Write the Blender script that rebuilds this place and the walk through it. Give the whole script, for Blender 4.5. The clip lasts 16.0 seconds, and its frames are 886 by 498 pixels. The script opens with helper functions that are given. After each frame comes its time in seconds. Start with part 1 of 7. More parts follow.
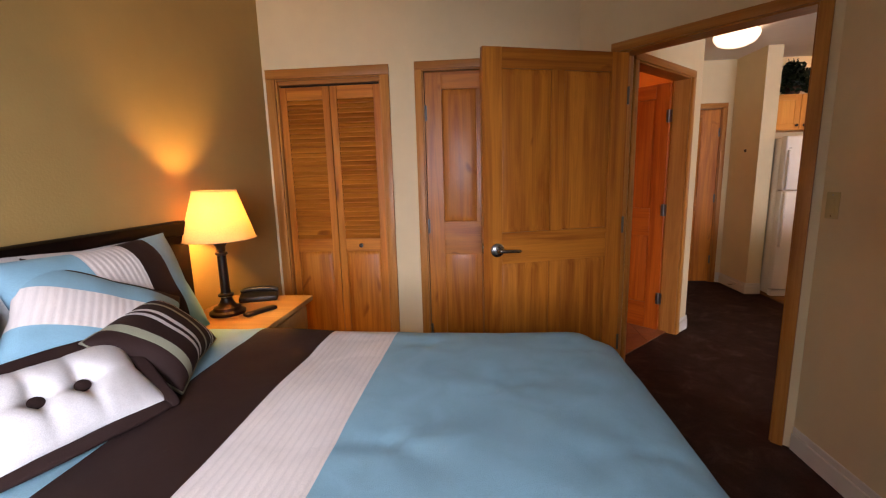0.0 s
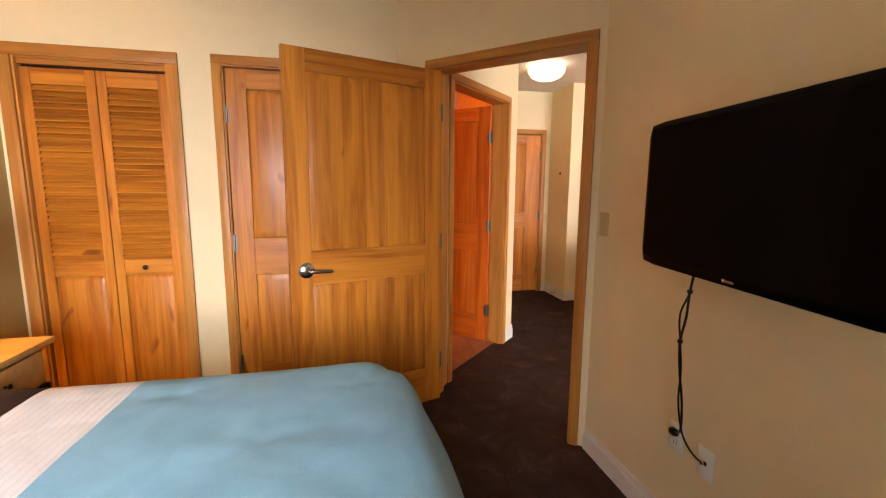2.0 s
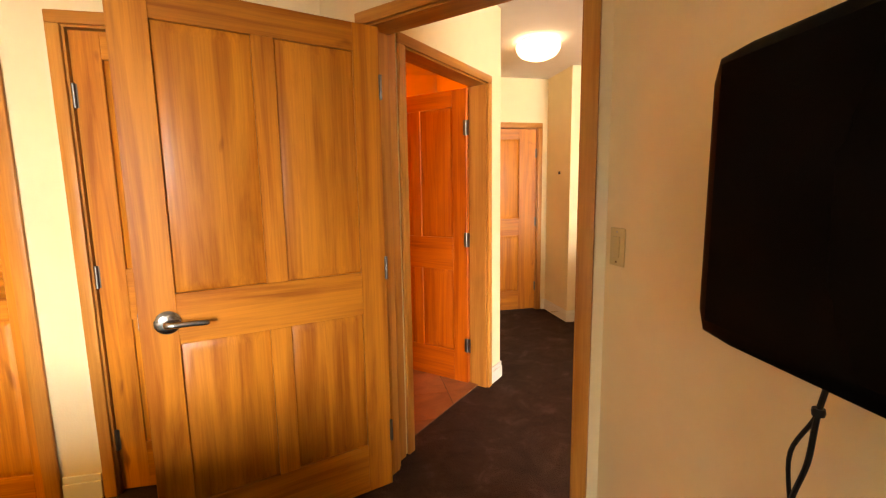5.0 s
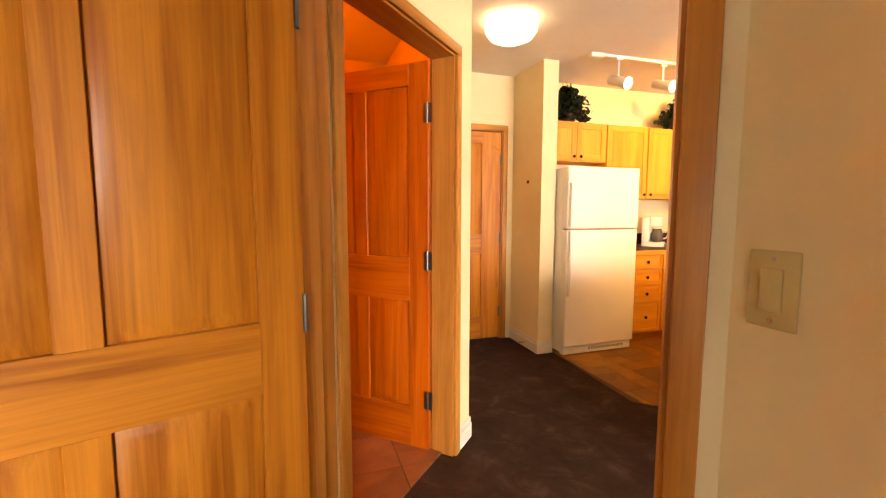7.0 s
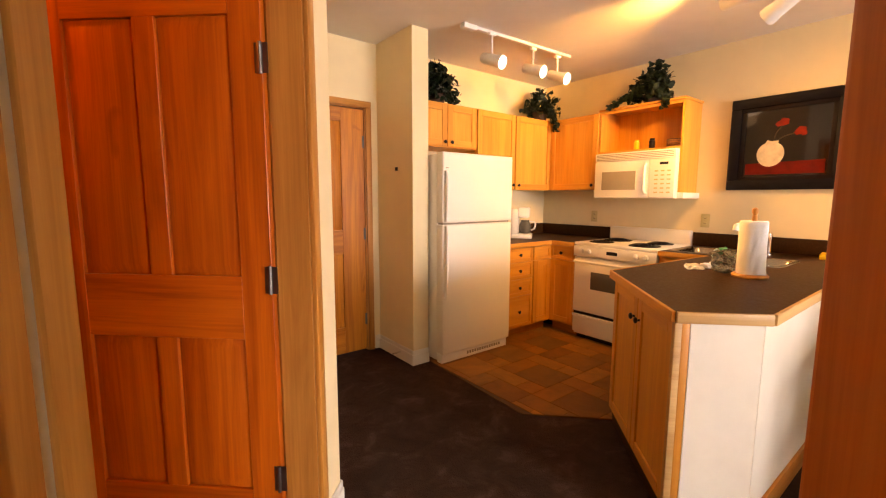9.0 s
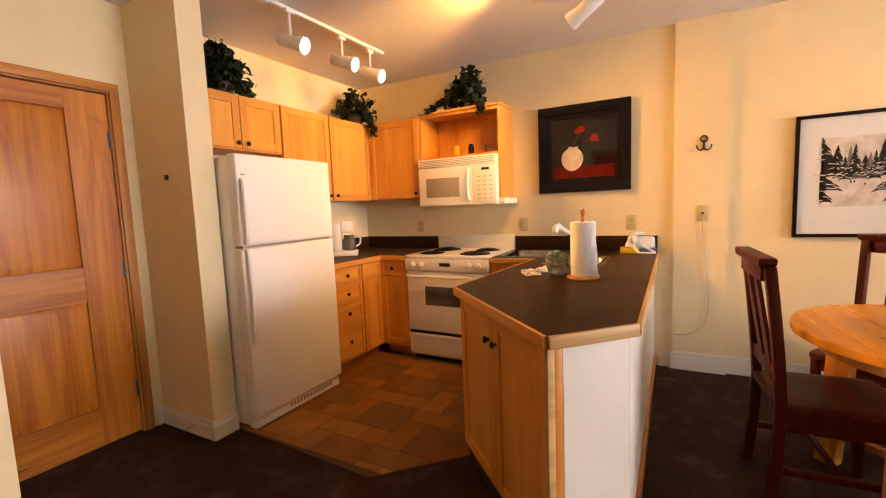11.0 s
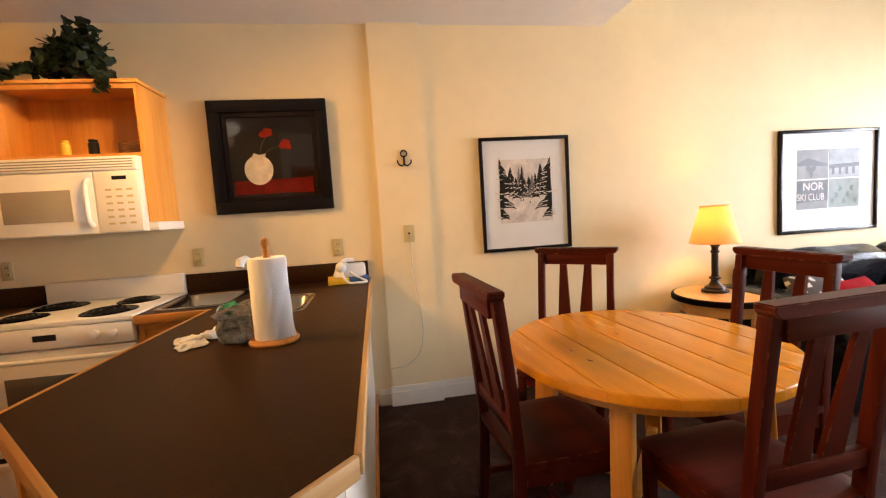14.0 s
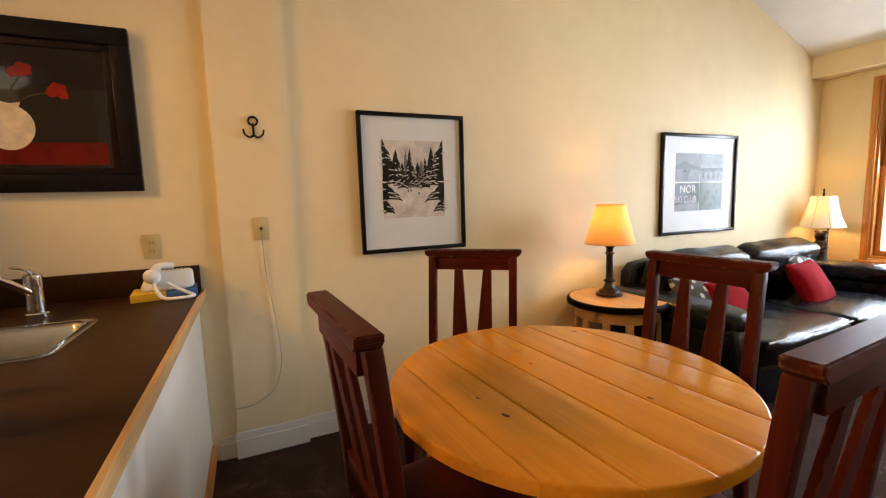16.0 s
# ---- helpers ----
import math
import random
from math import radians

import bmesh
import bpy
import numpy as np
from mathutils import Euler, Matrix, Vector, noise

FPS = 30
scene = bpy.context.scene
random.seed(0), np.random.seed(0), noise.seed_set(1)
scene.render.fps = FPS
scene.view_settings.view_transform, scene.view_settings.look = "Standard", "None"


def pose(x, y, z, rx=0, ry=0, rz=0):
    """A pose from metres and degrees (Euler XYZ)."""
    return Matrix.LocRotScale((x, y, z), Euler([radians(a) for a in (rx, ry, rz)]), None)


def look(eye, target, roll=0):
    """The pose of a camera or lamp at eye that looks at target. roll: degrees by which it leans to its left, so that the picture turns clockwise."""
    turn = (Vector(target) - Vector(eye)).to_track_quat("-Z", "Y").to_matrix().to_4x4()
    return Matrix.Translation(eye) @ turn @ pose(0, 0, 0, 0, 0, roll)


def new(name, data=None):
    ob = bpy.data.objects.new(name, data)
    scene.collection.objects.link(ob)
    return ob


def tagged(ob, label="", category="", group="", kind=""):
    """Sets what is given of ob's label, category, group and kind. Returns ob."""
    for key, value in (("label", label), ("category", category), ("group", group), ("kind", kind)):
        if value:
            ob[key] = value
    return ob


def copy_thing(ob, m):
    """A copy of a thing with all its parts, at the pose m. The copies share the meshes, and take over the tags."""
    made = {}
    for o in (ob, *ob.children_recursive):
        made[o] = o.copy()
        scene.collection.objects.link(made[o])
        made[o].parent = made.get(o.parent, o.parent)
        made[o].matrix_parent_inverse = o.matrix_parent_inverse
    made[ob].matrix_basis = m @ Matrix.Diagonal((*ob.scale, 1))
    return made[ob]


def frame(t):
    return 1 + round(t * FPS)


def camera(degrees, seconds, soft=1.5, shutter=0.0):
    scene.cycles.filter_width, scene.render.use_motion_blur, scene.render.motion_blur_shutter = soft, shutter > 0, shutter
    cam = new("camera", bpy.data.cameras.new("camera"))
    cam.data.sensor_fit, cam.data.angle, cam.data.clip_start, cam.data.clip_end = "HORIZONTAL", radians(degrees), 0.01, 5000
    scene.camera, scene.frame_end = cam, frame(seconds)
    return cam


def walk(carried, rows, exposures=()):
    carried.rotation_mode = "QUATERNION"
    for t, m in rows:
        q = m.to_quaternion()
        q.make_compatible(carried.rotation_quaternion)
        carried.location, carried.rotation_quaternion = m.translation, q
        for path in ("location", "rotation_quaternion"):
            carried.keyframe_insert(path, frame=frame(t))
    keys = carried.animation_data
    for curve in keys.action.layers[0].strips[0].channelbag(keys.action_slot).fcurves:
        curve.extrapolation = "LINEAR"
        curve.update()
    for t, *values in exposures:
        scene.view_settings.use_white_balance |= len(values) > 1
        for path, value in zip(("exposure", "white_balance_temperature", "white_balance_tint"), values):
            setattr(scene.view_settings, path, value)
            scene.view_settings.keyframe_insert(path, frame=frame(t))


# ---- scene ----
cam = camera(92.3, 16.0, soft=1.2)
PATH = [
    (0, (0.006, 0.308, 1.363), (-0.184, 2.27, 1.025), -1.5),
    (0.5, (0.071, 0.312, 1.361), (0.026, 2.287, 1.053), -0.4),
    (1, (0.136, 0.333, 1.361), (0.264, 2.311, 1.094), -0.7),
    (1.5, (0.198, 0.382, 1.36), (0.566, 2.328, 1.076), -0.5),
    (2, (0.308, 0.467, 1.363), (0.736, 2.4, 1.079), 0.4),
    (2.5, (0.398, 0.526, 1.363), (0.863, 2.452, 1.098), -0.2),
    (3, (0.47, 0.604, 1.367), (0.887, 2.544, 1.116), -0.3),
    (5.5, (0.778, 1.322, 1.363), (1.181, 3.263, 1.097), -0.9),
    (6, (0.813, 1.496, 1.322), (1.276, 3.433, 1.134), -0.8),
    (6.5, (0.843, 1.693, 1.321), (1.374, 3.615, 1.162), -0.5),
    (7, (0.848, 1.864, 1.313), (1.49, 3.748, 1.12), 0.1),
    (7.5, (0.842, 2.044, 1.327), (1.67, 3.856, 1.144), -0.9),
    (8, (0.87, 2.171, 1.332), (1.838, 3.903, 1.084), -0.6),
    (10.5, (1.358, 2.727, 1.332), (2.988, 3.873, 1.164), -1.6),
    (11, (1.421, 2.771, 1.317), (3.17, 3.721, 1.12), -2.3),
    (11.5, (1.53, 2.793, 1.32), (3.33, 3.653, 1.177), -2.7),
    (12, (1.672, 2.791, 1.332), (3.547, 3.472, 1.193), -2.9),
    (12.5, (1.783, 2.772, 1.314), (3.734, 3.197, 1.19), -2.7),
    (13, (1.895, 2.774, 1.303), (3.879, 2.965, 1.132), -2.5),
    (13.5, (2.046, 2.784, 1.325), (4.037, 2.734, 1.142), -3.0),
    (14, (2.173, 2.802, 1.335), (4.141, 2.499, 1.155), -3.6),
    (14.5, (2.274, 2.787, 1.32), (4.208, 2.315, 1.124), -2.9),
    (15, (2.439, 2.726, 1.335), (4.339, 2.116, 1.193), -1.8),
    (15.5, (2.588, 2.673, 1.329), (4.44, 1.936, 1.164), -2.1),
    (16, (2.704, 2.628, 1.315), (4.517, 1.815, 1.084), -1.7),
]
walk(cam, [(t, look(eye, target, roll)) for t, eye, target, roll in PATH],
     [(0, -0.68, 6850, 31), (0.5, -0.56, 6850, 31), (1, -0.34, 6850, 29), (1.5, 0.04, 7000, 26), (2, 0.40, 7100, 23), (2.5, 0.70, 7300, 23), (3, 0.86, 7600, 23), (5.5, 0.82, 9300, 23), (6.5, 0.80, 9400, 24), (7, 0.78, 9300, 25), (7.5, 0.65, 9300, 24), (8, 0.45, 9000, 27), (10.5, 0.1, 7700, 30), (11, -0.06, 7400, 29), (12.5, -0.20, 6850, 24), (14, -0.27, 6450, 21), (15, -0.48, 6300, 16), (16, -0.74, 6150, 14)])

# ---- world, daylight and lamps ----
world = bpy.data.worlds.new("sky_world")
scene.world = world
world.use_nodes = True
_wn = world.node_tree.nodes
_sky = _wn.new("ShaderNodeTexSky")
_sky.sky_type, _sky.sun_disc = "NISHITA", False
_sky.sun_elevation, _sky.sun_rotation = radians(40), radians(200)
_bg = _wn["Background"]
_bg.inputs["Strength"].default_value = 0.12
world.node_tree.links.new(_sky.outputs["Color"], _bg.inputs["Color"])

WARM, DAY = (1.0, 0.56, 0.15), (0.84, 0.93, 1.0)


def area(name, m, sx, sy, watts, colour):
    d = bpy.data.lights.new(name, "AREA")
    d.shape, d.size, d.size_y, d.energy, d.color = "RECTANGLE", sx, sy, watts, colour
    o = new(name, d)
    o.matrix_world = m
    return o


def bulb(name, x, y, z, watts, colour=WARM, radius=0.03):
    d = bpy.data.lights.new(name, "POINT")
    d.energy, d.color, d.shadow_soft_size = watts, colour, radius
    o = new(name, d)
    o.location = (x, y, z)
    return o


def spot(name, eye, target, watts, cone=80, colour=WARM):
    d = bpy.data.lights.new(name, "SPOT")
    d.energy, d.color, d.spot_size, d.spot_blend, d.shadow_soft_size = watts, colour, radians(cone), 1.0, 0.045
    o = new(name, d)
    o.matrix_world = look(eye, target)
    return o


area("daylight_living_window", pose(3.25, -2.62, 1.45, 80, 0, 0), 1.85, 1.5, 132, DAY).data.spread = radians(126)
area("daylight_living_side_sash", pose(4.42, -2.62, 1.45, 80, 0, 0), 0.42, 1.5, 72, DAY).data.spread = radians(174)
area("daylight_bedroom_window", pose(-0.30, -1.03, 1.45, 65, 0, 20), 1.4, 1.3, 72, (0.78, 0.90, 1.0)).data.spread = radians(96)
bulb("nightstand_bulb", -1.30, 2.29, 1.205, 34, (1.0, 0.60, 0.15), 0.03)
bulb("end_table_bulb", 4.80, 0.48, 1.15, 15)
bulb("corner_lamp_bulb", 4.915, -2.31, 1.12, 9)
bulb("hall_ceiling_bulb", 2.25, 4.56, 2.38, 0.5, (1.0, 0.66, 0.34), 0.10)
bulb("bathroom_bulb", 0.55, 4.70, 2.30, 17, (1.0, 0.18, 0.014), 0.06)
SPOTS = [((3.39, 4.84, 2.355), (3.64, 3.40, 1.80)), ((3.88, 4.86, 2.375), (4.10, 3.40, 1.86)), ((4.20, 4.86, 2.375), (4.36, 3.40, 1.80))]
SPOTS_B = [((3.97, 3.20, 2.37), (4.35, 4.60, 1.65)), ((3.80, 3.34, 2.40), (4.08, 4.70, 2.60))]
for (_e, _t), _cone, _watts in zip(SPOTS + SPOTS_B, (78, 78, 78, 96, 58), (125, 125, 125, 150, 130)):
    _d = (Vector(_t) - Vector(_e)).normalized()
    spot("track_spot_lamp", Vector(_e) + _d * 0.135, _t, _watts, _cone)


# ---- materials ----
def nodes_of(name):
    m = bpy.data.materials.new(name)
    m.use_nodes = True
    nt = m.node_tree
    return m, nt, nt.nodes["Principled BSDF"]


def add(nt, kind, **values):
    n = nt.nodes.new(kind)
    for k, v in values.items():
        n.inputs[k.replace("_", " ")].default_value = v
    return n


def coords(nt, scale, shift=True):
    tc = nt.nodes.new("ShaderNodeTexCoord")
    mp = nt.nodes.new("ShaderNodeMapping")
    mp.inputs["Scale"].default_value = scale
    if shift:
        info = nt.nodes.new("ShaderNodeObjectInfo")
        mul = nt.nodes.new("ShaderNodeVectorMath")
        mul.operation = "MULTIPLY_ADD"
        mul.inputs[1].default_value = (0, 0, 0)
        mul.inputs[2].default_value = (0, 0, 0)
        comb = nt.nodes.new("ShaderNodeCombineXYZ")
        for k, f in (("X", 13.7), ("Y", 7.1), ("Z", 3.3)):
            mm = nt.nodes.new("ShaderNodeMath")
            mm.operation = "MULTIPLY"
            mm.inputs[1].default_value = f
            nt.links.new(info.outputs["Random"], mm.inputs[0])
            nt.links.new(mm.outputs[0], comb.inputs[k])
        vm = nt.nodes.new("ShaderNodeVectorMath")
        vm.operation = "ADD"
        nt.links.new(tc.outputs["Object"], vm.inputs[0])
        nt.links.new(comb.outputs[0], vm.inputs[1])
        nt.links.new(vm.outputs[0], mp.inputs["Vector"])
    else:
        nt.links.new(tc.outputs["Object"], mp.inputs["Vector"])
    return mp.outputs["Vector"]


def ramp(nt, fac, stops):
    r = nt.nodes.new("ShaderNodeValToRGB")
    el = r.color_ramp.elements
    while len(el) < len(stops):
        el.new(0.5)
    for e, (p, c) in zip(el, stops):
        e.position, e.color = p, (*c, 1)
    nt.links.new(fac, r.inputs["Fac"])
    return r.outputs["Color"]


def mixc(nt, fac, a, b, blend="MIX"):
    m = nt.nodes.new("ShaderNodeMix")
    m.data_type, m.blend_type = "RGBA", blend
    for s, v in ((m.inputs["Factor"], fac), (m.inputs["A"], a), (m.inputs["B"], b)):
        if isinstance(v, (int, float)):
            s.default_value = v
        elif isinstance(v, tuple):
            s.default_value = (*v, 1)
        else:
            nt.links.new(v, s)
    return m.outputs["Result"]


def bump(nt, bsdf, height, strength, dist):
    b = nt.nodes.new("ShaderNodeBump")
    b.inputs["Strength"].default_value, b.inputs["Distance"].default_value = strength, dist
    nt.links.new(height, b.inputs["Height"])
    nt.links.new(b.outputs[0], bsdf.inputs["Normal"])


def shade3(c, f):
    return tuple(min(1.0, v * f) for v in c)


def plain(name, colour, rough=0.5, metal=0.0, vary=0.12, scale=6.0, grain=0.15, gscale=220.0, coat=0.0, spec=0.5):
    m, nt, b = nodes_of(name)
    v = coords(nt, (1, 1, 1))
    n1 = add(nt, "ShaderNodeTexNoise", Scale=scale, Detail=4.0, Roughness=0.6)
    n2 = add(nt, "ShaderNodeTexNoise", Scale=gscale, Detail=2.0)
    nt.links.new(v, n1.inputs["Vector"]), nt.links.new(v, n2.inputs["Vector"])
    col = ramp(nt, n1.outputs["Fac"], [(0.3, shade3(colour, 1 - vary)), (0.7, shade3(colour, 1 + vary))])
    nt.links.new(col, b.inputs["Base Color"])
    rr = add(nt, "ShaderNodeMapRange", To_Min=max(0.02, rough - 0.5 * vary), To_Max=min(1, rough + 0.5 * vary))
    nt.links.new(n1.outputs["Fac"], rr.inputs["Value"]), nt.links.new(rr.outputs[0], b.inputs["Roughness"])
    b.inputs["Metallic"].default_value, b.inputs["Coat Weight"].default_value = metal, coat
    b.inputs["Specular IOR Level"].default_value = spec
    if grain:
        bump(nt, b, n2.outputs["Fac"], grain, 0.002)
    return m


def wall_paint(name, colour):
    m, nt, b = nodes_of(name)
    v = coords(nt, (1, 1, 1), False)
    n1 = add(nt, "ShaderNodeTexNoise", Scale=1.3, Detail=5.0, Roughness=0.65)
    n2 = add(nt, "ShaderNodeTexNoise", Scale=95.0, Detail=3.0)
    n3 = add(nt, "ShaderNodeTexNoise", Scale=9.0, Detail=3.0)
    for n in (n1, n2, n3):
        nt.links.new(v, n.inputs["Vector"])
    c1 = ramp(nt, n1.outputs["Fac"], [(0.3, shade3(colour, 0.94)), (0.7, shade3(colour, 1.04))])
    c2 = mixc(nt, 0.08, c1, ramp(nt, n3.outputs["Fac"], [(0.35, shade3(colour, 0.75)), (0.6, colour)]))
    nt.links.new(c2, b.inputs["Base Color"])
    b.inputs["Roughness"].default_value, b.inputs["Specular IOR Level"].default_value = 0.62, 0.3
    bump(nt, b, n2.outputs["Fac"], 0.22, 0.003)
    return m


def wood(name, light, dark, axis="Z", rough=0.36, coat=0.06, fine=1.0, spec=0.32, knots=False, worn=None, streak=0.5, swirl=0.9, relief=0.10):
    m, nt, b = nodes_of(name)
    stretch = {"X": (0.55, 9, 9), "Y": (9, 0.55, 9), "Z": (9, 9, 0.55)}[axis]
    oval = {"X": (2.2, 6, 6), "Y": (6, 2.2, 6), "Z": (6, 6, 2.2)}[axis]
    hair = {"X": (2.5, 130, 130), "Y": (130, 2.5, 130), "Z": (130, 130, 2.5)}[axis]
    broad = {"X": (0.5, 3, 3), "Y": (3, 0.5, 3), "Z": (3, 3, 0.5)}[axis]
    n1 = add(nt, "ShaderNodeTexNoise", Scale=1.6, Detail=7.0, Roughness=0.6, Distortion=swirl)
    n2 = add(nt, "ShaderNodeTexNoise", Scale=1.0 * fine, Detail=3.0, Roughness=0.6)
    n3 = add(nt, "ShaderNodeTexNoise", Scale=1.5, Detail=3.0, Distortion=0.5)
    nt.links.new(coords(nt, stretch), n1.inputs["Vector"])
    nt.links.new(coords(nt, hair), n2.inputs["Vector"])
    nt.links.new(coords(nt, broad), n3.inputs["Vector"])
    mid = tuple((a + c) / 2 for a, c in zip(light, dark))
    c1 = ramp(nt, n1.outputs["Fac"], [(0.35, dark), (0.47, mid), (0.59, light)])
    c2 = mixc(nt, 0.20, c1, ramp(nt, n2.outputs["Fac"], [(0.35, shade3(dark, 0.75)), (0.65, shade3(light, 1.1))]))
    c3 = mixc(nt, streak, c2, ramp(nt, n3.outputs["Fac"], [(0.33, (0.66, 0.57, 0.50)), (0.62, (1.08, 1.07, 1.0))]), "MULTIPLY")
    if knots:
        n4 = add(nt, "ShaderNodeTexNoise", Scale=0.9, Detail=2.0, Distortion=0.9)
        nt.links.new(coords(nt, oval), n4.inputs["Vector"])
        c3 = mixc(nt, 0.8, c3, ramp(nt, n4.outputs["Fac"], [(0.0, (1, 1, 1)), (0.685, (1, 1, 1)), (0.73, (0.42, 0.30, 0.22)), (0.76, (0.25, 0.16, 0.12))]), "MULTIPLY")
    if worn:
        bev = nt.nodes.new("ShaderNodeBevel")
        bev.samples, bev.inputs["Radius"].default_value = 4, 0.008
        geo = nt.nodes.new("ShaderNodeNewGeometry")
        dot = nt.nodes.new("ShaderNodeVectorMath")
        dot.operation = "DOT_PRODUCT"
        nt.links.new(bev.outputs[0], dot.inputs[0]), nt.links.new(geo.outputs["Normal"], dot.inputs[1])
        edge = add(nt, "ShaderNodeMapRange", From_Min=0.97, From_Max=0.80)
        nt.links.new(dot.outputs["Value"], edge.inputs["Value"])
        n5 = add(nt, "ShaderNodeTexNoise", Scale=26.0, Detail=5.0, Roughness=0.7)
        nt.links.new(coords(nt, (1, 1, 1)), n5.inputs["Vector"])
        chip = add(nt, "ShaderNodeMapRange", From_Min=0.50, From_Max=0.60)
        nt.links.new(n5.outputs["Fac"], chip.inputs["Value"])
        both = nt.nodes.new("ShaderNodeMath")
        both.operation = "MULTIPLY"
        nt.links.new(edge.outputs[0], both.inputs[0]), nt.links.new(chip.outputs[0], both.inputs[1])
        c3 = mixc(nt, both.outputs[0], c3, worn)
    nt.links.new(c3, b.inputs["Base Color"])
    rr = add(nt, "ShaderNodeMapRange", To_Min=rough - 0.07, To_Max=rough + 0.12)
    nt.links.new(n1.outputs["Fac"], rr.inputs["Value"]), nt.links.new(rr.outputs[0], b.inputs["Roughness"])
    b.inputs["Coat Weight"].default_value, b.inputs["Coat Roughness"].default_value = coat, 0.18
    b.inputs["Specular IOR Level"].default_value = spec
    bump(nt, b, n2.outputs["Fac"], relief, 0.001)
    return m


def glowing(name, colour, strength):
    m, nt, b = nodes_of(name)
    b.inputs["Base Color"].default_value = (0.85, 0.82, 0.78, 1)
    b.inputs["Emission Color"].default_value = (*colour, 1)
    b.inputs["Emission Strength"].default_value = strength
    b.inputs["Roughness"].default_value = 0.4
    return m


def lampshade(name, colour):
    m, nt, b = nodes_of(name)
    v = coords(nt, (1, 1, 1))
    n = add(nt, "ShaderNodeTexNoise", Scale=160.0, Detail=2.0)
    nt.links.new(v, n.inputs["Vector"])
    col = ramp(nt, n.outputs["Fac"], [(0.3, shade3(colour, 0.88)), (0.7, colour)])
    nt.links.new(col, b.inputs["Base Color"])
    b.inputs["Roughness"].default_value = 0.8
    tr = nt.nodes.new("ShaderNodeBsdfTranslucent")
    nt.links.new(col, tr.inputs["Color"])
    mx = nt.nodes.new("ShaderNodeMixShader")
    mx.inputs[0].default_value = 0.12
    nt.links.new(b.outputs[0], mx.inputs[1]), nt.links.new(tr.outputs[0], mx.inputs[2])
    nt.links.new(mx.outputs[0], nt.nodes["Material Output"].inputs["Surface"])
    return m


def carpet_mat():
    m, nt, b = nodes_of("brown_cut_pile_carpet")
    v = coords(nt, (1, 1, 1), False)
    n1 = add(nt, "ShaderNodeTexNoise", Scale=5.5, Detail=7.0, Roughness=0.72, Distortion=0.5)
    n2 = add(nt, "ShaderNodeTexNoise", Scale=260.0, Detail=2.0)
    n3 = add(nt, "ShaderNodeTexVoronoi", Scale=170.0)
    for n in (n1, n2, n3):
        nt.links.new(v, n.inputs["Vector"])
    c = ramp(nt, n1.outputs["Fac"], [(0.38, (0.031, 0.0163, 0.0113)), (0.54, (0.046, 0.0242, 0.0170)), (0.72, (0.090, 0.054, 0.040))])
    c = mixc(nt, 0.5, c, ramp(nt, n2.outputs["Fac"], [(0.3, (0.35, 0.3, 0.28)), (0.7, (1.6, 1.5, 1.4))]), "MULTIPLY")
    nt.links.new(c, b.inputs["Base Color"])
    b.inputs["Roughness"].default_value, b.inputs["Specular IOR Level"].default_value = 0.95, 0.1
    bump(nt, b, n3.outputs["Distance"], 0.8, 0.006)
    return m


def slate_mat(name, tones):
    m, nt, b = nodes_of(name)
    v = coords(nt, (1, 1, 1))
    info = nt.nodes.new("ShaderNodeObjectInfo")
    n1 = add(nt, "ShaderNodeTexNoise", Scale=5.0, Detail=6.0, Roughness=0.65, Distortion=0.6)
    n2 = add(nt, "ShaderNodeTexNoise", Scale=38.0, Detail=4.0)
    nt.links.new(v, n1.inputs["Vector"]), nt.links.new(v, n2.inputs["Vector"])
    base = ramp(nt, info.outputs["Random"], [(i / max(1, len(tones) - 1), c) for i, c in enumerate(tones)])
    c = mixc(nt, 0.55, base, ramp(nt, n1.outputs["Fac"], [(0.3, (0.55, 0.50, 0.42)), (0.5, (1, 1, 1)), (0.7, (1.5, 1.4, 1.1))]), "MULTIPLY")
    nt.links.new(c, b.inputs["Base Color"])
    b.inputs["Roughness"].default_value, b.inputs["Specular IOR Level"].default_value = 0.48, 0.22
    bump(nt, b, n2.outputs["Fac"], 0.25, 0.004)
    return m


def leather_mat():
    m, nt, b = nodes_of("black_leather")
    v = coords(nt, (1, 1, 1))
    n1 = add(nt, "ShaderNodeTexVoronoi", Scale=190.0)
    n2 = add(nt, "ShaderNodeTexNoise", Scale=7.0, Detail=5.0, Distortion=1.2)
    nt.links.new(v, n1.inputs["Vector"]), nt.links.new(v, n2.inputs["Vector"])
    nt.links.new(ramp(nt, n2.outputs["Fac"], [(0.3, (0.003, 0.0033, 0.0045)), (0.7, (0.008, 0.0085, 0.011))]), b.inputs["Base Color"])
    rr = add(nt, "ShaderNodeMapRange", To_Min=0.14, To_Max=0.26)
    nt.links.new(n2.outputs["Fac"], rr.inputs["Value"]), nt.links.new(rr.outputs[0], b.inputs["Roughness"])
    mx = nt.nodes.new("ShaderNodeMath")
    mx.operation = "MULTIPLY_ADD"
    mx.inputs[1].default_value = 6.0
    nt.links.new(n2.outputs["Fac"], mx.inputs[0]), nt.links.new(n1.outputs["Distance"], mx.inputs[2])
    bump(nt, b, mx.outputs[0], 0.18, 0.004)
    b.inputs["Specular IOR Level"].default_value = 0.20
    return m


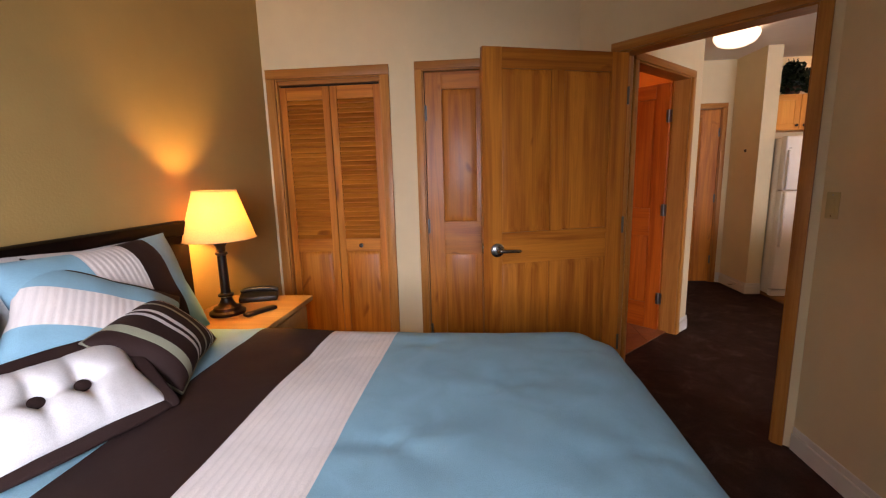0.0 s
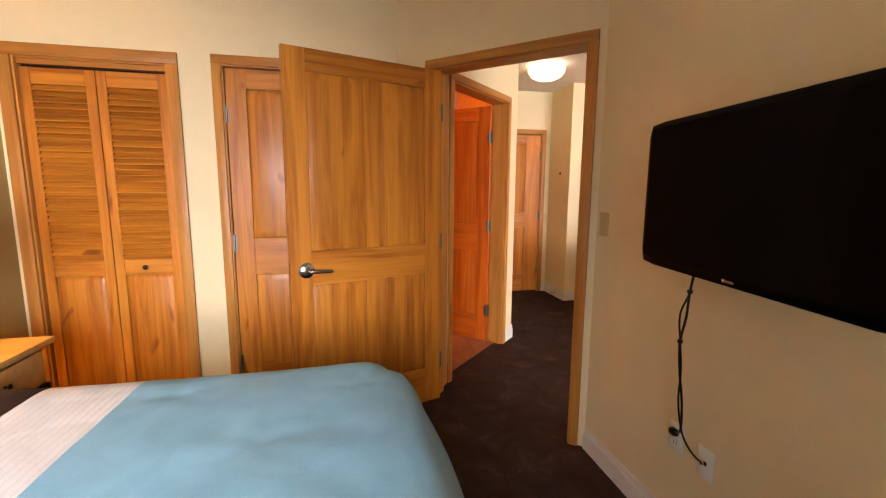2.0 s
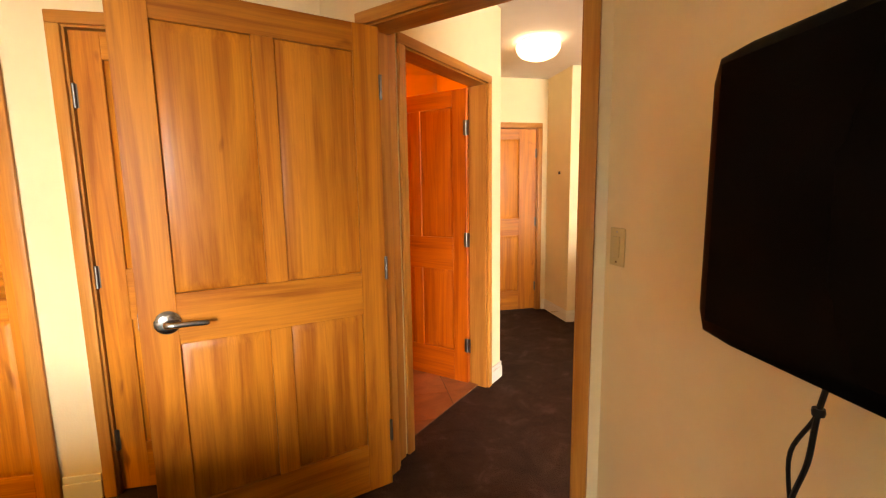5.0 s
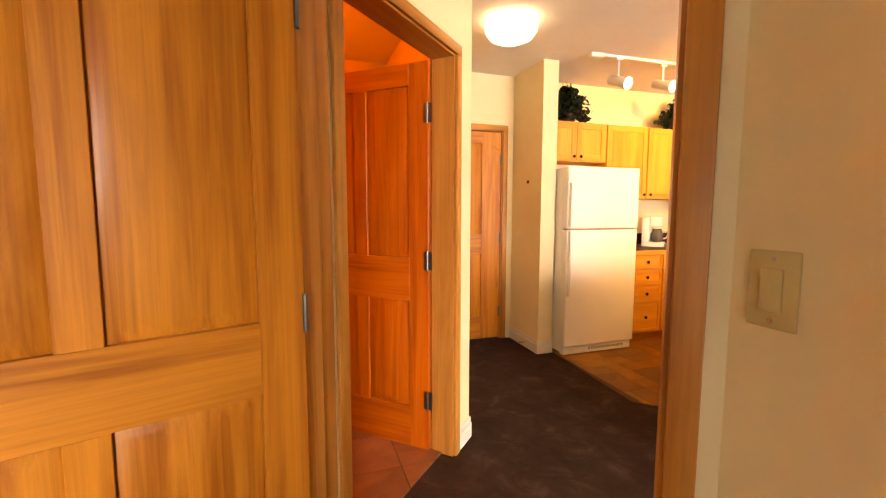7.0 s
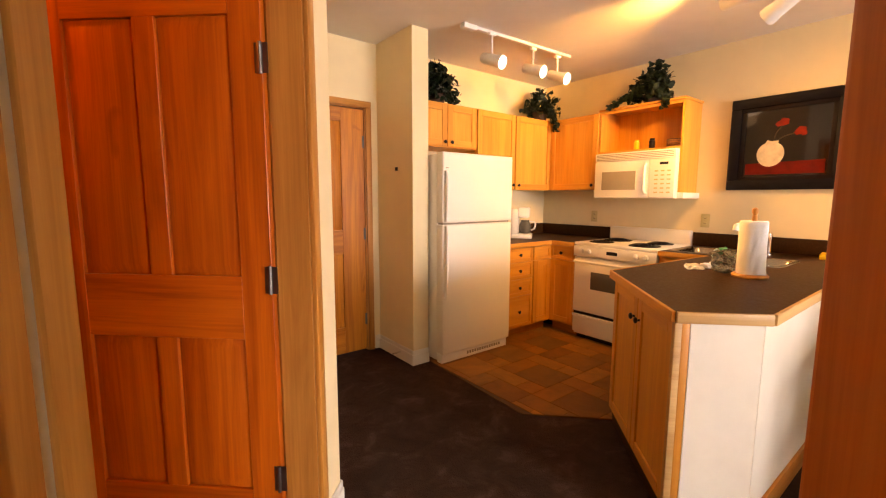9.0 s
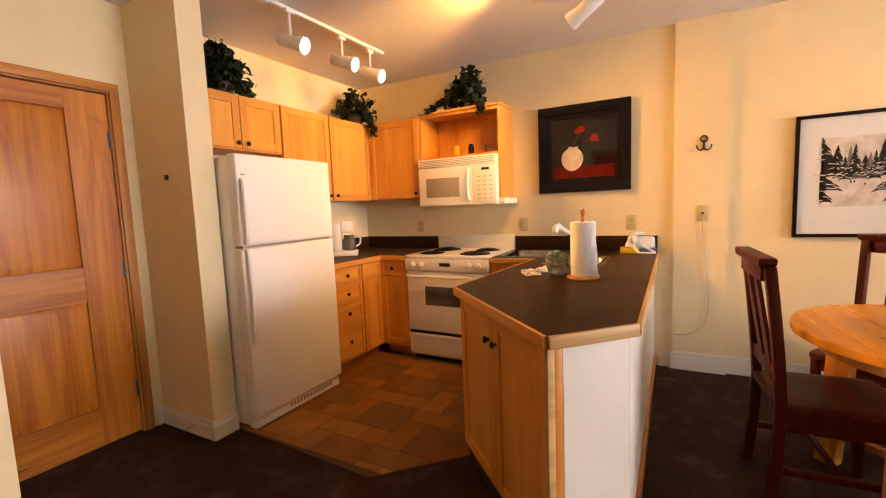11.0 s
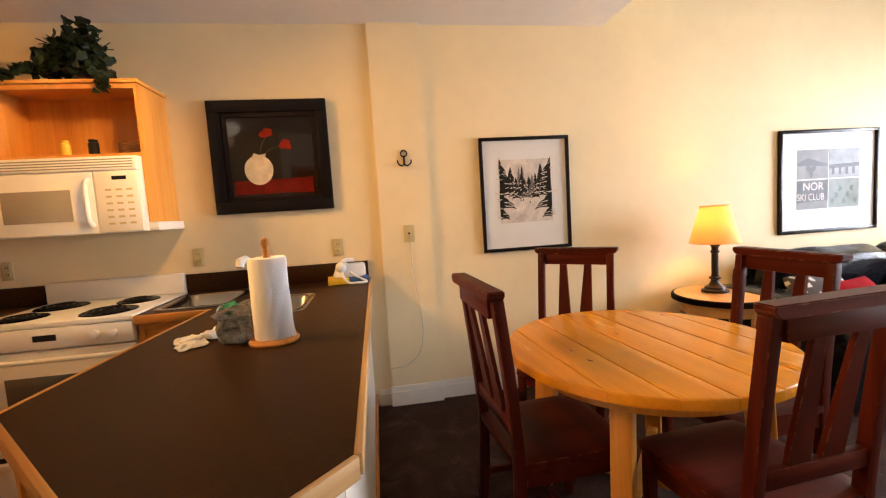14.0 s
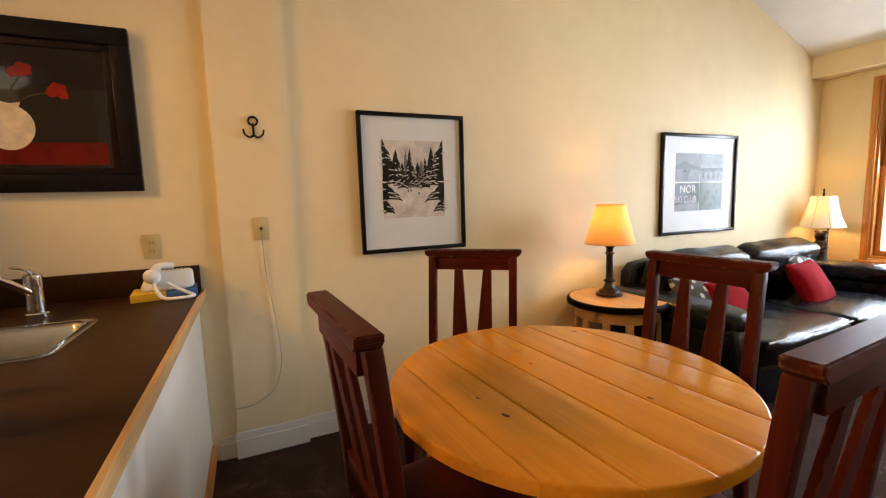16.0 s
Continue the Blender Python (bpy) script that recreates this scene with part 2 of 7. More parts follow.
def cloth(name, colour, rough=0.9, weave=420.0, ribs=None, sheen=0.05, strength=0.3):
    m, nt, b = nodes_of(name)
    v = coords(nt, (1, 1, 1))
    n1 = add(nt, "ShaderNodeTexNoise", Scale=7.0, Detail=4.0, Distortion=0.9)
    n2 = add(nt, "ShaderNodeTexNoise", Scale=weave, Detail=1.0)
    nt.links.new(v, n1.inputs["Vector"]), nt.links.new(v, n2.inputs["Vector"])
    c = ramp(nt, n1.outputs["Fac"], [(0.3, shade3(colour, 0.9)), (0.7, shade3(colour, 1.08))])
    c = mixc(nt, 0.25, c, ramp(nt, n2.outputs["Fac"], [(0.35, (0.6, 0.6, 0.6)), (0.65, (1.2, 1.2, 1.2))]), "MULTIPLY")
    h = n2.outputs["Fac"]
    if ribs:
        w = add(nt, "ShaderNodeTexWave", Scale=1.0, Distortion=0.15)
        w.bands_direction = "DIAGONAL"
        nt.links.new(coords(nt, ribs, False), w.inputs["Vector"])
        h = w.outputs["Fac"]
        c = mixc(nt, 0.3, c, ramp(nt, h, [(0.0, (0.72, 0.72, 0.72)), (0.4, (1, 1, 1))]), "MULTIPLY")
    nt.links.new(c, b.inputs["Base Color"])
    b.inputs["Roughness"].default_value, b.inputs["Sheen Weight"].default_value = rough, sheen
    b.inputs["Specular IOR Level"].default_value = 0.2
    fold = nt.nodes.new("ShaderNodeMath")
    fold.operation = "MULTIPLY_ADD"
    fold.inputs[1].default_value = 5.0
    nt.links.new(n1.outputs["Fac"], fold.inputs[0]), nt.links.new(h, fold.inputs[2])
    bump(nt, b, fold.outputs[0], strength, 0.002)
    return m


CREAM = wall_paint("cream_wall_paint", (0.79, 0.645, 0.395))
KHAKI = wall_paint("khaki_wall_paint", (0.42, 0.282, 0.098))
CEIL = wall_paint("white_ceiling_paint", (0.78, 0.74, 0.68))
WHITE_TRIM = plain("white_trim_paint", (0.74, 0.70, 0.62), 0.4, vary=0.04, grain=0.05)
CARPET = carpet_mat()
PINE_Z = wood("amber_pine_upright", (0.61, 0.218, 0.026), (0.34, 0.092, 0.009), "Z", knots=True)
PINE_X = wood("amber_pine_across", (0.59, 0.208, 0.024), (0.31, 0.084, 0.008), "X", knots=True)
# amber pine with the bathroom lamp's red glow put into its colour
PINE_LAMPLIT_Z = wood("lamp_reddened_pine_upright", (0.55, 0.118, 0.009), (0.33, 0.052, 0.004), "Z", knots=True)
PINE_LAMPLIT_X = wood("lamp_reddened_pine_across", (0.53, 0.110, 0.008), (0.30, 0.047, 0.004), "X", knots=True)
CASE_Z = wood("casing_pine_upright", (0.55, 0.235, 0.050), (0.38, 0.135, 0.022), "Z", 0.4)
CASE_X = wood("casing_pine_across", (0.55, 0.235, 0.050), (0.38, 0.135, 0.022), "X", 0.4)
MAPLE_Z = wood("maple_cabinet_upright", (0.72, 0.34, 0.068), (0.62, 0.25, 0.040), "Z", 0.38, fine=1.4)
MAPLE_X = wood("maple_cabinet_across", (0.72, 0.34, 0.068), (0.62, 0.25, 0.040), "X", 0.38, fine=1.4)
EDGE = wood("light_wood_edging", (0.62, 0.40, 0.18), (0.50, 0.29, 0.11), "X", 0.4)
TABLE = wood("honey_pine_table", (0.74, 0.305, 0.013), (0.63, 0.232, 0.008), "X", 0.22, coat=0.0, spec=0.20, streak=0.12, swirl=0.4, relief=0.02)
TABLE_Z = wood("honey_pine_leg", (0.66, 0.29, 0.045), (0.50, 0.19, 0.022), "Z", 0.3)
MAHOG_Z = wood("mahogany_upright", (0.085, 0.011, 0.004), (0.040, 0.006, 0.0025), "Z", 0.40, coat=0.0, spec=0.09, worn=(0.20, 0.10, 0.06))
MAHOG_X = wood("mahogany_across", (0.085, 0.011, 0.004), (0.040, 0.006, 0.0025), "X", 0.40, coat=0.0, spec=0.09, worn=(0.20, 0.10, 0.06))
ESPRESSO = wood("espresso_headboard", (0.006, 0.003, 0.0025), (0.003, 0.002, 0.0015), "Y", 0.5, coat=0.0, spec=0.04)
NIGHT = wood("nightstand_oak", (0.58, 0.33, 0.11), (0.46, 0.24, 0.07), "X", 0.3)
COUNTER = plain("brown_laminate", (0.042, 0.018, 0.0065), 0.42, vary=0.3, scale=70, grain=0.05, spec=0.07)
APPL = plain("white_appliance_enamel", (0.80, 0.76, 0.68), 0.34, vary=0.012, scale=2.0, grain=0.02, gscale=700)
APPL_DARK = plain("smoked_oven_glass", (0.10, 0.09, 0.075), 0.12, vary=0.05, grain=0)
GREYGLASS = plain("grey_microwave_window", (0.32, 0.28, 0.22), 0.2, vary=0.05, grain=0)
BLACK = plain("black_plastic", (0.008, 0.007, 0.007), 0.36, vary=0.1, spec=0.25)
SCREEN = plain("black_screen", (0.0012, 0.0012, 0.0014), 0.22, vary=0.05, grain=0, spec=0.03)
GLOSSBLACK = plain("gloss_black_plastic", (0.002, 0.002, 0.002), 0.25, vary=0.05, grain=0, spec=0.08)
CHROME = plain("polished_chrome", (0.75, 0.75, 0.75), 0.12, 1.0, 0.04, grain=0)
NICKEL = plain("brushed_nickel", (0.42, 0.42, 0.43), 0.27, 1.0, 0.08, grain=0.1, gscale=400)
HINGE_STEEL = plain("dull_hinge_steel", (0.17, 0.165, 0.16), 0.38, 1.0, 0.15, grain=0.1)
STEEL = plain("stainless_sink_steel", (0.36, 0.34, 0.31), 0.22, 1.0, 0.08, grain=0.08)
BRASS = plain("yellow_brass", (0.72, 0.46, 0.13), 0.25, 1.0, 0.05, grain=0)
BRONZE = plain("dark_bronze", (0.014, 0.008, 0.006), 0.34, 0.3, 0.2, spec=0.3)
IVORY = plain("ivory_plate_plastic", (0.56, 0.45, 0.22), 0.35, vary=0.03, grain=0)
WHITEPL = plain("white_plastic", (0.80, 0.78, 0.74), 0.35, vary=0.03, grain=0)
PAPER = plain("white_paper_towel", (0.86, 0.84, 0.81), 0.95, vary=0.03, grain=0.6, gscale=160)
MATBOARD = plain("glazed_white_mat_board", (0.66, 0.655, 0.63), 0.3, vary=0.02, grain=0, spec=0.08, coat=0.10)
BLACKFRAME = plain("black_lacquer_frame", (0.008, 0.006, 0.006), 0.22, vary=0.15, grain=0.05, spec=0.2)
LEATHER = leather_mat()
SHADE = lampshade("cream_lampshade", (0.90, 0.50, 0.18))
SHADE_WHITE = lampshade("ivory_bell_lampshade", (0.90, 0.84, 0.70))
GLOBE = glowing("lit_frosted_glass", (1.0, 0.80, 0.52), 2.8)
LENS = glowing("lit_spot_lens", (1.0, 0.86, 0.66), 14.0)
BLUE = cloth("teal_blue_sateen", (0.215, 0.425, 0.53), 0.62, 500, sheen=0.05)
BROWN = cloth("chocolate_sateen", (0.028, 0.013, 0.011), 0.75, 500, sheen=0.0)
CREAMRIB = cloth("cream_ribbed_cloth", (0.76, 0.70, 0.66), 0.9, 500, ribs=(30, 0, 0), strength=0.5)
WHITEC = cloth("white_cotton", (0.64, 0.63, 0.62), 0.85, 420)
SAGE = cloth("sage_satin", (0.27, 0.28, 0.20), 0.5, 420)
REDC = cloth("crimson_cloth", (0.22, 0.005, 0.008), 0.9, 300, sheen=0.0)
REDC.node_tree.nodes["Principled BSDF"].inputs["Specular IOR Level"].default_value = 0.04


# ---- mesh helpers ----
def box(bm, x0, x1, y0, y1, z0, z1, bevel=0.0, seg=2):
    r = bmesh.ops.create_cube(bm, size=1.0)
    m = Matrix.Translation(((x0 + x1) / 2, (y0 + y1) / 2, (z0 + z1) / 2)) @ Matrix.Diagonal((abs(x1 - x0), abs(y1 - y0), abs(z1 - z0), 1))
    bmesh.ops.transform(bm, matrix=m, verts=r["verts"])
    if bevel:
        edges = list({e for v in r["verts"] for e in v.link_edges})
        bmesh.ops.bevel(bm, geom=edges, offset=bevel, segments=seg, profile=0.5, affect="EDGES")
    return bm


def B(*a, **k):
    return box(bmesh.new(), *a, **k)


def prism(bm, poly, z0, z1):
    lo = [bm.verts.new((x, y, z0)) for x, y in poly]
    hi = [bm.verts.new((x, y, z1)) for x, y in poly]
    bm.faces.new(list(reversed(lo))), bm.faces.new(hi)
    n = len(poly)
    for i in range(n):
        bm.faces.new((lo[i], lo[(i + 1) % n], hi[(i + 1) % n], hi[i]))
    bmesh.ops.recalc_face_normals(bm, faces=bm.faces)
    return bm


def lathe(bm, prof, seg=28, c=(0, 0, 0), cap=True):
    rings = []
    for r, z in prof:
        rings.append([bm.verts.new((c[0] + r * math.cos(2 * math.pi * i / seg), c[1] + r * math.sin(2 * math.pi * i / seg), c[2] + z)) for i in range(seg)])
    for a, b in zip(rings, rings[1:]):
        for i in range(seg):
            bm.faces.new((a[i], a[(i + 1) % seg], b[(i + 1) % seg], b[i]))
    if cap:
        bm.faces.new(list(reversed(rings[0]))), bm.faces.new(rings[-1])
    return bm


def tube(bm, pts, r, seg=10, cap=True):
    pts = [Vector(p) for p in pts]
    rings, ref = [], Vector((0.31, 0.17, 0.93))
    for i, p in enumerate(pts):
        d = (pts[min(i + 1, len(pts) - 1)] - pts[max(i - 1, 0)]).normalized()
        a = d.cross(ref).normalized()
        b = d.cross(a)
        rr = r[i] if isinstance(r, (list, tuple)) else r
        rings.append([bm.verts.new(p + rr * (math.cos(2 * math.pi * k / seg) * a + math.sin(2 * math.pi * k / seg) * b)) for k in range(seg)])
    for a, b in zip(rings, rings[1:]):
        for k in range(seg):
            bm.faces.new((a[k], a[(k + 1) % seg], b[(k + 1) % seg], b[k]))
    if cap:
        bm.faces.new(list(reversed(rings[0]))), bm.faces.new(rings[-1])
    bmesh.ops.recalc_face_normals(bm, faces=bm.faces)
    return bm


def curve_points(pts, n=8):
    out, P = [], [Vector(p) for p in pts]
    for i in range(len(P) - 1):
        p0, p1, p2, p3 = P[max(i - 1, 0)], P[i], P[i + 1], P[min(i + 2, len(P) - 1)]
        for k in range(n):
            t = k / n
            out.append(0.5 * (2 * p1 + (p2 - p0) * t + (2 * p0 - 5 * p1 + 4 * p2 - p3) * t * t + (3 * p1 - p0 - 3 * p2 + p3) * t ** 3))
    return out + [P[-1]]


def soft_box(bm, cx, cy, cz, sx, sy, sz, p=6.0, n=8, puff=0.0, wob=0.0, seed=0.0):
    """A padded block with rounded edges; puff swells its largest faces."""
    one = bmesh.new()
    bmesh.ops.create_cube(one, size=2.0)
    bmesh.ops.subdivide_edges(one, edges=list(one.edges), cuts=n, use_grid_fill=True)
    for v in one.verts:
        u = v.co.copy()
        mx = max(abs(u.x), abs(u.y), abs(u.z))
        nn = (abs(u.x) ** p + abs(u.y) ** p + abs(u.z) ** p) ** (1 / p)
        u *= mx / nn
        u.z *= 1 + puff * (1 - u.x ** 2) * (1 - u.y ** 2)
        co = Vector((cx + u.x * sx / 2, cy + u.y * sy / 2, cz + u.z * sz / 2))
        if wob:
            co += noise.noise_vector(co * 6 + Vector((seed, 0, 0))) * wob
        v.co = co
    block = bpy.data.meshes.new("block")
    one.to_mesh(block)
    one.free()
    bm.from_mesh(block)
    bpy.data.meshes.remove(block)
    return bm


def pillow(bm, w, h, t, n=18, seed=0.0):
    """A stuffed cushion in the x-z plane, t thick along y, standing on its lower edge."""
    top, bot = {}, {}
    for i in range(n + 1):
        for j in range(n + 1):
            u, v = 2 * i / n - 1, 2 * j / n - 1
            k = max(0.0, 1 - abs(u) ** 2.4) ** 0.55 * max(0.0, 1 - abs(v) ** 2.4) ** 0.55
            pinch = 1 - 0.09 * (1 - abs(u)) * v * v
            pinch2 = 1 - 0.09 * (1 - abs(v)) * u * u
            x, z = u * pinch2 * w / 2, v * pinch * h / 2 + h / 2
            wr = noise.noise(Vector((x * 7 + seed, z * 7, seed))) * 0.012
            y = k * t / 2
            top[i, j] = bm.verts.new((x, -y - 0.003 + wr * k, z))
            bot[i, j] = bm.verts.new((x, y + 0.003 + wr * k, z))
    for i in range(n):
        for j in range(n):
            bm.faces.new((top[i, j], top[i + 1, j], top[i + 1, j + 1], top[i, j + 1]))
            bm.faces.new((bot[i, j], bot[i, j + 1], bot[i + 1, j + 1], bot[i + 1, j]))
    for i in range(n):
        for a, b in (((i, 0), (i + 1, 0)), ((i + 1, n), (i, n)), ((0, i + 1), (0, i)), ((n, i), (n, i + 1))):
            bm.faces.new((top[b], top[a], bot[a], bot[b]))
    return bm


def finish(name, bm, mats, smooth=35):
    me = bpy.data.meshes.new(name)
    bm.to_mesh(me)
    bm.free()
    for m in mats if isinstance(mats, (list, tuple)) else [mats]:
        me.materials.append(m)
    if smooth:
        me.polygons.foreach_set("use_smooth", [True] * len(me.polygons))
        me.set_sharp_from_angle(angle=radians(smooth))
    return me


def part(name, bm, material, parent, label="", smooth=35, m=None):
    ob = new(name, finish(name, bm, material, smooth))
    ob.parent = parent
    if m is not None:
        ob.matrix_basis = m
    return tagged(ob, label)


def thing(name, label, category, m=None, group="", kind=""):
    ob = new(name)
    ob.empty_display_size = 0.1
    if m is not None:
        ob.matrix_basis = m
    return tagged(ob, label, category, group, kind)


def single(name, bm, material, label, category, m=None, group="", kind="", smooth=35):
    ob = new(name, finish(name, bm, material, smooth))
    if m is not None:
        ob.matrix_basis = m
    return tagged(ob, label, category, group, kind)


def structure(name, bm, material, label, category, m=None, smooth=0):
    return single(name, bm, material, label, category, m, kind="structure", smooth=smooth)


# ---- plan numbers ----
HC, HB = 2.57, 2.555          # ceilings of hall and kitchen, and of the bedroom
YC = 3.235                    # closet wall
XT = 1.503                    # television wall
XP, XR, XD = 5.065, 5.09, 5.10  # pier, kitchen wall, dining wall
YK, YE, YW = 5.68, 5.66, -2.57  # kitchen back wall, entry wall, window wall
YV = 1.11                     # edge of the flat ceiling
HINGE = (0.853, 3.030)
DIAG = pose(0.62, YC, 0, 0, 0, -45)          # along the diagonal wall
BATH = pose(0.870, 3.155, 0, 0, 0, 45)       # along the bathroom wall
BASE_H = 0.12


def wall(name, m, length, height, thick, holes, material, label, z0=0.0):
    """A wall along local x, its face at y = 0, its body behind it; holes are (x0, x1, z0, z1)."""
    bm = bmesh.new()
    x = 0.0
    for a, b, lo, hi in sorted(holes):
        if a > x:
            box(bm, x, a, 0, thick, z0, height)
        if lo > z0:
            box(bm, a, b, 0, thick, z0, lo)
        box(bm, a, b, 0, thick, hi, height)
        x = b
    if length > x:
        box(bm, x, length, 0, thick, z0, height)
    return structure(name, bm, material, label, "wall", m)


# ---- walls, floors and ceilings ----
wall("wall_closet", pose(-1.60, YC, 0), 2.22, HB, 0.12, [(0.197, 0.942, 0, 2.045), (1.204, 2.004, 0, 2.063)], CREAM, "cream painted wall with a louvred closet and a door")
wall("wall_headboard", pose(-1.48, -1.72, 0, 0, 0, 90), 4.955, HB, 0.12, [], KHAKI, "khaki painted accent wall behind the bed")
wall("wall_diagonal", DIAG, 1.249, HB, 0.12, [(0.264, 1.175, 0, 2.063)], CREAM, "cream diagonal wall around the bedroom doorway")
wall("wall_television", pose(XT, 2.352, 0, 0, 0, -90), 3.95, HB, 0.132, [], CREAM, "cream painted wall that carries the television")
wall("wall_bedroom_south", pose(XT, -0.98, 0, 0, 0, 180), 2.995, HB, 0.12, [(0.815, 2.515, 0.75, 2.15)], CREAM, "cream bedroom wall with a window")
wall("wall_bathroom", BATH, 1.235, HC, 0.12, [(0.156, 1.032, 0, 2.063)], CREAM, "cream diagonal wall around the bathroom doorway")
wall("wall_hall_west", pose(1.743, 4.028, 0, 0, 0, 90), 1.64, HC, 0.12, [], CREAM, "cream side wall of the entry")
wall("wall_entry", pose(1.743, YE, 0), 1.122, HC, 0.12, [(0.068, 1.018, 0, 2.063)], CREAM, "cream wall around the entry door")
structure("wall_pillar", B(2.865, 3.012, 5.13, 5.80, 0, HC), CREAM, "cream end of the wall beside the refrigerator", "wall")
wall("wall_kitchen_back", pose(3.012, YK, 0), 2.20, HC, 0.12, [], CREAM, "cream kitchen wall behind the cabinets")
wall("wall_kitchen_right", pose(XR, YK, 0, 0, 0, -90), YK - 2.77, HC, 0.13, [], CREAM, "cream kitchen wall with the painting")
structure("wall_pier", B(XP, 5.22, 2.43, 2.77, 0, HC), CREAM, "cream projecting pier between kitchen and dining area", "wall")
wall("wall_dining", pose(XD, 2.43, 0, 0, 0, -90), 5.12, 4.10, 0.12, [], CREAM, "cream painted wall of the dining and living area")
WX0, WX1, WZ0, WZ1 = 2.30, 4.66, 0.66, 2.24
wall("wall_window", pose(5.22, YW, 0, 0, 0, 180), 3.585, 4.10, 0.13, [(5.22 - WX1, 5.22 - WX0, WZ0, WZ1)], CREAM, "cream wall with the living room window")
wall("wall_living_west", pose(1.64, -2.70, 0, 0, 0, 90), 3.80, 4.10, 0.004, [], CREAM, "cream wall behind the living room")
wall("wall_living_upper", pose(1.635, YV, 0), 3.48, 4.10, 0.10, [], CREAM, "cream drop wall above the flat ceiling edge", z0=HC + 0.03)
structure("ceiling_bedroom", B(-1.60, 1.64, -1.72, 3.36, HB, HB + 0.1), CEIL, "white bedroom ceiling", "ceiling")
_c = prism(bmesh.new(), [(1.64, YV), (5.22, YV), (5.22, 5.81), (-1.0, 5.81), (-1.0, 3.36), (1.64, 3.36)], HC, HC + 0.03)
structure("ceiling_hall_kitchen", _c, CEIL, "white flat ceiling over hall, kitchen and dining", "ceiling")
_c = bmesh.new()
_v = [_c.verts.new(p) for p in ((1.635, YV, 3.86), (5.22, YV, 3.86), (5.22, -2.70, 2.435), (1.635, -2.70, 2.435), (1.635, YV, 3.96), (5.22, YV, 3.96), (5.22, -2.70, 2.535), (1.635, -2.70, 2.535))]
for _f in ((0, 1, 2, 3), (7, 6, 5, 4), (0, 4, 5, 1), (1, 5, 6, 2), (2, 6, 7, 3), (3, 7, 4, 0)):
    _c.faces.new([_v[i] for i in _f])
bmesh.ops.recalc_face_normals(_c, faces=_c.faces)
structure("ceiling_living", _c, CEIL, "white sloping ceiling over the living area", "ceiling")
structure("beam_soffit", B(1.66, XD, YW, YW + 0.20, 2.36, 2.60), CREAM, "cream soffit above the living room window", "beam")
structure("floor", B(-1.6, 5.22, -2.7, 5.82, -0.1, 0.0), CARPET, "dark brown cut-pile carpet with worn paler patches", "floor")
for _n, _args in {"wall_bathroom_back": (-1.0, 1.63, 5.70, 5.81, 0, HC), "wall_bathroom_west": (-1.1, -1.0, 3.356, 5.81, 0, HC), "wall_bathroom_south": (-1.0, 0.62, 3.36, 3.44, 0, HC)}.items():
    structure(_n, B(*_args), CREAM, "cream bathroom wall", "wall")


def baseboard(name, m, length, h=BASE_H, t=0.014):
    bm = box(bmesh.new(), 0, length, -t, -0.0005, 0, h * 0.72, 0.002, 1)
    box(bm, 0, length, -t * 0.62, -0.0005, h * 0.72, h, 0.003, 1)
    return structure(name, bm, WHITE_TRIM, "cream-white painted wooden baseboard", "baseboard", m)


baseboard("baseboard_closet_left", pose(-0.600, YC, 0), 0.155)
baseboard("baseboard_television", pose(XT, 2.347, 0, 0, 0, -90), 3.9)
baseboard("baseboard_bathroom", BATH @ pose(1.092, 0, 0), 0.155)
baseboard("baseboard_hall_corner", pose(1.742, 4.018, 0, 0, 0, 90) @ pose(0, 0, 0), 0.10)
baseboard("baseboard_entry", pose(2.815, YE, 0), 0.05)
baseboard("baseboard_alcove", pose(2.865, YE - 0.014, 0, 0, 0, -90), 0.516)
baseboard("baseboard_pillar", pose(2.852, 5.13, 0), 0.16)
baseboard("baseboard_kitchen_end", pose(XR, 2.86, 0, 0, 0, -90), 0.092)
baseboard("baseboard_pier", pose(XP, 2.782, 0, 0, 0, -90), 0.365, 0.14)
baseboard("baseboard_dining", pose(XD, 2.43, 0, 0, 0, -90), 4.98, 0.13)


# ---- doorways and doors ----
def doorway(name, m, w, h, t, label, back=True, cw=0.050):
    """Lining and casings of an opening w wide; local x along the wall, y into it."""
    d = thing(name, label, "door frame", m, kind="structure")
    part("jamb", B(-0.016, 0, -0.001, t + 0.001, 0, h + 0.016), CASE_Z, d)
    part("jamb", B(w, w + 0.016, -0.001, t + 0.001, 0, h + 0.016), CASE_Z, d)
    part("head_jamb", B(0, w, -0.001, t + 0.001, h, h + 0.016), CASE_X, d)
    for y0, y1 in ((-0.019, -0.0015),) + (((t + 0.0015, t + 0.019),) if back else ()):
        part("casing", B(-0.008 - cw, -0.008, y0, y1, 0, h + 0.008, 0.004), CASE_Z, d)
        part("casing", B(w + 0.008, w + 0.008 + cw, y0, y1, 0, h + 0.008, 0.004), CASE_Z, d)
        part("head_casing", B(-0.008 - cw, w + 0.008 + cw, y0, y1, h + 0.008, h + 0.008 + cw, 0.004), CASE_X, d)
    return d


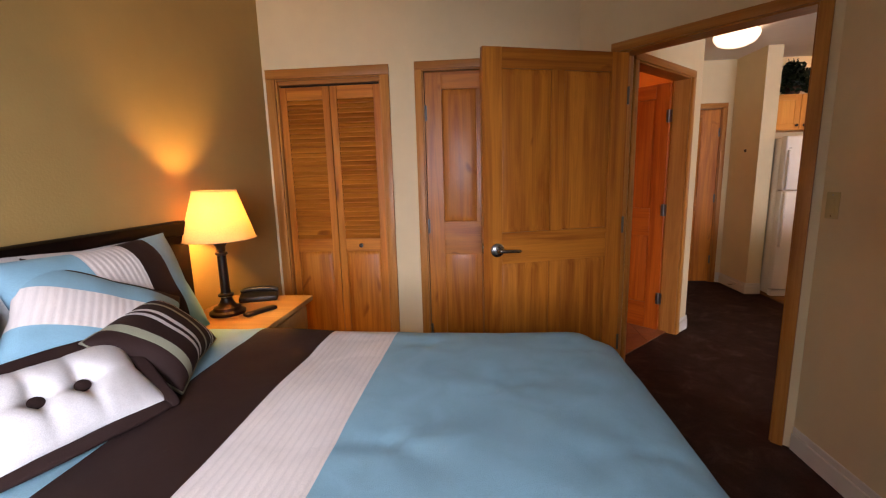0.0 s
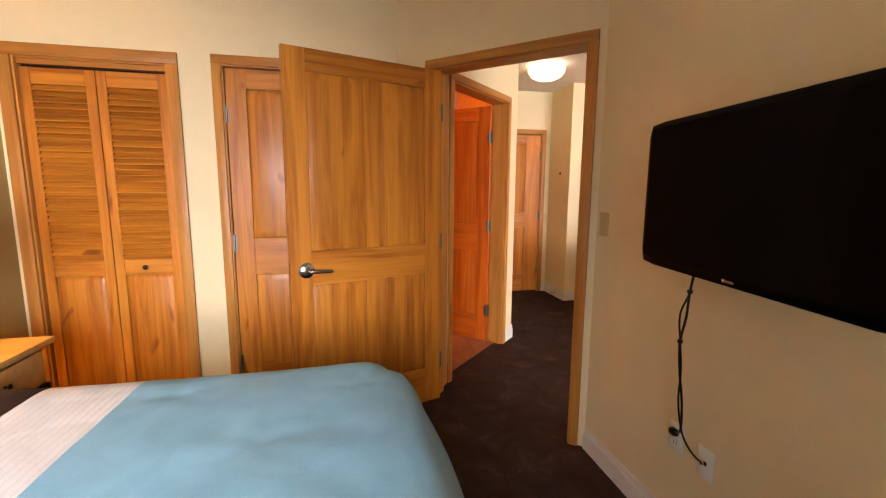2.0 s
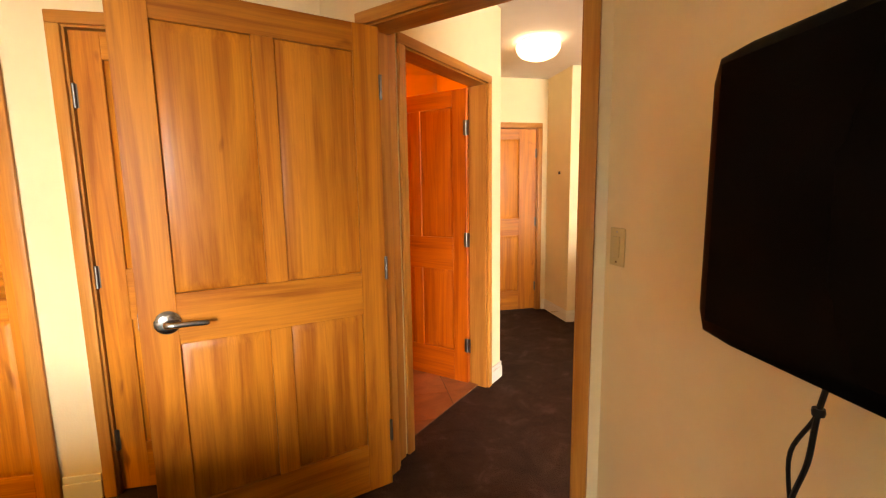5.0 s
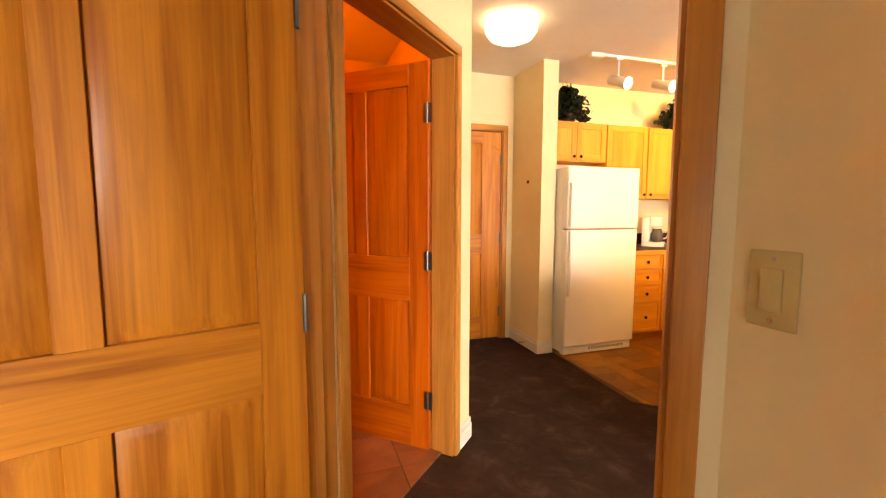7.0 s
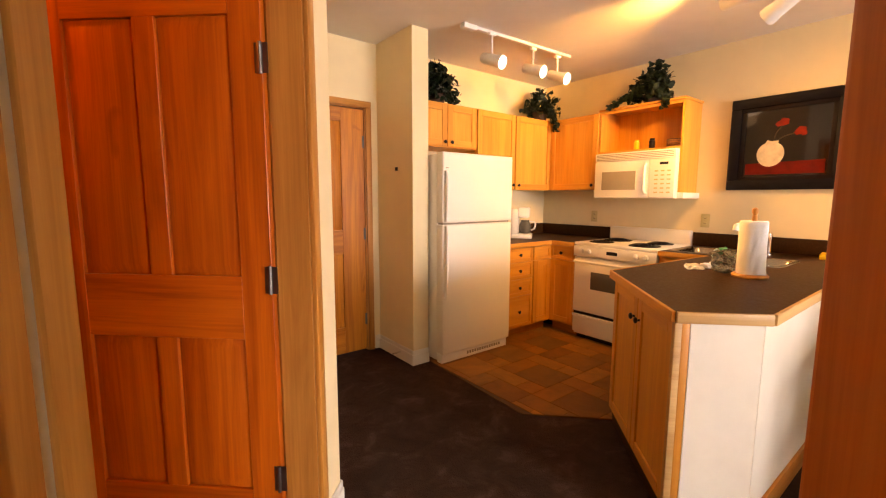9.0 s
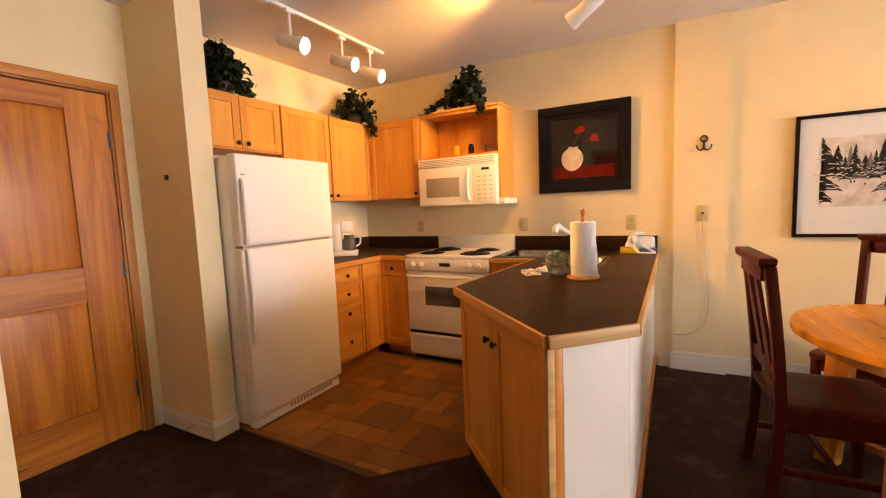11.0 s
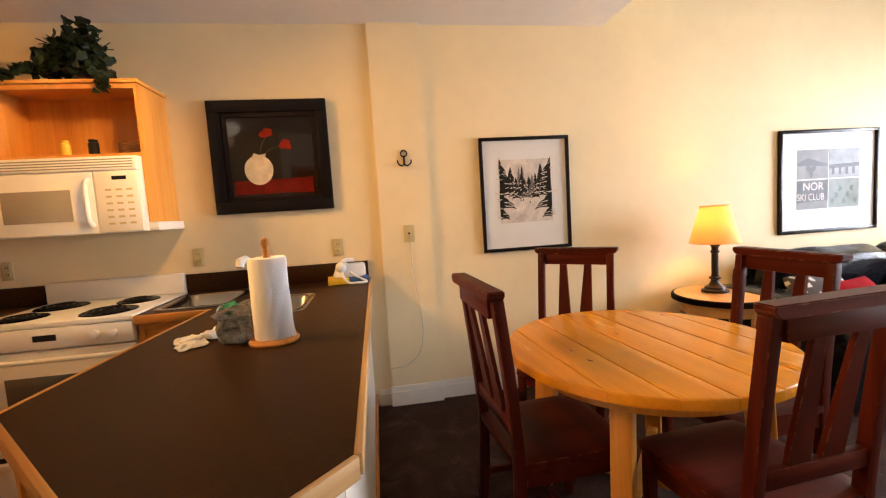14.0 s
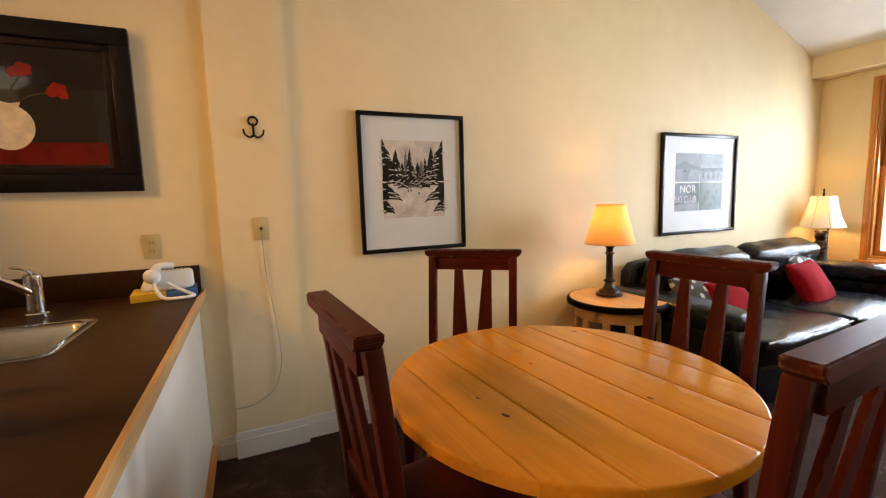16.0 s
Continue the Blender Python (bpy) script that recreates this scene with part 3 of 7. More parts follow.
def raised_panel(bm, x0, x1, z0, z1, t, border=0.04):
    for s in (1, -1):
        o, i = s * (t / 2 - 0.014), s * (t / 2 - 0.003)
        a = [bm.verts.new(p) for p in ((x0, o, z0), (x1, o, z0), (x1, o, z1), (x0, o, z1))]
        c = [bm.verts.new(p) for p in ((x0 + border, i, z0 + border), (x1 - border, i, z0 + border), (x1 - border, i, z1 - border), (x0 + border, i, z1 - border))]
        g = [bm.verts.new((v.co.x, o + s * 0.004, v.co.z)) for v in c]
        for v, w in zip(g, a):
            v.co.x, v.co.z = w.co.x + (v.co.x - w.co.x) * 0.2, w.co.z + (v.co.z - w.co.z) * 0.2
        bm.faces.new(c)
        for k in range(4):
            n = (k + 1) % 4
            bm.faces.new((a[k], a[n], g[n], g[k])), bm.faces.new((g[k], g[n], c[n], c[k]))
    bmesh.ops.recalc_face_normals(bm, faces=bm.faces)
    return bm


def lever(d, x, z, y, s, to, parent_label="brushed nickel lever handle"):
    """A rose with a lever on the face y (s: side), pointing to the side `to` in x."""
    bm = lathe(bmesh.new(), [(0.001, 0), (0.041, 0), (0.041, 0.006), (0.034, 0.013), (0.016, 0.017), (0.001, 0.018)], 28, cap=False)
    pts = curve_points([(0, 0, 0.01), (0, 0, 0.045), (to * 0.02, 0, 0.056), (to * 0.07, 0.002, 0.055), (to * 0.125, 0.006, 0.052)], 5)
    tube(bm, pts, [0.012] * 8 + [0.010] * (len(pts) - 9) + [0.006], 12)
    bmesh.ops.transform(bm, matrix=pose(x, y, z, -90 * s, 0, 0), verts=bm.verts)
    part("door_handle", bm, NICKEL, d, parent_label)


def hinges(d, x, y, zs, s=1, leaf=(0.012, 0.012)):
    for z in zs:
        bm = tube(bmesh.new(), [(x, y, z - 0.05), (x, y, z + 0.05)], 0.007, 10)
        box(bm, x - leaf[0], x + leaf[1], y - s * 0.006, y - s * 0.003, z - 0.048, z + 0.048)
        part("hinge", bm, HINGE_STEEL, d, "dull steel hinge")


def panel_door(name, m, w, h, label, cols=2, t=0.036, split=(0.82, 1.05), bottom=0.235, top=0.11, stile=0.112, mull=0.080, upright=PINE_Z, across=PINE_X):
    d = thing(name, label, "door", m, kind="structure")
    part("stile", B(0.0, stile, -t / 2, t / 2, 0.012, h, 0.0015, 1), upright, d)
    part("stile", B(w - stile, w, -t / 2, t / 2, 0.012, h, 0.0015, 1), upright, d)
    for z0, z1 in ((0.012, bottom), split, (h - top, h)):
        part("rail", B(stile, w - stile, -t / 2, t / 2, z0, z1, 0.0015, 1), across, d)
    cw = (w - 2 * stile - (cols - 1) * mull) / cols
    for z0, z1 in ((bottom, split[0]), (split[1], h - top)):
        for c in range(cols):
            x0 = stile + c * (cw + mull)
            part("panel", raised_panel(bmesh.new(), x0, x0 + cw, z0, z1, t), upright, d, smooth=20)
            if c:
                part("mullion", B(x0 - mull, x0, -t / 2, t / 2, z0, z1, 0.0015, 1), upright, d)
    return d


doorway("door_trim_bedroom", DIAG @ pose(0.282, 0, 0), 0.875, 2.045, 0.12, "amber pine lining and casing of the bedroom doorway")
doorway("door_trim_bathroom", BATH @ pose(0.174, 0, 0), 0.840, 2.045, 0.12, "amber pine lining and casing of the bathroom doorway")
doorway("door_trim_closet", pose(-1.385, YC, 0), 0.709, 2.027, 0.12, "pale pine casing of the louvred closet", False, 0.062)
doorway("door_trim_storage", pose(-0.378, YC, 0), 0.764, 2.045, 0.12, "pale pine casing of the bedroom storage door", False)
doorway("door_trim_entry", pose(1.829, YE, 0), 0.914, 2.045, 0.12, "pale painted casing of the entry door", False)
structure("trim_bathroom_corner", B(0.002, 0.0985, -0.012, -0.001, 0.0, 2.112, 0.003), CASE_Z, "amber pine filler board beside the bathroom casing", "trim", BATH, 35)
_d = panel_door("door_bedroom", pose(HINGE[0], HINGE[1], 0, 0, 0, 199.0), 0.900, 2.038, "open amber pine bedroom door with four raised panels", split=(0.847, 1.030), bottom=0.235, top=0.108, stile=0.112, mull=0.078)
lever(_d, 0.900 - 0.082, 0.932, 0.018, 1, -1)
lever(_d, 0.900 - 0.082, 0.932, -0.018, -1, -1)
part("latch_plate", B(0.8995, 0.9015, -0.012, 0.012, 0.915, 0.975), NICKEL, _d)
hinges(_d, 0.0, 0.021, (0.28, 1.04, 1.80), 1, (0.004, 0.006))
# the redness stands for bathroom lamplight, put into the wood colour
_d = panel_door("door_bathroom", BATH @ pose(1.010, 0.132, 0, 0, 0, 92), 0.825, 2.038, "open amber pine bathroom door with four raised panels, lamp-reddened colour", upright=PINE_LAMPLIT_Z, across=PINE_LAMPLIT_X)
hinges(_d, 0.004, 0.024, (0.29, 1.04, 1.785), 1, (0.026, 0.02))
_d = panel_door("door_storage", pose(-0.374, YC + 0.030, 0), 0.756, 2.038, "closed amber pine storage door with raised panels", cols=2)
hinges(_d, 0.0, -0.022, (0.26, 1.02, 1.78), -1)
lever(_d, 0.69, 0.945, -0.018, -1, -1)
_d = panel_door("door_entry", pose(1.832, YE + 0.030, 0), 0.908, 2.038, "closed amber pine entry door with two raised panels", cols=1, stile=0.20, split=(0.86, 1.06))
hinges(_d, 0.908, -0.022, (0.28, 1.02, 1.78), -1)

# louvred bifold closet
_d = thing("bifold_closet_door", "closed amber pine bifold closet door with louvred upper half", "closet door", pose(-1.383, YC + 0.022, 0), kind="structure")
_slat = finish("louver", box(bmesh.new(), -0.1285, 0.1285, -0.0035, 0.0035, -0.022, 0.022, 0.002, 1), PINE_X, 35)
for _x0 in (0.0, 0.354):
    for _a in (_x0 + 0.002, _x0 + 0.303):
        part("stile", B(_a, _a + 0.048, 0, 0.028, 0.015, 1.985, 0.002, 1), PINE_Z, _d)
    for _z0, _z1 in ((0.015, 0.13), (0.845, 0.935), (1.90, 1.985)):
        part("rail", B(_x0 + 0.05, _x0 + 0.303, 0.001, 0.027, _z0, _z1, 0.002, 1), PINE_X, _d)
    _p = raised_panel(bmesh.new(), _x0 + 0.05, _x0 + 0.303, 0.13, 0.845, 0.026, 0.03)
    part("panel", _p, PINE_Z, _d, smooth=20, m=pose(0, 0.014, 0))
    for _i in range(30):
        _s = new("louver", _slat)
        _s.parent, _s.matrix_basis = _d, pose(_x0 + 0.1765, 0.014, 0.952 + _i * 0.0322, -42, 0, 0)
    part("back_board", B(_x0 + 0.05, _x0 + 0.303, 0.034, 0.038, 0.93, 1.905), PINE_Z, _d)
part("knob", lathe(bmesh.new(), [(0.004, 0), (0.006, 0.012), (0.015, 0.02), (0.014, 0.026), (0.002, 0.029)], 16), BRONZE, _d, "small dark round knob", m=pose(0.520, 0, 0.89, 90, 0, 0))
# added dark board that stops outside light leaking over the doors
part("track_channel", B(-0.004, 0.709, 0.031, 0.045, 1.96, 2.036), BRONZE, _d)
part("track", B(0.0, 0.705, -0.004, 0.030, 2.000, 2.036), CASE_X, _d, "pine head strip over a dark gap")


# ---- bedroom things ----
def comforter():
    """Bed cover: a grid over the mattress that rounds over its edges and hangs down."""
    X0, X1, Y0, Y1, ZT = -1.36, 0.510, 0.645, 1.995, 0.752
    bm = bmesh.new()
    xs = sorted(set([X0 + (X1 - X0) * i / 74 for i in range(75)] + [-0.91, -0.61, -0.345]))
    skirt = [0.03, 0.06, 0.10, 0.16, 0.24, 0.33, 0.42]
    ny = 62
    ys = [Y0 + (Y1 - Y0) * j / ny for j in range(ny + 1)]
    U = [(x, 0.0) for x in xs] + [(X1, s) for s in skirt]
    V = [(Y0, -s) for s in reversed(skirt)] + [(y, 0.0) for y in ys] + [(Y1, s) for s in skirt]
    tufts = [(0.085, 1.505), (0.085, 0.90), (-0.22, 1.20), (0.36, 1.20), (0.36, 1.78), (-0.20, 1.80), (-0.20, 0.62), (0.36, 0.76), (0.0, 0.78)]
    grid = {}
    for i, (x, sx) in enumerate(U):
        for j, (y, sy) in enumerate(V):
            s = max(sx, abs(sy))
            ex, ey = min(1.0, (X1 - x) / 0.20), min(1.0, (y - Y0) / 0.14, (Y1 - y) / 0.14)
            e = max(0.0, min(ex, 1.0)), max(0.0, min(ey, 1.0))
            drop = 0.066 * (1 - math.sqrt(max(0.0, 1 - (1 - e[0]) ** 2.2))) + 0.050 * (1 - math.sqrt(max(0.0, 1 - (1 - e[1]) ** 2.2)))
            z = ZT - drop + 0.012 * noise.noise(Vector((x * 2.3, y * 2.3, 0.3))) + 0.004 * noise.noise(Vector((x * 9, y * 9, 1.3)))
            for tx, ty in tufts:
                d = math.hypot(x - tx, y - ty)
                if not sx and not sy:
                    ang = math.atan2(y - ty, x - tx)
                    z -= 0.010 * math.exp(-(d / 0.022) ** 2) + 0.0030 * math.exp(-(d / 0.13) ** 2) * (1 + 1.1 * math.sin(5 * ang + tx * 9))
            px, py = x, y
            if sx or sy:
                z -= s
                fold = 0.020 * math.sin(11 * (x if sy else y) + 3) * min(1, s / 0.2) + 0.01 * math.sin(27 * (x if sy else y))* min(1, s / 0.3)
                out = 0.025 * (1 - math.exp(-s / 0.05)) + (0.30 * s if (sx and y > 1.0) or sy > 0 else 0.0) + fold
                if sx:
                    px += out * (0.7 if sy else 1)
                if sy:
                    py += math.copysign(out * (0.7 if sx else 1), sy)
            # round the corners at the foot
            r = 0.17
            cx = X1 - r
            for cy, sg in ((Y1 - r, 1), (Y0 + r, -1)):
                if px > cx and (py - cy) * sg > 0:
                    dx, dy = px - cx, (py - cy) * sg
                    m = max(dx, dy)
                    hyp = math.hypot(dx, dy)
                    if hyp > 1e-6:
                        f = m / hyp
                        px, py = cx + dx * f, cy + sg * dy * f
            grid[i, j] = bm.verts.new((px, py, z))
    for i in range(len(U) - 1):
        for j in range(len(V) - 1):
            f = bm.faces.new((grid[i, j], grid[i + 1, j], grid[i + 1, j + 1], grid[i, j + 1]))
            mx = (U[i][0] + U[i + 1][0]) / 2
            f.material_index = 1 if -0.91 < mx < -0.61 else 2 if -0.61 < mx < -0.345 else 0
    return bm


_bed = thing("bed", "made-up bed with a dark espresso headboard", "bed", pose(0, 0, 0))
_hb = bmesh.new()
box(_hb, -1.455, -1.405, 0.42, 2.21, 0.10, 1.12, 0.006)
box(_hb, -1.465, -1.390, 0.40, 2.23, 1.12, 1.185, 0.012)
part("headboard", _hb, ESPRESSO, _bed, "dark espresso wooden headboard")
part("side_rail", B(-1.40, 0.42, 1.90, 1.94, 0.16, 0.34, 0.004), ESPRESSO, _bed)
part("side_rail", B(-1.40, 0.42, 0.66, 0.70, 0.16, 0.34, 0.004), ESPRESSO, _bed)
part("foot_rail", B(0.38, 0.42, 0.70, 1.90, 0.16, 0.34, 0.004), ESPRESSO, _bed)
for _x in (-1.38, 0.37):
    for _y in (0.69, 1.86):
        part("leg", B(_x, _x + 0.05, _y, _y + 0.05, 0, 0.17), ESPRESSO, _bed)
part("mattress", soft_box(bmesh.new(), -0.49, 1.30, 0.515, 1.78, 1.24, 0.35, 9, 6), WHITEC, _bed, "white mattress under the cover")
_cf = thing("comforter", "tufted teal-blue comforter with brown and cream bands on the bed", "comforter", pose(0, 0, 0))
for _n, _k, _mt, _lb in (("blue_panel", 0, BLUE, "teal-blue tufted panel"), ("brown_band", 1, BROWN, "chocolate brown band"), ("cream_band", 2, CREAMRIB, "cream ribbed band")):
    _bm = comforter()
    bmesh.ops.delete(_bm, geom=[f for f in _bm.faces if f.material_index != _k], context="FACES")
    for _f in _bm.faces:
        _f.material_index = 0
    part(_n, _bm, _mt, _cf, _lb, smooth=60)


def striped_pillow(name, label, w, h, t, bands, m, seed, along="x", trim=None, trim_label=""):
    """bands: (upper limit 0..1, material) across the pillow."""
    bm = pillow(bmesh.new(), w, h, t, 50, seed)
    mats = []
    for _, mt in bands:
        if mt not in mats:
            mats.append(mt)
    for f in bm.faces:
        c = f.calc_center_median()
        a, b = 2 * c.x / w, 2 * c.z / h - 1
        p, q = a, b
        for _ in range(4):
            p, q = a / (1 - 0.09 * (1 - min(1, abs(q))) * p * p), b / (1 - 0.09 * (1 - min(1, abs(p))) * q * q)
        u = (p if along == "x" else q) / 2 + 0.5
        f.material_index = mats.index(next((mt for lim, mt in bands if u <= lim), bands[-1][1]))
    p = thing(name, label, "pillow", m)
    part("cushion", bm, mats, p, smooth=60)
    if trim:
        pts = []
        for a, b in (((-1, 0), (1, 0)), ((1, 0), (1, 1)), ((1, 1), (-1, 1)), ((-1, 1), (-1, 0))):
            for k in range(10):
                u, v = a[0] + (b[0] - a[0]) * k / 10, a[1] + (b[1] - a[1]) * k / 10
                vv = 2 * v - 1
                pts.append((u * (1 - 0.09 * (1 - abs(vv)) * u * u) * w / 2, 0, vv * (1 - 0.09 * (1 - abs(u)) * vv * vv) * h / 2 + h / 2))
        part("piping", tube(bmesh.new(), pts + [pts[0]], 0.0045, 8), trim, p, trim_label)
    return p


# pillows lean on the headboard and on one another; local y looks to the headboard
def lean(x, y, z, tilt, yaw=90, roll=0):
    return pose(x, y, z, 0, 0, yaw) @ pose(0, 0, 0, -tilt, 0, 0) @ pose(0, 0, 0, 0, roll, 0)


single("bed_pillow", pillow(bmesh.new(), 0.70, 0.46, 0.16, 18, 3.0), WHITEC, "white cotton pillow against the headboard", "pillow", lean(-1.345, 1.62, 0.705, 7, 90, 3), smooth=60)
single("bed_pillow", pillow(bmesh.new(), 0.70, 0.46, 0.16, 18, 5.0), WHITEC, "white cotton pillow against the headboard", "pillow", lean(-1.345, 0.95, 0.68, 7), smooth=60)
striped_pillow("pillow_sham", "blue, cream and brown banded pillow sham", 0.68, 0.44, 0.17, [(0.34, BLUE), (0.60, CREAMRIB), (0.78, BROWN), (1, BLUE)], lean(-1.20, 1.66, 0.745, 22, 90, 0), 1.0)
striped_pillow("pillow_sham", "blue, cream and brown banded pillow sham", 0.68, 0.44, 0.17, [(0.34, BLUE), (0.60, CREAMRIB), (0.78, BROWN), (1, BLUE)], lean(-1.20, 0.95, 0.745, 22, 90, 0), 2.0)
striped_pillow("throw_pillow", "square blue and cream banded throw pillow", 0.48, 0.46, 0.17, [(0.40, BLUE), (0.70, CREAMRIB), (0.90, BLUE), (1.0, BROWN)], lean(-1.075, 1.31, 0.765, 40, 84, 38), 4.0, "z")
_t = thing("tufted_pillow", "white tufted pillow with a brown border and two buttons", "pillow", lean(-0.925, 1.138, 0.768, 56, 70))
_tb = pillow(bmesh.new(), 0.392, 0.265, 0.125, 40, 7.0)
for _v in _tb.verts:
    for _bx in (-0.046, 0.046):
        _q = math.hypot(_v.co.x - _bx, _v.co.z - 0.135)
        _v.co.y += (0.032 if _v.co.y < 0 else -0.032) * math.exp(-(_q / 0.035) ** 2)
        if _v.co.y < 0:
            _v.co.y += 0.006 * math.exp(-((_v.co.z - 0.135) / 0.012) ** 2) * (1 - abs(_v.co.x) / 0.205)
            _v.co.y += 0.016 * math.exp(-((_v.co.x - _bx) / 0.014) ** 2) * (1 - abs(_v.co.z - 0.135) / 0.145)
part("cushion", _tb, WHITEC, _t, smooth=60)
for _a in ((-0.207, -0.182, -0.016, 0.282), (0.182, 0.207, -0.016, 0.282), (-0.187, 0.187, -0.020, 0.008), (-0.187, 0.187, 0.256, 0.284)):
    _fl = soft_box(bmesh.new(), (_a[0] + _a[1]) / 2, -0.008, (_a[2] + _a[3]) / 2, _a[1] - _a[0] + 0.01, 0.014, _a[3] - _a[2] + 0.01, 5, 4, wob=0.006)
    part("flange", _fl, BROWN, _t, "chocolate brown border", smooth=60)
for _bx in (-0.046, 0.046):
    part("button", lathe(bmesh.new(), [(0.001, 0), (0.017, 0.001), (0.017, 0.006), (0.010, 0.011), (0.001, 0.012)], 18, cap=False), BROWN, _t, "round brown button", m=pose(_bx, -0.027, 0.135, 90, 0, 0))
_bands = [(0.15, BROWN), (0.23, SAGE), (0.38, BROWN), (0.42, WHITEC), (0.46, BROWN), (0.50, WHITEC), (0.61, BROWN), (0.65, SAGE), (0.77, BROWN), (0.80, WHITEC), (0.84, BROWN), (0.88, WHITEC), (1, BROWN)]
striped_pillow("throw_pillow", "brown satin throw pillow with sage and white stripes", 0.40, 0.29, 0.16, _bands, lean(-0.945, 1.575, 0.765, 50, 107, -4), 9.0, "x", SAGE, "pale corded piping")

_n = thing("nightstand", "oak-topped nightstand with dark legs beside the bed", "nightstand", pose(0, 0, 0))
part("top", B(-1.465, -0.985, 2.06, 2.62, 0.672, 0.700, 0.004), NIGHT, _n, "pale oak top")
part("body", B(-1.455, -1.02, 2.09, 2.59, 0.50, 0.672, 0.003), NIGHT, _n)
part("drawer_front", B(-1.02, -1.004, 2.115, 2.565, 0.52, 0.655, 0.003), NIGHT, _n)
part("knob", lathe(bmesh.new(), [(0.004, 0), (0.006, 0.012), (0.014, 0.02), (0.002, 0.027)], 14), BRONZE, _n, m=pose(-1.004, 2.34, 0.59, 0, 90, 0))
part("shelf", B(-1.44, -1.02, 2.11, 2.57, 0.18, 0.20, 0.003), ESPRESSO, _n)
for _x in (-1.455, -1.05):
    for _y in (2.09, 2.545):
        part("leg", B(_x, _x + 0.045, _y, _y + 0.045, 0, 0.50, 0.003), ESPRESSO, _n)


def table_lamp(name, x, y, z, label, shade_z=(0.415, 0.61), r=(0.165, 0.085), base_r=0.085):
    l = thing(name, label, "table lamp", pose(x, y, z))
    h = shade_z[0] + 0.02
    prof = [(0.002, 0), (base_r, 0), (base_r, 0.014), (base_r * 0.80, 0.022), (base_r * 0.74, 0.036), (0.044, 0.044), (0.032, 0.062), (0.026, 0.078), (0.026, 0.088), (0.037, 0.093), (0.037, 0.102), (0.025, 0.108), (0.0225, 0.125), (0.0215, h * 0.72), (0.0215, h * 0.74), (0.029, h * 0.755), (0.029, h * 0.78), (0.021, h * 0.795), (0.022, h * 0.85), (0.034, h * 0.90), (0.046, h * 0.925), (0.047, h * 0.945), (0.012, h * 0.955), (0.010, h), (0.002, h)]
    part("stem", lathe(bmesh.new(), prof, 30, cap=False), BRONZE, l, "dark turned lamp base")
    part("socket", lathe(bmesh.new(), [(0.014, h * 0.94), (0.014, h + 0.035), (0.002, h + 0.036)], 16), IVORY, l)
    bm = lathe(bmesh.new(), [(r[0], shade_z[0]), (r[1], shade_z[1])], 48, cap=False)
    part("shade", bm, SHADE, l, "lit cream empire lampshade", smooth=60)
    for zz, rr in ((shade_z[0], r[0]), (shade_z[1], r[1])):
        pts = [(rr * math.cos(k * math.pi / 20), rr * math.sin(k * math.pi / 20), zz) for k in range(41)]
        part("trim_ring", tube(bmesh.new(), pts, 0.0035, 6, False), SHADE, l)
    return l


table_lamp("table_lamp", -1.30, 2.29, 0.70, "lit table lamp with dark turned base on the nightstand", (0.385, 0.62), (0.168, 0.098))
_p = thing("telephone", "black desk telephone on the nightstand", "telephone", pose(-1.26, 2.53, 0.70, 0, 0, 20))
_b = B(-0.10, 0.10, -0.055, 0.055, 0, 0.03, 0.008)
for _v in _b.verts:
    _v.co.z += 0.022 * max(0, (_v.co.y + 0.055) / 0.11) if _v.co.z > 0.01 else 0
part("body", _b, BLACK, _p)
part("handset", tube(bmesh.new(), curve_points([(-0.095, 0.02, 0.044), (-0.06, 0.02, 0.056), (0.0, 0.02, 0.059), (0.06, 0.02, 0.056), (0.095, 0.02, 0.044)], 5), 0.015, 12), BLACK, _p)
single("remote_control", B(-0.085, 0.085, -0.022, 0.022, 0, 0.018, 0.006), BLACK, "black remote control on the nightstand", "remote", pose(-1.13, 2.30, 0.70, 0, 0, 62))

# television on the wall
_tv = thing("television", "wall-mounted flat black television, switched off", "television", pose(1.335, 1.79, 0, 0, 0, -6.5) @ pose(-1.335, -1.79, 0))
part("casing", soft_box(bmesh.new(), 1.362, 1.375, 1.345, 0.055, 0.85, 0.478, 26, 10), GLOSSBLACK, _tv)
part("screen", B(1.3315, 1.336, 0.975, 1.775, 1.135, 1.565), SCREEN, _tv, "black glossy screen")
part("logo_bar", B(1.330, 1.333, 1.36, 1.40, 1.118, 1.124), NICKEL, _tv)
part("wall_bracket", B(1.39, 1.51, 1.26, 1.50, 1.24, 1.46, 0.004), BLACK, _tv, "black steel wall bracket")
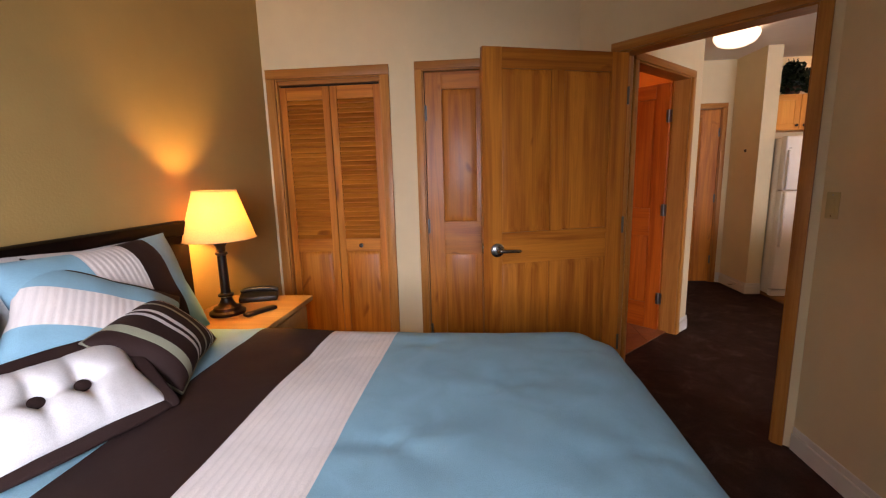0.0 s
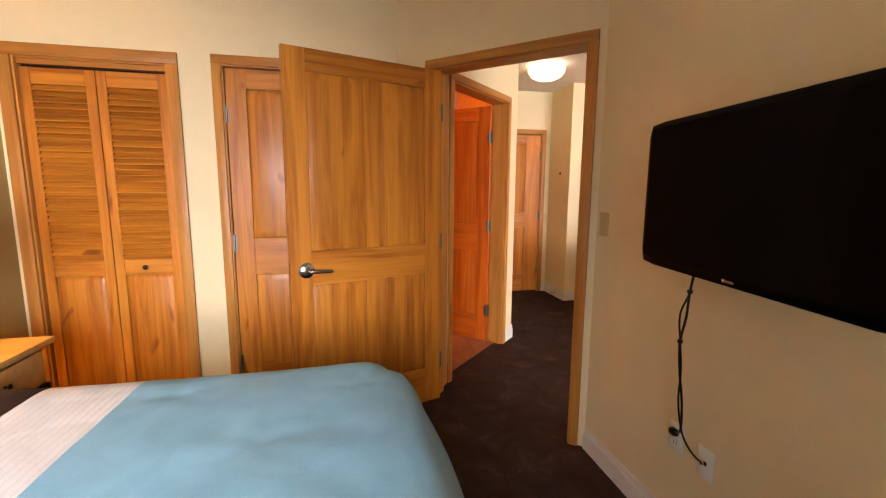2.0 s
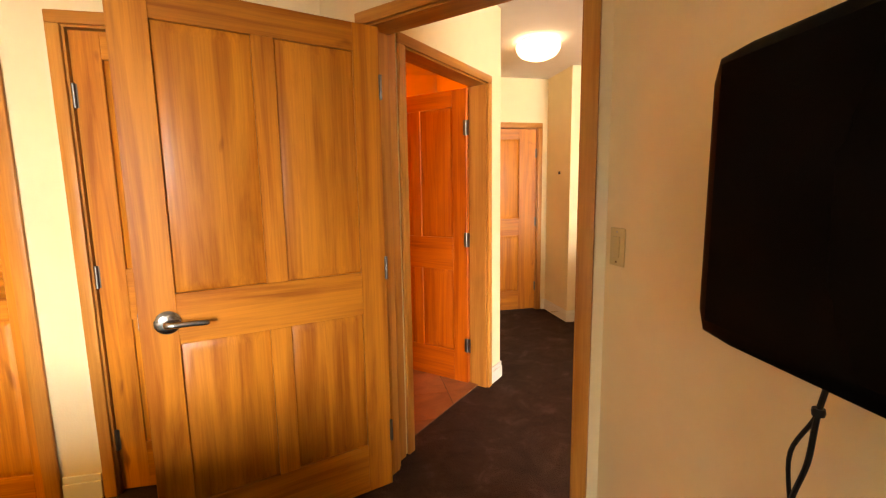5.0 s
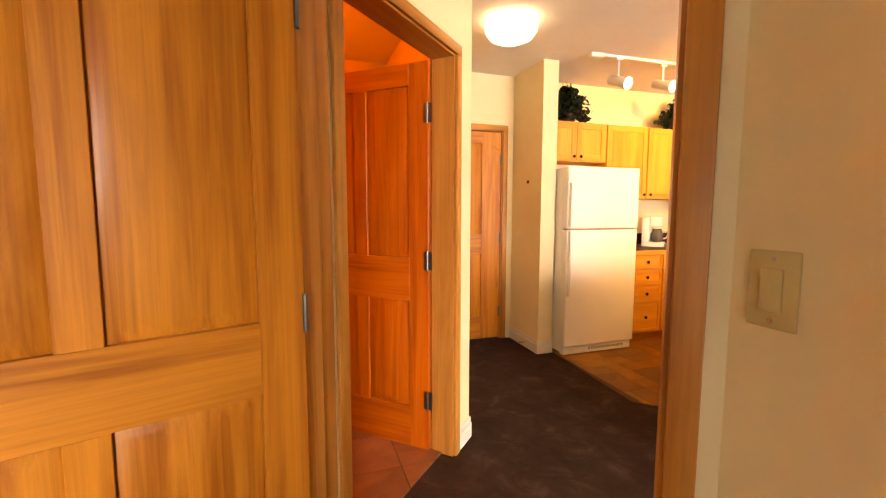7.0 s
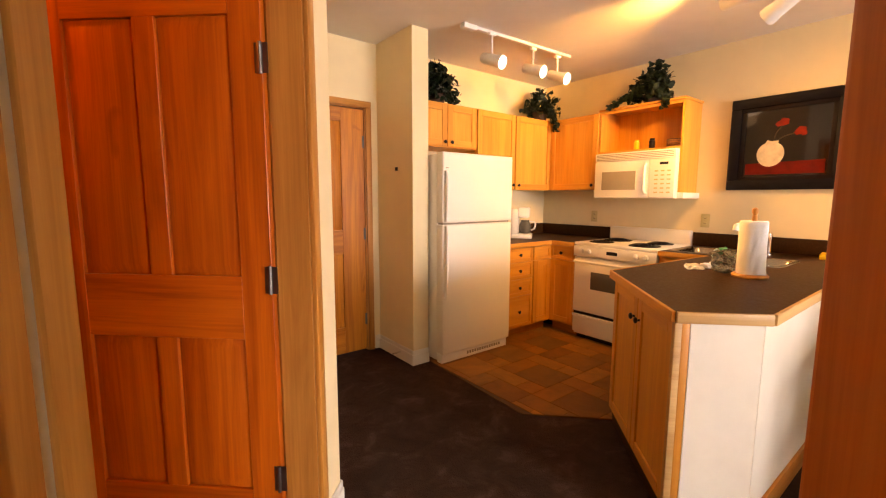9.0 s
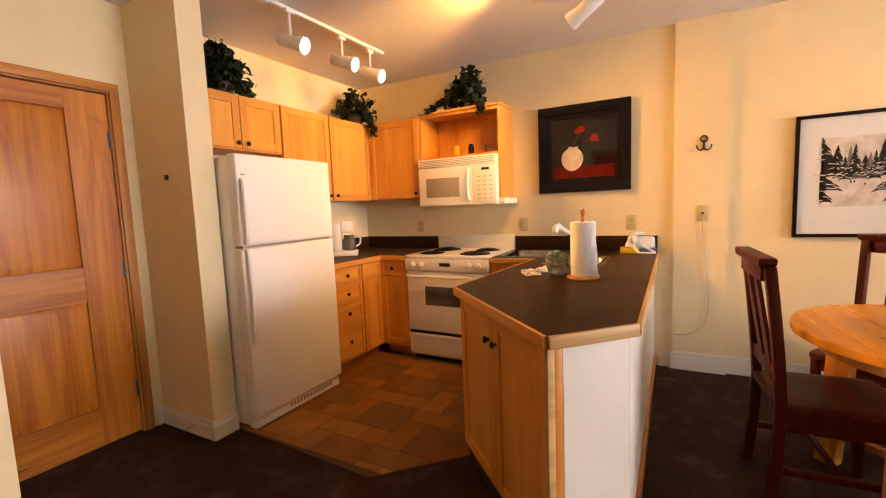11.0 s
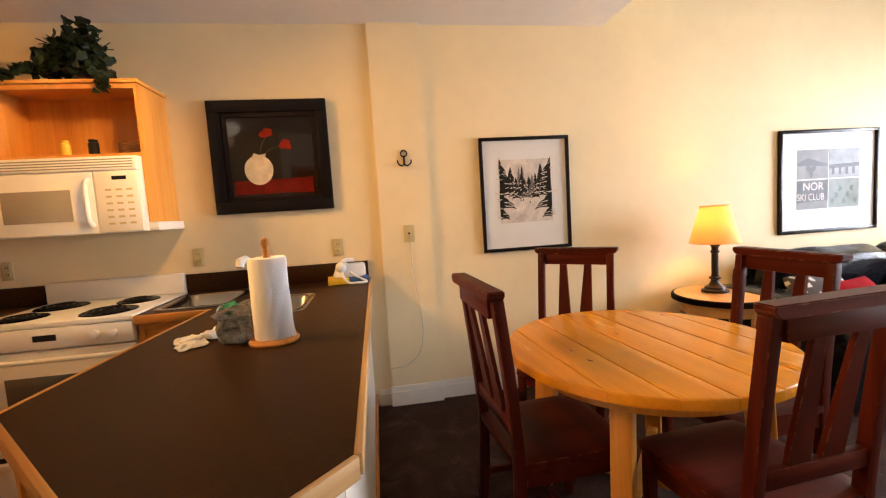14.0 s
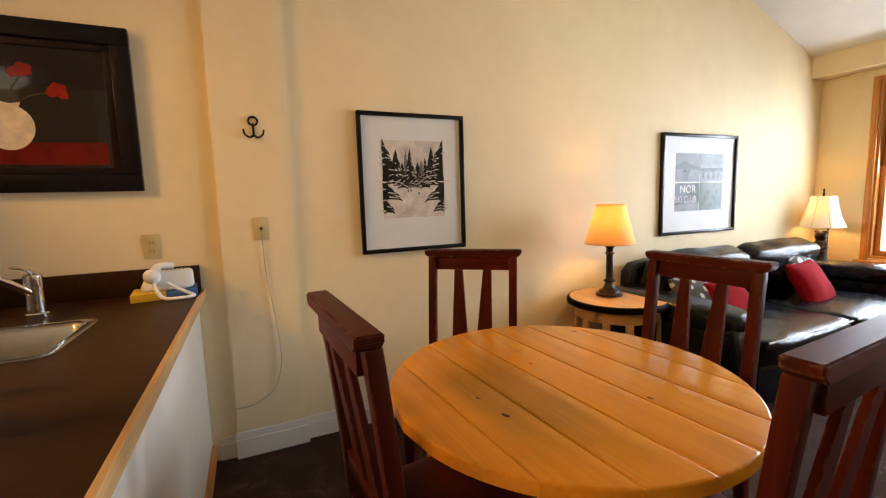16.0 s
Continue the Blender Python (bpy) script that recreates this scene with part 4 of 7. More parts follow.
for _k in (0, 1):
    _w = 0.011 if _k else -0.006
    _pts = [(1.40, 1.612 + _w * 0.5, 1.13), (1.402, 1.630, 1.03), (1.406, 1.650 + _w * 1.6, 0.94), (1.414, 1.666, 0.845), (1.425, 1.667 - _w * 0.4, 0.74), (1.440, 1.668 + _w, 0.62), (1.455, 1.672, 0.515)]
    _pts += [(1.472, 1.700, 0.478), (1.484, 1.735, 0.458)] if _k == 0 else [(1.466, 1.655, 0.465), (1.478, 1.625, 0.432), (1.490, 1.600, 0.421)]
    _cb = thing("cable", ("black power cable hanging from the television to a wall outlet", "black aerial cable hanging from the television with a brass end")[_k], "cable", pose(0, 0, 0))
    part("cord", tube(bmesh.new(), curve_points(_pts, 6), 0.0042 - 0.0008 * _k, 8), BLACK, _cb)
    if _k == 0:
        part("plug", soft_box(bmesh.new(), 1.490, 1.738, 0.457, 0.030, 0.034, 0.026, 4, 4), BLACK, _cb, "black moulded plug")
        for _z in (1.03, 0.845):
            part("cable_tie", lathe(bmesh.new(), [(0.0005, -0.006), (0.008, -0.006), (0.009, 0), (0.008, 0.006), (0.0005, 0.006)], 12, cap=False), BLACK, _cb, m=pose(1.402 if _z > 1 else 1.414, 1.630 if _z > 1 else 1.666, _z))
    else:
        part("connector", lathe(bmesh.new(), [(0.0005, 0), (0.0055, 0), (0.0055, 0.016), (0.0045, 0.024), (0.0005, 0.024)], 12, cap=False), BRASS, _cb, "brass screw connector", m=pose(1.483, 1.600, 0.421, 0, 90, 0))


def plate(name, m, label, kind, mat=IVORY):
    """A wall plate 0.07 x 0.115 m; local y into the wall."""
    p = thing(name, label, "wall plate", m)
    part("cover", B(-0.035, 0.035, -0.006, -0.0005, -0.0575, 0.0575, 0.003), mat, p)
    if kind == "switch":
        part("rocker", B(-0.016, 0.016, -0.011, -0.006, -0.032, 0.032, 0.003), mat, p)
        for z in (-0.045, 0.045):
            part("screw", lathe(bmesh.new(), [(0.003, 0), (0.003, 0.001)], 10), NICKEL, p, m=pose(0, -0.006, z, 90, 0, 0))
    elif kind == "outlet":
        for z in (-0.021, 0.021):
            part("socket", B(-0.016, 0.016, -0.0085, -0.006, z - 0.014, z + 0.014, 0.004), mat, p)
            for x in (-0.006, 0.006):
                part("slot", B(x - 0.0012, x + 0.0012, -0.009, -0.0083, z - 0.006, z + 0.004), BLACK, p)
    else:
        part("jack", B(-0.007, 0.007, -0.010, -0.006, -0.007, 0.007, 0.001), BLACK, p)
    return p


plate("light_switch", pose(XT, 2.287, 1.195, 0, 0, -90), "ivory rocker light switch by the bedroom doorway", "switch")
plate("cable_outlet", pose(XT, 1.597, 0.42, 0, 0, -90), "white cable outlet plate under the television", "jack", WHITEPL)
plate("power_outlet", pose(XT, 1.735, 0.436, 0, 0, -90), "white power outlet plate under the television", "outlet", WHITEPL)


# ---- kitchen ----
def knob(parent, x, z, y=-0.021):
    part("knob", lathe(bmesh.new(), [(0.005, 0), (0.006, 0.010), (0.015, 0.017), (0.0155, 0.023), (0.009, 0.028), (0.001, 0.029)], 14), BRONZE, parent, "dark bronze round knob", m=pose(x, y, z, 90, 0, 0))


def shaker(parent, x0, x1, z0, z1, knobs=(), name="door", fr=0.055):
    """A framed front; its parts are sub-parts of one front panel."""
    bm = B(x0 + fr - 0.004, x1 - fr + 0.004, -0.012, -0.003, z0 + fr - 0.004, z1 - fr + 0.004)
    d = part(name, bm, MAPLE_Z if name == "door" else MAPLE_X, parent)
    for a, b in ((x0, x0 + fr), (x1 - fr, x1)):
        part("stile", B(a, b, -0.021, -0.002, z0, z1, 0.002, 1), MAPLE_Z, d)
    for a, b in ((z0, z0 + fr), (z1 - fr, z1)):
        part("rail", B(x0 + fr, x1 - fr, -0.021, -0.002, a, b, 0.002, 1), MAPLE_X, d)
    for kx, kz in knobs:
        knob(d, kx, kz)
    return d


def cabinet(name, label, m, w, z0, z1, depth, fronts, group, toe=0.0):
    c = thing(name, label, "cabinet", m, group)
    part("body", B(0.001, w - 0.001, 0, depth, z0 + toe, z1), MAPLE_Z, c)
    if toe:
        part("toe_kick", B(0.001, w - 0.001, 0.06, 0.075, z0, z0 + toe), CASE_X, c, "brown recessed toe kick")
    for x0, x1, a, b, knobs, kind in fronts:
        shaker(c, x0, x1, a, b, knobs, kind, 0.055 if kind == "door" else 0.03)
    return c


G_UP, G_LOW = "upper kitchen cabinets", "base kitchen cabinets"
YU, YB, XU, XB = YK - 0.31, YK - 0.60, XR - 0.31, XR - 0.61
cabinet("upper_cabinet", "maple cabinet over the refrigerator with two doors", pose(3.035, YU, 0), 0.685, 1.755, 2.125, 0.305, [(0.01, 0.34, 1.765, 2.115, [(0.305, 1.80)], "door"), (0.345, 0.675, 1.765, 2.115, [(0.38, 1.80)], "door")], G_UP)
cabinet("upper_cabinet", "maple wall cabinet with one shaker door", pose(3.722, YU, 0), 0.508, 1.405, 2.125, 0.305, [(0.006, 0.502, 1.41, 2.118, [(0.470, 1.45)], "door")], G_UP)
cabinet("upper_cabinet", "maple wall cabinet in the corner with one shaker door", pose(4.232, YU, 0), 0.546, 1.405, 2.125, 0.305, [(0.006, 0.538, 1.41, 2.118, [(0.040, 1.45)], "door")], G_UP)
cabinet("upper_cabinet", "maple wall cabinet beside the microwave with one shaker door", pose(XU, YU - 0.006, 0, 0, 0, -90), YU - 0.006 - 4.785, 1.405, 2.125, 0.305, [(0.022, YU - 4.797, 1.41, 2.118, [(YU - 4.835, 1.45)], "door")], G_UP)
_h = thing("open_shelf_cabinet", "open maple shelf cabinet over the microwave", "cabinet", pose(0, 0, 0), G_UP)
part("side_panel", B(XU - 0.012, XR - 0.002, 4.020, 4.038, 1.375, 2.125), MAPLE_Z, _h)
part("side_panel", B(XU - 0.012, XR - 0.002, 4.764, 4.782, 1.735, 2.125), MAPLE_Z, _h)
part("top_board", B(XU - 0.03, XR - 0.002, 4.010, 4.783, 2.1255, 2.143), MAPLE_X, _h)
part("shelf", B(XU - 0.012, XR - 0.002, 4.039, 4.763, 1.735, 1.756), MAPLE_X, _h)
part("back_panel", B(XR - 0.012, XR - 0.003, 4.039, 4.763, 1.757, 2.124), MAPLE_Z, _h)
part("face_rail", B(XU - 0.014, XU + 0.004, 4.039, 4.763, 2.098, 2.124), MAPLE_X, _h)
cabinet("base_cabinet", "maple base cabinet with four drawers", pose(3.80, YB, 0), 0.40, 0, 0.872, 0.585,
        [(0.008, 0.392, a, b, [(0.2, (a + b) / 2)], "drawer_front") for a, b in ((0.735, 0.865), (0.575, 0.728), (0.415, 0.568), (0.115, 0.408))], G_LOW, 0.10)
cabinet("base_cabinet", "maple corner base cabinet with a drawer over a door", pose(4.202, YB, 0), 0.268, 0, 0.872, 0.585, [(0.006, 0.255, 0.735, 0.865, [], "drawer_front"), (0.006, 0.255, 0.115, 0.728, [], "door")], G_LOW, 0.10)
cabinet("base_cabinet", "maple base cabinet beside the stove with a drawer over a door", pose(XB, YB - 0.004, 0, 0, 0, -90), YB - 0.004 - 4.785, 0, 0.872, 0.60, [(0.012, YB - 4.797, 0.735, 0.865, [((YB - 4.785) / 2, 0.80)], "drawer_front"), (0.012, YB - 4.797, 0.115, 0.728, [], "door")], G_LOW, 0.10)
# sink base
_sx0, _sy0, _sx1, _sy1 = XB, 4.018, XB, 3.66
_sl = math.hypot(_sx1 - _sx0, _sy1 - _sy0)
_s = thing("sink_cabinet", "maple corner sink cabinet beside the stove", "cabinet", pose(_sx0, _sy0, 0, 0, 0, math.degrees(math.atan2(_sy1 - _sy0, _sx1 - _sx0))), G_LOW)
part("body", B(0.002, _sl - 0.002, 0, 0.02, 0.10, 0.872), MAPLE_Z, _s)
shaker(_s, 0.015, _sl - 0.015, 0.72, 0.865, (), "drawer_front", 0.03)
shaker(_s, 0.015, _sl - 0.015, 0.115, 0.712, ((_sl - 0.05, 0.66),), "door")
# peninsula
PL, PM, PR = (3.315, 3.740), (2.672, 3.105), (2.912, 2.868)
_pen = thing("peninsula_cabinet", "maple peninsula cabinet with white painted dining side", "cabinet", pose(0, 0, 0), G_LOW)
part("body", prism(bmesh.new(), [(3.335, 3.700), (2.716, 3.090), (2.925, 2.905), (XR - 0.004, 2.905), (XR - 0.004, 3.12), (4.15, 3.12), (4.15, 3.655)], 0.10, 0.872), MAPLE_Z, _pen)
part("face_frame", prism(bmesh.new(), [(3.335, 3.700), (2.716, 3.090), (2.73, 3.076), (3.349, 3.686)], 0.0, 0.10), COUNTER, _pen, "dark toe kick")
_pf = thing("peninsula_doors", "pair of maple shaker doors on the peninsula end", "cabinet door", pose(3.330, 3.703, 0, 0, 0, 224.6), G_LOW)
shaker(_pf, 0.012, 0.42, 0.10, 0.858, ((0.385, 0.755),), "door")
shaker(_pf, 0.426, 0.842, 0.10, 0.858, ((0.461, 0.755),), "door")
_e = B(0.026, 0.29, -0.008, -0.001, 0.0, 0.868)
part("end_panel", _e, WHITE_TRIM, _pen, "white painted end panel", m=pose(2.713, 3.092, 0, 0, 0, -41.5))
part("corner_post", B(-0.006, 0.024, -0.010, -0.001, 0.0, 0.868, 0.003), MAPLE_Z, _pen, "stained maple corner post", m=pose(2.713, 3.092, 0, 0, 0, -41.5))
part("corner_strip", B(-0.034, -0.007, -0.012, 0.012, 0.0, 0.868, 0.002), EDGE, _pen, "pale unstained corner strip", m=pose(2.713, 3.092, 0, 0, 0, -41.5))
part("back_panel", B(2.932, XR - 0.004, 2.893, 2.904, 0.0, 0.868), WHITE_TRIM, _pen, "white painted beadless back panel")
part("base_strip", B(2.995, XR - 0.02, 2.879, 2.8925, 0.0, 0.10, 0.002), CASE_X, _pen, "scuffed pine base strip")

SINK_A = [(4.56, 3.95), (4.56, 3.62), (4.97, 3.62), (4.97, 3.95)]
SINK_B = [(4.22, 3.52), (4.22, 3.19), (4.62, 3.19), (4.62, 3.52)]


def inside(p, poly):
    r = False
    for (x0, y0), (x1, y1) in zip(poly, poly[1:] + poly[:1]):
        if (y0 > p[1]) != (y1 > p[1]) and p[0] < (x1 - x0) * (p[1] - y0) / (y1 - y0) + x0:
            r = not r
    return r


XF, YF = XB - 0.025, YB - 0.025
_ct = thing("worktop", "dark brown laminate worktop with light wood edging", "worktop", pose(0, 0, 0))
part("top", prism(bmesh.new(), [(3.80, YK - 0.002), (3.80, YF), (XF, YF), (XF, 4.787), (XR - 0.002, 4.787), (XR - 0.002, YK - 0.002)], 0.874, 0.912), COUNTER, _ct)
_poly = [(XR - 0.002, 2.872), (PR[0] + 0.004, PR[1] + 0.004), (PM[0] + 0.006, PM[1]), (PL[0], PL[1] - 0.005), (XF, 3.65), (XF, 4.012), (XR - 0.002, 4.012)]
_bm = bmesh.new()
_vs = [_bm.verts.new((x, y, 0.912)) for x, y in _poly]
_es = [_bm.edges.new((_vs[i], _vs[(i + 1) % len(_vs)])) for i in range(len(_vs))]
for _hole in (SINK_A, SINK_B):
    _hv = [_bm.verts.new((x, y, 0.912)) for x, y in _hole]
    _es += [_bm.edges.new((_hv[i], _hv[(i + 1) % 4])) for i in range(4)]
bmesh.ops.triangle_fill(_bm, use_beauty=True, edges=_es)
_fs = [f for f in _bm.faces if any(inside(f.calc_center_median()[:2], h) for h in (SINK_A, SINK_B))]
bmesh.ops.delete(_bm, geom=_fs, context="FACES_ONLY")
_r = bmesh.ops.extrude_face_region(_bm, geom=list(_bm.faces))
bmesh.ops.translate(_bm, vec=(0, 0, -0.038), verts=[g for g in _r["geom"] if isinstance(g, bmesh.types.BMVert)])
bmesh.ops.recalc_face_normals(_bm, faces=_bm.faces)
part("top", _bm, COUNTER, _ct, smooth=0)


def edging(parent, a, b, mat=EDGE, h=0.042, t=0.016):
    d = Vector((b[0] - a[0], b[1] - a[1], 0))
    part("edging", B(0, d.length, -t, 0, 0.913 - h, 0.9135, 0.003), mat, parent, m=pose(a[0], a[1], 0, 0, 0, math.degrees(math.atan2(d.y, d.x))))


edging(_ct, (3.80, YF), (XF, YF), MAPLE_X)
edging(_ct, (XF, YF), (XF, 4.787), MAPLE_X)
edging(_ct, (XF, 4.012), (XF, 3.65), MAPLE_X)
edging(_ct, (XF, 3.65), (PL[0], PL[1] - 0.005), MAPLE_X)
edging(_ct, (PL[0], PL[1] - 0.005), (PM[0] + 0.006, PM[1]), MAPLE_X)
edging(_ct, (PM[0] + 0.006, PM[1]), (PR[0] + 0.004, PR[1] + 0.004))
edging(_ct, (PR[0] + 0.004, PR[1] + 0.004), (XR - 0.002, 2.872))
for _n, _a in (("backsplash", (XR - 0.022, XR - 0.002, 2.874, 4.012)), ("backsplash", (XR - 0.022, XR - 0.002, 4.787, YK - 0.002)), ("backsplash", (3.80, XR - 0.023, YK - 0.022, YK - 0.002))):
    part(_n, B(*_a, 0.9125, 1.032, 0.003), COUNTER, _ct)

_sk = thing("corner_sink", "stainless steel double-bowl corner sink set in the worktop", "sink", pose(0, 0, 0))
for _hole in (SINK_A, SINK_B):
    _x0, _x1, _y0, _y1 = _hole[0][0], _hole[2][0], min(_hole[0][1], _hole[1][1]), max(_hole[0][1], _hole[1][1])
    _bm = bmesh.new()
    _rings = []
    for _o, _z in ((0.028, 0.9135), (0.026, 0.917), (0.004, 0.9165), (-0.006, 0.905), (-0.014, 0.80), (-0.035, 0.765), (-0.08, 0.757)):
        _ring = []
        for _cx, _cy, _a0 in ((_x1, _y1, 0), (_x0, _y1, 90), (_x0, _y0, 180), (_x1, _y0, 270)):
            _rr = 0.05
            _sx, _sy = (1 if _cx == _x1 else -1), (1 if _cy == _y1 else -1)
            for _q in range(6):
                _an = radians(_a0 + 18 * _q)
                _ring.append(_bm.verts.new((_cx + _sx * (_o - _rr) + _rr * math.cos(_an), _cy + _sy * (_o - _rr) + _rr * math.sin(_an), _z)))
        _rings.append(_ring)
    for _a, _b in zip(_rings, _rings[1:]):
        for _i in range(24):
            _bm.faces.new((_a[_i], _a[(_i + 1) % 24], _b[(_i + 1) % 24], _b[_i]))
    _bm.faces.new(_rings[-1])
    bmesh.ops.recalc_face_normals(_bm, faces=_bm.faces)
    part("bowl", _bm, STEEL, _sk, smooth=50)
    part("drain", lathe(bmesh.new(), [(0.002, 0), (0.04, 0), (0.04, 0.003), (0.03, 0.004), (0.002, 0.002)], 20, cap=False), CHROME, _sk, m=pose((_x0 + _x1) / 2, (_y0 + _y1) / 2, 0.7575))
_fa = thing("kitchen_faucet", "chrome single-lever faucet with a white pull-out spray", "faucet", pose(4.855, 3.417, 0.9125, 0, 0, 155))
part("base_plate", lathe(bmesh.new(), [(0.002, 0), (0.04, 0), (0.04, 0.006), (0.03, 0.012), (0.002, 0.012)], 24, cap=False), CHROME, _fa)
part("body", lathe(bmesh.new(), [(0.032, 0.01), (0.029, 0.10), (0.032, 0.12), (0.031, 0.16), (0.014, 0.170), (0.001, 0.171)], 24), CHROME, _fa)
part("spout", tube(bmesh.new(), curve_points([(0, 0, 0.075), (0.07, 0, 0.125), (0.15, 0, 0.175), (0.215, 0, 0.205)], 5), 0.015, 14), CHROME, _fa)
part("spray_head", tube(bmesh.new(), [(0.135, 0, 0.167), (0.205, 0, 0.202), (0.25, 0, 0.224), (0.282, 0, 0.217), (0.292, 0, 0.185)], [0.017, 0.019, 0.023, 0.024, 0.021], 14), WHITEPL, _fa, "white plastic spray head")
part("lever", tube(bmesh.new(), [(0, 0, 0.165), (0.03, 0.008, 0.182), (0.11, 0.020, 0.205)], [0.010, 0.007, 0.005], 10), CHROME, _fa)

# refrigerator
_f = thing("refrigerator", "white top-freezer refrigerator beside the wall end", "refrigerator", pose(0, 0, 0))
part("cabinet", B(3.030, 3.765, 5.045, 5.655, 0.03, 1.655, 0.006), APPL, _f)
part("freezer_door", B(3.020, 3.770, 4.955, 5.040, 1.135, 1.668, 0.012, 3), APPL, _f, "white freezer door")
part("fridge_door", B(3.020, 3.770, 4.955, 5.040, 0.095, 1.120, 0.012, 3), APPL, _f, "white refrigerator door")
part("gasket", B(3.04, 3.75, 4.975, 5.04, 1.1205, 1.1345), GREYGLASS, _f)
part("grille", B(3.035, 3.765, 4.985, 5.045, 0.015, 0.085, 0.003), WHITEPL, _f, "vented white kick grille")
for _i in range(14):
    part("vent", B(3.30 + _i * 0.028, 3.318 + _i * 0.028, 4.9835, 4.986, 0.040, 0.064), GREYGLASS, _f)
for _z0, _z1 in ((1.15, 1.52), (0.56, 1.105)):
    _pts = [(3.045, 4.953, _z0), (3.043, 4.934, _z0 + 0.025), (3.040, 4.926, (_z0 + _z1) / 2), (3.043, 4.934, _z1 - 0.025), (3.045, 4.953, _z1)]
    part("handle", tube(bmesh.new(), curve_points(_pts, 6), 0.012, 10), APPL, _f, "moulded white handle")
part("badge", B(3.045, 3.075, 4.953, 4.9555, 1.545, 1.552), GREYGLASS, _f)

# stove
_s = thing("electric_stove", "white electric range with four coil burners", "stove", pose(0, 0, 0))
part("body", B(XB - 0.005, XR - 0.03, 4.022, 4.778, 0.05, 0.895, 0.004), APPL, _s)
part("cooktop", B(XB - 0.035, XR - 0.003, 4.016, 4.784, 0.896, 0.922, 0.006), APPL, _s, "white enamel cooktop")
_b = B(XB - 0.045, XB - 0.006, 4.018, 4.782, 0.795, 0.892, 0.004)
part("control_panel", _b, APPL, _s, "white front control panel")
part("oven_door", B(XB - 0.035, XB - 0.006, 4.024, 4.776, 0.275, 0.785, 0.006), APPL, _s, "white oven door")
part("oven_window", B(XB - 0.0375, XB - 0.034, 4.20, 4.60, 0.50, 0.66, 0.001), APPL_DARK, _s, "smoked oven window")
part("oven_handle", tube(bmesh.new(), curve_points([(XB - 0.036, 4.74, 0.745), (XB - 0.075, 4.73, 0.748), (XB - 0.080, 4.40, 0.748), (XB - 0.075, 4.07, 0.748), (XB - 0.036, 4.06, 0.745)], 6), 0.012, 10), APPL, _s)
part("storage_drawer", B(XB - 0.033, XB - 0.006, 4.024, 4.776, 0.075, 0.245, 0.006), APPL, _s)
part("drawer_gap", B(XB - 0.02, XB - 0.006, 4.026, 4.774, 0.2455, 0.2745), BLACK, _s)
part("drawer_lip", B(XB - 0.048, XB - 0.033, 4.024, 4.776, 0.225, 0.247, 0.004), APPL, _s)
part("toe_kick", B(XB + 0.02, XR - 0.04, 4.04, 4.76, 0.0, 0.05), BLACK, _s)
part("back_guard", B(XR - 0.055, XR - 0.004, 4.018, 4.782, 0.9225, 1.045, 0.006), APPL, _s, "white backguard")
part("clock_display", B(XB - 0.0465, XB - 0.0455, 4.35, 4.45, 0.832, 0.862), BLACK, _s)
for _y in (4.70, 4.62, 4.18, 4.10):
    part("knob", lathe(bmesh.new(), [(0.023, 0), (0.021, 0.018), (0.008, 0.022), (0.001, 0.022)], 18), WHITEPL, _s, "white control knob", m=pose(XB - 0.0455, _y, 0.845, 0, -90, 0))
for _x, _y, _r in ((4.60, 4.60, 0.085), (4.60, 4.20, 0.105), (4.88, 4.60, 0.105), (4.88, 4.20, 0.085)):
    _bu = part("burner_pan", lathe(bmesh.new(), [(_r + 0.022, 0.001), (_r + 0.018, 0.006), (_r, 0.002), (0.02, 0.0015)], 32, cap=False), GLOSSBLACK, _s, "black drip pan", m=pose(_x, _y, 0.922))
    _pts = [(_r * (1 - k / 64) * math.cos(k * 0.36), _r * (1 - k / 64) * math.sin(k * 0.36), 0.011) for k in range(54)]
    part("coil", tube(bmesh.new(), _pts, 0.0042, 6), BLACK, _bu, "black heating coil")

# microwave
_m = thing("microwave", "white over-the-range microwave oven", "microwave", pose(0, 0, 0))
part("body", B(4.735, XR - 0.004, 4.042, 4.776, 1.325, 1.7345, 0.004), APPL, _m)
part("hood_end", B(XU - 0.012, XR - 0.004, 3.992, 4.041, 1.325, 1.372, 0.003), APPL, _m, "white hood end strip")
part("door", B(4.712, 4.734, 4.262, 4.776, 1.33, 1.655, 0.006), APPL, _m, "white microwave door")
part("window", B(4.709, 4.713, 4.375, 4.70, 1.40, 1.565, 0.001), GREYGLASS, _m, "grey perforated window")
part("handle", tube(bmesh.new(), curve_points([(4.712, 4.285, 1.37), (4.682, 4.285, 1.40), (4.678, 4.285, 1.49), (4.682, 4.285, 1.59), (4.712, 4.285, 1.62)], 6), 0.012, 10), APPL, _m)
part("control_panel", B(4.712, 4.734, 4.044, 4.258, 1.33, 1.655, 0.004), APPL, _m)
part("display", B(4.7105, 4.7125, 4.10, 4.17, 1.608, 1.628), BLACK, _m)
for _i in range(6):
    for _j in range(3):
        part("button", B(4.7105, 4.7125, 4.075 + _j * 0.052, 4.105 + _j * 0.052, 1.37 + _i * 0.036, 1.381 + _i * 0.036), IVORY, _m)
part("vent_panel", B(4.712, 4.734, 4.044, 4.776, 1.66, 1.733, 0.004), APPL, _m)
for _i in range(4):
    part("vent_slot", B(4.7105, 4.7125, 4.06, 4.76, 1.672 + _i * 0.014, 1.678 + _i * 0.014), GREYGLASS, _m)


def lathe_thing(name, label, cat, prof, mat, m, seg=20):
    return single(name, lathe(bmesh.new(), prof, seg), mat, label, cat, m)


